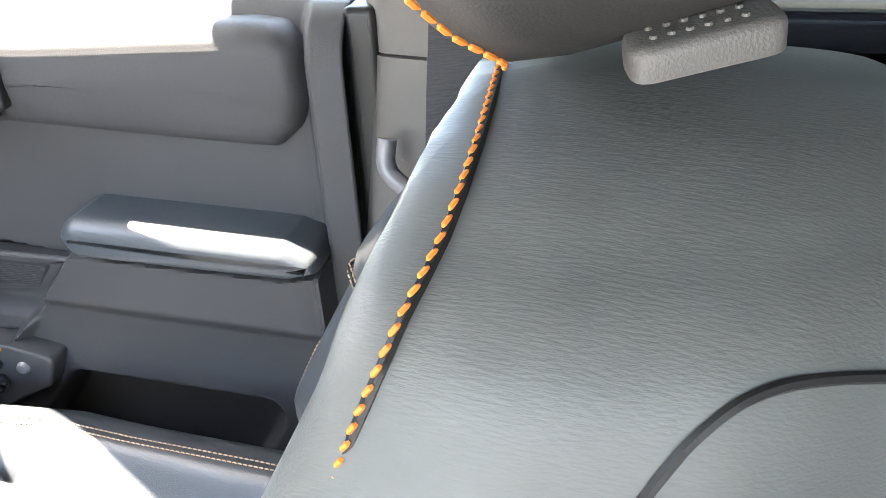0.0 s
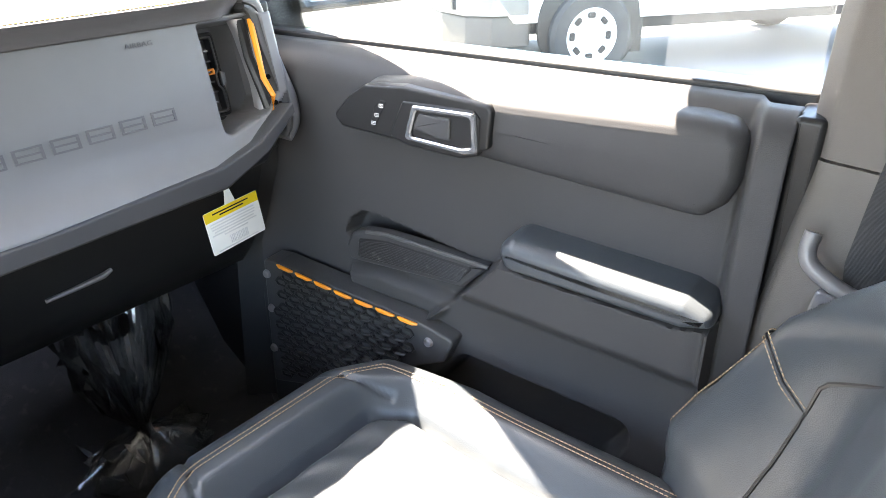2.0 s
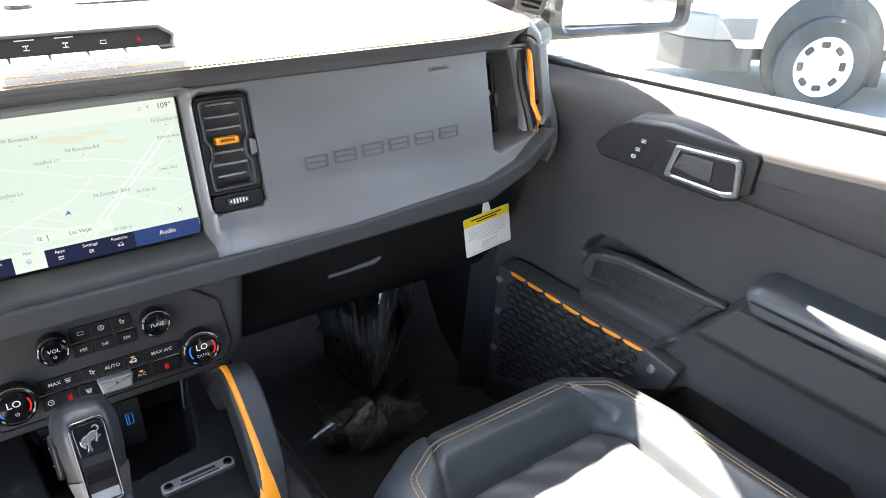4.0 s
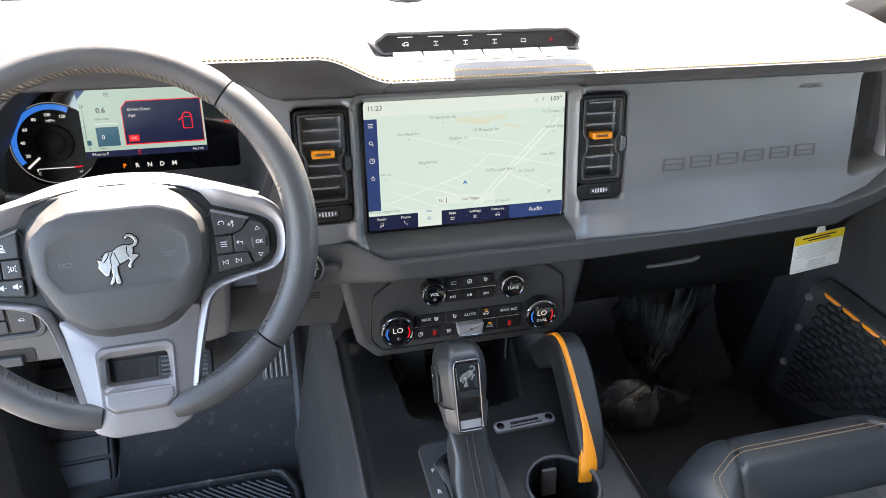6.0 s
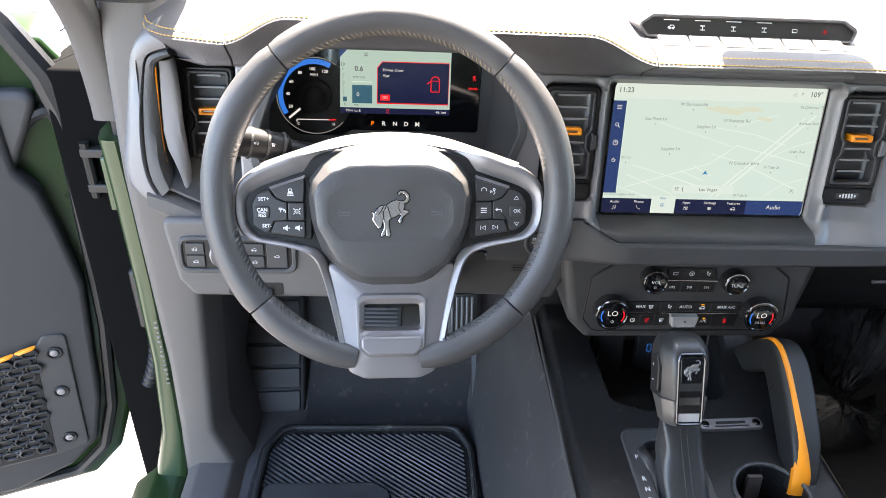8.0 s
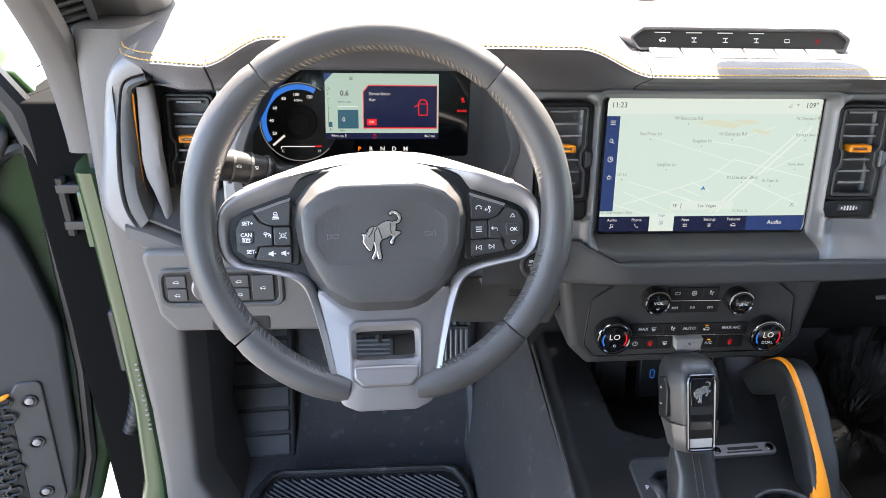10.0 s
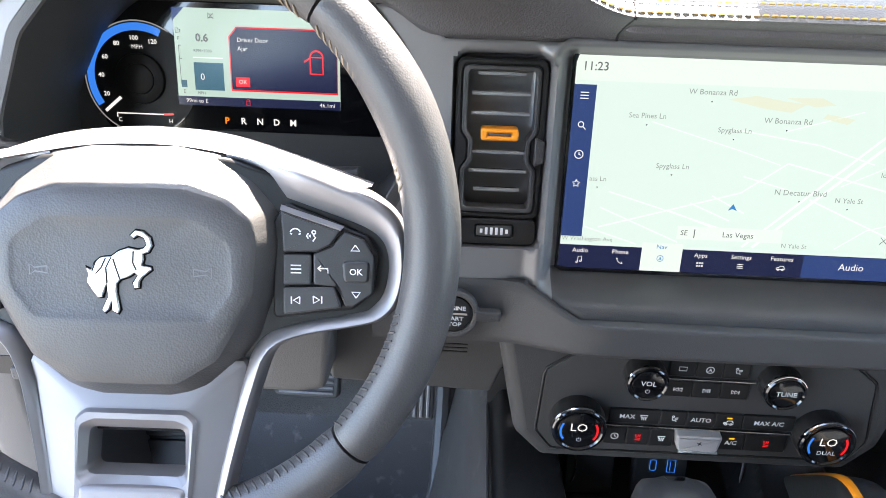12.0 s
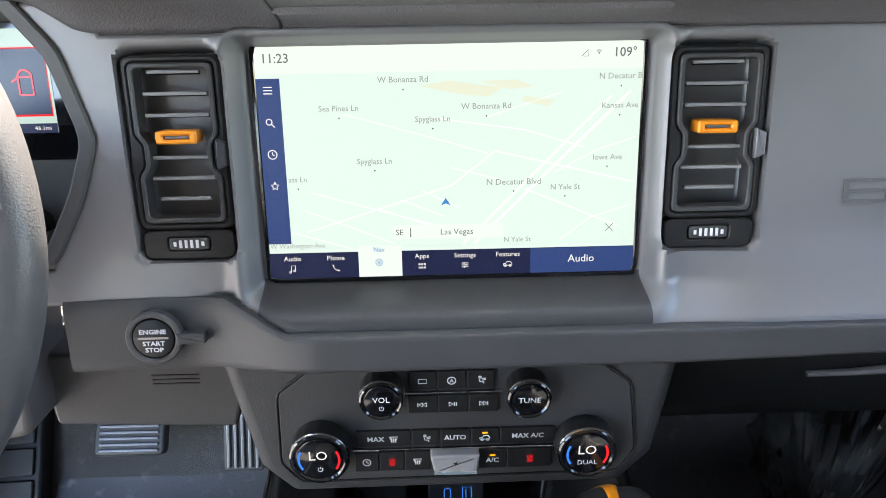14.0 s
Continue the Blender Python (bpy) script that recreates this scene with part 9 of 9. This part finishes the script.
# backrest from level outlines: z, left, right, front of the middle, bolster reach, back
LEV = [(0.84, 0.185, 0.690, 0.225, 0.065, 0.060), (0.92, 0.178, 0.694, 0.197, 0.085, 0.030), (1.00, 0.176, 0.698, 0.172, 0.096, 0.005), (1.08, 0.180, 0.702, 0.150, 0.086, -0.020), (1.155, 0.205, 0.700, 0.132, 0.062, -0.040),
       (1.21, 0.240, 0.682, 0.122, 0.045, -0.052), (1.26, 0.278, 0.650, 0.110, 0.016, -0.062), (1.31, 0.314, 0.618, 0.096, 0.006, -0.070), (1.355, 0.334, 0.588, 0.080, 0.0, -0.076), (1.368, 0.3405, 0.578, 0.076, 0.0, -0.076), (1.377, 0.3485, 0.570, 0.073, 0.0, -0.076), (1.383, 0.357, 0.562, 0.071, 0.0, -0.075), (1.388, 0.3680, 0.552, 0.069, 0.0, -0.074), (1.395, 0.381, 0.542, 0.067, 0.0, -0.072), (1.401, 0.400, 0.526, 0.066, 0.0, -0.070), (1.405, 0.424, 0.508, 0.064, 0.0, -0.062), (1.408, 0.440, 0.492, 0.062, 0.0, -0.050)]


def level(z):
    a = [float(np.interp(z, [l[0] for l in LEV], [l[k] for l in LEV])) for k in range(1, 6)]
    return a


def far_reach(z):
    """How much further the bolster beside the door comes forward."""
    return float(np.interp(z, [0.84, 0.93, 0.99, 1.03, 1.10, 1.17, 1.215, 1.26, 1.30, 1.35], [0.020, 0.030, 0.036, 0.058, 0.050, 0.048, 0.050, 0.052, 0.036, 0.0]))


def back_ring(z, n=90):
    xl, xr, yf, b, yb = level(z)
    w = xr - xl
    e_ = min(0.055, 0.22 * w)
    b2 = b + far_reach(z)
    pts = [(xl + 0.30 * min(0.15, w), yb), (xl + 0.012, 0.5 * (yf + yb) - 0.03), (xl - 0.002, 0.5 * (yf + yb) + 0.03), (xl + 0.004, yf + b * 0.72), (xl + e_ * 0.55, yf + b), (xl + e_ * 1.2, yf + b * 0.80), (xl + e_ * 2.0, yf + 0.004), (0.5 * (xl + xr), yf - 0.004),
           (xr - e_ * 2.3, yf + 0.004), (xr - e_ * 1.4, yf + b2 * 0.62), (xr - e_ * 0.55, yf + b2), (xr - 0.004, yf + b2 * 0.78), (xr + 0.004, 0.5 * (yf + yb) - 0.01), (xr - 0.012, yb)]
    return even(rounded(pts, [0.03, 0.08, 0.06, 0.020, 0.028, 0.02, 0.03, 0.05, 0.03, 0.03, 0.035, 0.025, 0.06, 0.03], 4), n)


zs_ = list(np.linspace(0.84, 1.34, 32)) + [1.355, 1.3615, 1.368, 1.3725, 1.377, 1.380, 1.383, 1.3855, 1.388, 1.3915, 1.395, 1.398, 1.401, 1.403, 1.405, 1.408]
bm = bmesh.new()
rings = [[(x, y, z) for x, y in back_ring(z)] for z in zs_]
c = Vector((0.466, 0.005))
rings.append([(c.x + (x - c.x) * 0.6, c.y + (y - c.y) * 0.6, 1.4100) for x, y, z in rings[-1]])
loft(bm, rings)
bk = part("backrest", bm, flank_mat, seat, "blue-grey upholstered backrest", sharp=70)
# the faces towards the sitter are leather, the outer flank a paler cloth
bk.data.materials.append(leather_mat)
for pg in bk.data.polygons:
    cz = pg.center.z
    xl, xr, yf, b, yb = level(cz)
    if cz < 1.33 and pg.center.x > xl + 0.010 and pg.center.y > 0.5 * (yf + yb) + 0.03:
        pg.material_index = 1


def corner(z, side, reach=0.0, out=0.0):
    xl, xr, yf, b, yb = level(z)
    w = xr - xl
    e_ = min(0.055, 0.22 * w)
    if side < 0 and z > 1.333:
        # the near seam climbs over the shoulder and runs in along the top
        k = [1.333, 1.3547, 1.3679, 1.3773, 1.3829, 1.3883, 1.3950, 1.4013, 1.4049, 1.4088]
        return (float(np.interp(z, k, [0.3315, 0.3366, 0.3428, 0.3509, 0.3594, 0.3708, 0.3831, 0.4030, 0.4270, 0.4566])) - out, float(np.interp(z, k, [0.0715, 0.0637, 0.0587, 0.0553, 0.0529, 0.0510, 0.0498, 0.0502, 0.0526, 0.0557])) + reach, z + 0.0006)
    if side < 0:
        return (xl - 0.0010 - 0.006 * max(0.0, min(1.0, (1.26 - z) / 0.10)) - out, float(np.interp(z, [1.20, 1.333], [yf + b * 0.72 - 0.030, 0.0715])) + reach, z)
    return (xr - 0.004 + out, yf + b * 0.72 - 0.006 + reach, z)


# orange baseball stitch with its dark groove along the near shoulder
line = [corner(z, -1) for z in list(np.linspace(0.95, 1.36, 50)) + list(np.linspace(1.364, 1.4088, 40))]
bm = bmesh.new()
tube(bm, [(x - 0.0004, y, z) for x, y, z in line], 0.0017, 6)
part("shoulder_seam", bm, black_mat, seat)
bm = bmesh.new()
stitches(bm, [(x - 0.0018, y + 0.0004, z + 0.0008) for x, y, z in line], 0.0052, 0.0036, 0.0008, None, 6, normal=(-0.8, 0.2, 0.5), skew=0.0006)
tagged(part("shoulder_stitching", bm, thread_mat, seat, "bold orange stitching"), kind="stuff")
# tan double stitching up the far bolster, turning in across it at the shoulder
def bolster_point(z, k):
    """A place on the far bolster, k bolster widths in from its outer edge."""
    xl, xr, yf, b, yb = level(z)
    e_ = min(0.055, 0.22 * (xr - xl))
    b2 = b + far_reach(z)
    return (xr - e_ * k, yf + b2 * float(np.interp(k, [0.0, 0.15, 0.55, 1.4, 2.3], [0.66, 0.86, 0.985, 0.62, 0.02])) + 0.0006, z)


for o in (0.0, 0.011):
    line = [bolster_point(z, 0.34 + 4 * o) for z in np.linspace(0.93, 1.188 - o, 28)] + [bolster_point(1.194 - o - 0.030 * f ** 1.2, 0.36 + 4 * o + 1.42 * f) for f in np.linspace(0.08, 1, 18)]
    bm = bmesh.new()
    stitches(bm, line, 0.0058, 0.0044, 0.0007, None, 4, normal=(0, 1, 0.2))
    tagged(part("bolster_stitching", bm, tan_thread_mat, seat, "tan double stitching"), kind="stuff")
bm = bmesh.new()
tube(bm, [bolster_point(z, 0.36) for z in np.linspace(0.93, 1.186, 28)] + [bolster_point(1.189 - 0.030 * f ** 1.2, 0.38 + 1.42 * f) for f in np.linspace(0.08, 1, 18)], 0.0014, 6)
part("bolster_seam", bm, black_mat, seat)
# seam between the bolster and the middle panel
bm = bmesh.new()
tube(bm, [bolster_point(z, float(np.interp(z, [0.93, 1.10, 1.20, 1.25], [2.0, 1.9, 1.75, 2.2]))) for z in np.linspace(0.93, 1.25, 30)], 0.0020, 6)
part("panel_seam", bm, black_mat, seat)
bm = bmesh.new()
tube(bm, [(x - 0.0006, y, z) for x, y, z in eased([(0.3345, 0.0000, 1.3415), (0.3375, -0.0025, 1.3484), (0.3408, -0.0065, 1.3546), (0.3443, -0.0104, 1.3602), (0.3493, -0.0176, 1.3670), (0.3527, -0.0230, 1.3695), (0.3565, -0.0298, 1.3707), (0.3613, -0.0393, 1.3702), (0.3671, -0.0503, 1.3680)], 2)], 0.0015, 6)
part("side_seam", bm, black_mat, seat)

# headrest on its guides
hr = thing("headrest", "padded dark headrest with an orange stitched edge", "headrest")
bm = bmesh.new()
rings = []
for z, w, y0, y1 in ((1.4120, 0.030, -0.040, 0.040), (1.4200, 0.052, -0.055, 0.058), (1.4300, 0.068, -0.065, 0.068), (1.443, 0.082, -0.070, 0.076), (1.480, 0.108, -0.076, 0.088), (1.540, 0.124, -0.078, 0.090), (1.590, 0.120, -0.074, 0.075), (1.615, 0.103, -0.062, 0.050), (1.622, 0.07, -0.045, 0.02)):
    q = rounded([(0.462 - w, y0), (0.462 + w, y0), (0.462 + w, y1 - 0.03), (0.462 + w * 0.75, y1), (0.462 - w * 0.75, y1), (0.462 - w, y1 - 0.03)], 0.022, 4)
    # the underside climbs towards the rear
    rings.append([(x, y, z + 0.32 * max(0, 0.045 - y) * max(0, (1.50 - z) / 0.075)) for x, y in q])
loft(bm, rings)
part("cushion", bm, surface("headrest_cloth", (0.030, 0.028, 0.028), 0.60, grain=0.2, grain_size=1200, blotch=0.1, blotch_size=50), hr, sharp=70)
line = [(0.436, 0.050, 1.4130), (0.462 - 0.052 * 0.88, 0.0455, 1.4200), (0.462 - 0.068 * 0.89, 0.0555, 1.4300), (0.462 - 0.082 * 0.90, 0.0640, 1.443), (0.462 - 0.108 * 0.90, 0.0760, 1.480), (0.462 - 0.124 * 0.895, 0.0780, 1.540), (0.462 - 0.120 * 0.89, 0.063, 1.590)]
bm = bmesh.new()
stitches(bm, line, 0.0062, 0.0050, 0.0010, None, 6, normal=(-0.7, 0.7, 0))
tagged(part("edge_stitching", bm, thread_mat, hr, "bold orange stitching"), kind="stuff")
for x in (0.430, 0.515):
    bm = bmesh.new()
    tube(bm, [(x + 0.022, -0.010, 1.415), (x + 0.022, -0.012, 1.48)], 0.006, 12)
    part("post", bm, chrome_mat, hr)
    bm = bmesh.new()
    slab(bm, rounded(box2(-0.019, 0.020, -0.0035, 0.013), 0.006), -0.004, 0.005, 0.003, axes((x - 0.018, -0.006, 1.4265), (0.28, -0.93, 0.20), (0.9, 0.27, 0.20)))
    gd = part("guide", bm, taupe_mat, hr, "grey plastic post guide with raised dots")
    for i in range(12):
        bm = bmesh.new()
        disc(bm, -0.012 + 0.0045 * (i % 6), 0.003 + 0.005 * (i // 6), 0.0045, 0.0058, 0.0013, 0.001, 8, 0.0003, axes((x - 0.018, -0.006, 1.4265), (0.28, -0.93, 0.20), (0.9, 0.27, 0.20)))
        part("dot", bm, taupe_mat, gd)
bm = bmesh.new()
block(bm, 0.23, 0.64, 0.16, 0.66, FLOOR_Z, 0.725, 0.01)
part("seat_base", bm, black_mat, seat, "black seat base on its rails")

# clear plastic bag crumpled in the passenger footwell
bag = thing("plastic_bag", "crumpled clear plastic bag tied at its neck in the footwell", "bag")


def crumple(cx_, cy_, cz_, prof_, nseg, amp, seed):
    bm = bmesh.new()
    rings = []
    for i, (h, r) in enumerate(prof_):
        ring = []
        for k in range(nseg):
            a = 2 * math.pi * k / nseg
            nz = noise.noise((math.cos(a) * 2.2 + seed, math.sin(a) * 2.2, h * 22)) + 0.6 * noise.noise((math.cos(a) * 6 + seed, math.sin(a) * 6, h * 60)) + 0.4 * noise.noise((math.cos(a) * 15 + seed, math.sin(a) * 15, h * 150))
            rr = r * (1 + amp * nz)
            ring.append((cx_ + rr * math.cos(a), cy_ + 0.55 * rr * math.sin(a) + 0.02 * nz, cz_ + h + 0.012 * nz))
        rings.append(ring)
    loft(bm, rings, caps=(False, False))
    return bm


part("upper", crumple(0.435, 1.085, 0.77, [(0.0, 0.012), (0.02, 0.024), (0.05, 0.045), (0.09, 0.058), (0.14, 0.075), (0.19, 0.085), (0.22, 0.080)], 84, 0.55, 3.1), film_mat, bag, "clear film", sharp=18)
part("lower", crumple(0.440, 1.075, 0.685, [(0.0, 0.095), (0.02, 0.110), (0.045, 0.085), (0.065, 0.045), (0.08, 0.014), (0.088, 0.010)], 84, 0.5, 8.7), film_mat, bag, "clear film", sharp=18)

# ---- outside: lot, parked truck, cars, trees behind ----
bm = bmesh.new()
bmesh.ops.create_grid(bm, x_segments=20, y_segments=20, size=400)
tagged(finish(bm, "ground", asphalt_mat), "sunlit pale asphalt of a parking lot", "ground", kind="structure")


def road_wheel(owner, x, y, r, w, s):
    """A tyre with a pressed steel wheel; s points the wheel's face along x."""
    bm = bmesh.new()
    m = axes((x, y, r), (0, 1, 0), (0, 0, 1)) @ pose(0, 0, 0, 0, 0 if s > 0 else 180, 0)
    prof_ = [(r * 0.60, -w), (r * 0.90, -w), (r * 0.985, -w * 0.8), (r, -w * 0.4), (r, w * 0.4), (r * 0.985, w * 0.8), (r * 0.90, w), (r * 0.60, w * 0.94)]
    n = 48
    loft(bm, [[(a * math.cos(2 * math.pi * k / n), a * math.sin(2 * math.pi * k / n), z) for k in range(n)] for a, z in prof_], m, caps=(True, False))
    ty = part("tyre", bm, tyre_mat, owner, "black tyre")
    bm = bmesh.new()
    prof_ = [(r * 0.62, w * 0.90), (r * 0.60, w * 0.98), (r * 0.56, w * 0.75), (r * 0.50, w * 0.60), (r * 0.30, w * 0.72), (r * 0.26, w * 0.95), (r * 0.05, w * 0.98)]
    loft(bm, [[(a * math.cos(2 * math.pi * k / n), a * math.sin(2 * math.pi * k / n), z) for k in range(n)] for a, z in prof_], m, caps=(False, True))
    part("rim", bm, wheel_white, ty, "white steel wheel")
    for k in range(8):
        bm = bmesh.new()
        a = 2 * math.pi * k / 8
        slab(bm, rounded(box2(-0.036, 0.036, -0.024, 0.024), 0.014), 0.0, w * 0.10, 0.002, m @ pose(r * 0.44 * math.cos(a), r * 0.44 * math.sin(a), w * 0.665, 0, 0, math.degrees(a) + 90))
        part("slot", bm, black_mat, ty)


def pickup(x, y, paint, label):
    """A parked pickup facing +y: x is its near side, y its front axle."""
    t = thing("pickup_truck", label, "truck")
    W = 2.0
    side = [(-4.55, 0.52), (-4.55, 1.28), (-2.75, 1.30), (-2.70, 1.86), (-2.2, 1.93), (-0.9, 1.90), (-0.15, 1.36), (1.00, 1.26), (1.16, 1.10), (1.20, 0.72), (0.70, 0.52)]
    bm = bmesh.new()
    prof_ = rounded(side, 0.06, 4)
    rings = []
    for f, back in ((0.0, 0.30), (0.03, 0.22), (0.12, 0.07), (0.3, 0.0), (0.7, 0.0), (0.88, 0.07), (0.97, 0.22), (1.0, 0.30)):
        k = 0.97 if f in (0.0, 1.0) else 1.0
        rings.append([(x + W * f, y + a * (1 if k == 1 else 0.995) - (back if a > 0.9 else 0), 1.0 + (b - 1.0) * k) for a, b in prof_])
    loft(bm, rings)
    part("body", bm, paint, t)
    for a in (0.0, -3.55):
        bm = bmesh.new()
        disc(bm, 0, 0, -0.02, 0.012, 0.50, 0.50, 40, 0.004, axes((x, y + a, 0.50), (0, -1, 0), (0, 0, 1)))
        part("wheel_arch", bm, black_mat, t)
        road_wheel(t, x + 0.05, y + a, 0.40, 0.13, -1)
        road_wheel(t, x + W - 0.05, y + a, 0.40, 0.13, 1)
    nose = [(x + 0.0, y + 0.52), (x + W, y + 0.52), (x + W, y + 0.92), (x + W - 0.14, y + 1.12), (x + W - 0.45, y + 1.24), (x + 0.45, y + 1.24), (x + 0.14, y + 1.12), (x, y + 0.92)]
    bm = bmesh.new()
    slab(bm, rounded(nose, 0.06), 0.60, 0.80, 0.03)
    fb = part("front_bumper", bm, bumper_mat, t, "grey front bumper")
    bm = bmesh.new()
    slab(bm, rounded(inset(nose, 0.02), 0.06), 0.34, 0.60, 0.03)
    part("lower_bumper", bm, lower_mat, t, "brown-grey lower bumper")
    for xx in (x + 0.24, x + W - 0.44):
        bm = bmesh.new()
        block(bm, xx, xx + 0.20, y + 1.10, y + 1.19, 0.64, 0.76, 0.02)
        part("fog_lamp", bm, black_mat, fb)
    bm = bmesh.new()
    block(bm, x + 0.30, x + W - 0.30, y + 1.10, y + 1.225, 0.80, 1.20, 0.03)
    gr = part("grille", bm, black_mat, t, "dark grille of pale honeycomb bars")
    for i in range(7):
        for j in range(9):
            bm = bmesh.new()
            zx = 0.83 + 0.056 * i
            xx = x + 0.36 + 0.148 * j + (0.074 if i % 2 else 0)
            if xx > x + W - 0.42:
                continue
            m = axes((xx, y + 1.225, zx), (1, 0, 0), (0, 0, 1)) @ pose(0, 0, 0, 0, 180, 0)
            ring_plate(bm, [(-0.060, 0), (-0.036, 0.034), (0.036, 0.034), (0.060, 0), (0.036, -0.034), (-0.036, -0.034)][::-1], [(-0.044, 0), (-0.028, 0.022), (0.028, 0.022), (0.044, 0), (0.028, -0.022), (-0.028, -0.022)][::-1], -0.004, 0.018, 0.002, m, 24)
            part("grille_bar", bm, slat_mat, gr)
    for xx in (x + 0.03, x + W - 0.30):
        bm = bmesh.new()
        block(bm, xx, xx + 0.27, y + 0.80, y + 1.10, 0.86, 1.16, 0.03)
        part("headlight", bm, chrome_mat, t, "clear headlight")
    bm = bmesh.new()
    loft(bm, [[(x + 0.05, y + a, b) for a, b in [(-0.32, 1.37), (-0.93, 1.84), (-2.15, 1.86), (-2.60, 1.80), (-2.62, 1.36)]], [(x - 0.004, y + a, b) for a, b in [(-0.30, 1.37), (-0.92, 1.82), (-2.15, 1.84), (-2.58, 1.79), (-2.60, 1.36)]]])
    part("side_windows", bm, tint_mat, t, "dark side windows")
    bm = bmesh.new()
    block(bm, x + 0.02, x + 0.10, y - 0.56, y - 0.46, 0.22, 0.56, 0.02)
    part("mud_flap", bm, black_mat, t)
    for a in (-0.62, -1.62, -2.62):
        bm = bmesh.new()
        tube(bm, [(x - 0.002, y + a, 0.70), (x - 0.002, y + a, 1.34)], 0.006, 5)
        part("door_gap", bm, black_mat, t)
    bm = bmesh.new()
    block(bm, x + 0.1, x + W - 0.1, y - 4.4, y + 0.6, 0.42, 0.66, 0.03)
    part("chassis", bm, black_mat, t)
    return t


truck = pickup(5.80, 3.42, truck_white, "white pickup truck with steel wheels parked alongside")
# it stands at an angle, its nose turned towards the lane
turn = Matrix.Translation((6.05, 3.42, 0)) @ Matrix.Rotation(radians(56), 4, "Z") @ Matrix.Translation((-6.05, -3.42, 0))
for ob in truck.children_recursive:
    ob.data.transform(turn)


def parked_car(x, y, yaw, paint, label):
    t = thing("parked_car", label, "car", "cars parked behind")
    m = pose(x, y, 0, 0, 0, yaw)
    side = rounded([(-2.2, 0.35), (-2.25, 0.85), (-2.0, 1.02), (-1.5, 1.10), (-0.9, 1.58), (0.5, 1.60), (1.15, 1.08), (2.0, 0.95), (2.2, 0.70), (2.2, 0.35)], 0.08, 4)
    bm = bmesh.new()
    loft(bm, [[(s * 0.88, a, 0.9 + (b - 0.9) * k) for a, b in side] for s, k in ((-1, 0.95), (-0.95, 1.0), (0.95, 1.0), (1, 0.95))], m)
    part("body", bm, paint, t)
    for s in (-1, 1):
        bm = bmesh.new()
        loft(bm, [[(s * 0.86, a, b) for a, b in [(-1.45, 1.12), (-0.9, 1.50), (0.45, 1.52), (1.0, 1.10)]], [(s * 0.892, a, b) for a, b in [(-1.42, 1.12), (-0.88, 1.48), (0.43, 1.50), (0.96, 1.11)]]], m)
        part("side_windows", bm, tint_mat, t)
        for a in (-1.35, 1.38):
            bm = bmesh.new()
            disc(bm, 0, 0, -0.18, 0.02, 0.33, 0.33, 32, 0.02, m @ axes((s * 0.88, a, 0.33), (0, 1, 0), (0, 0, 1)) @ pose(0, 0, 0, 0, 0 if s > 0 else 180, 0))
            part("wheel", bm, tyre_mat, t)
    bm = bmesh.new()
    loft(bm, [[(a, y_, z) for a, y_, z in [(-0.75, 1.12, 1.11), (0.75, 1.12, 1.11), (0.65, 0.52, 1.56), (-0.65, 0.52, 1.56)]], [(a, y_ + 0.03, z + 0.02) for a, y_, z in [(-0.75, 1.12, 1.11), (0.75, 1.12, 1.11), (0.65, 0.52, 1.56), (-0.65, 0.52, 1.56)]]], m)
    part("windscreen", bm, tint_mat, t)
    return t


parked_car(6.3, -15.0, 62, car_blue, "blue car parked behind in the sunny lot")
parked_car(5.0, -22.0, 10, truck_white, "white car parked behind in the sunny lot")
leaf_mat = surface("tree_leaves", (0.10, 0.13, 0.03), 0.7, blotch=0.4, blotch_size=2.0)
bark_mat = surface("tree_bark", (0.12, 0.09, 0.06), 0.9, grain=0.6, grain_size=40)
for x, y, h, sd_ in ((7.5, -24.0, 5.0, 1), (3.0, -27.0, 5.5, 2), (12.0, -23.0, 4.6, 3)):
    tr = thing("tree", "small green lot tree behind the parked cars", "tree", "lot trees")
    bm = bmesh.new()
    tube(bm, [(x, y, 0), (x + 0.05, y, h * 0.3), (x - 0.05, y + 0.05, h * 0.6)], [0.14, 0.10, 0.05], 8)
    for k in range(5):
        a = k * 1.3
        tube(bm, [(x, y, h * (0.35 + 0.04 * k)), (x + 0.6 * math.cos(a), y + 0.6 * math.sin(a), h * (0.55 + 0.05 * k))], [0.05, 0.02], 6)
    part("trunk", bm, bark_mat, tr)
    rr_ = random.Random(sd_)
    vs2, fs2 = [], []
    for k in range(1600):
        d = Vector((rr_.gauss(0, 1), rr_.gauss(0, 1), rr_.gauss(0, 1))).normalized() * (0.55 + 0.45 * rr_.random()) * (1 + 0.35 * noise.noise((k * 0.1, sd_, 0)))
        p = Vector((x, y, h * 0.72)) + Vector((d.x * 1.5, d.y * 1.5, d.z * h * 0.30))
        u = Vector((rr_.gauss(0, 1), rr_.gauss(0, 1), rr_.gauss(0, 1))).normalized() * 0.13
        w = u.orthogonal().normalized() * 0.06
        b0 = len(vs2)
        vs2 += [p - u, p + w, p + u, p - w]
        fs2.append((b0, b0 + 1, b0 + 2, b0 + 3))
    me = bpy.data.meshes.new("crown")
    me.from_pydata([tuple(v) for v in vs2], [], fs2)
    me.materials.append(leaf_mat)
    cr_ = new("crown", me)
    cr_.parent = tr
    cr_["kind"] = "stuff"
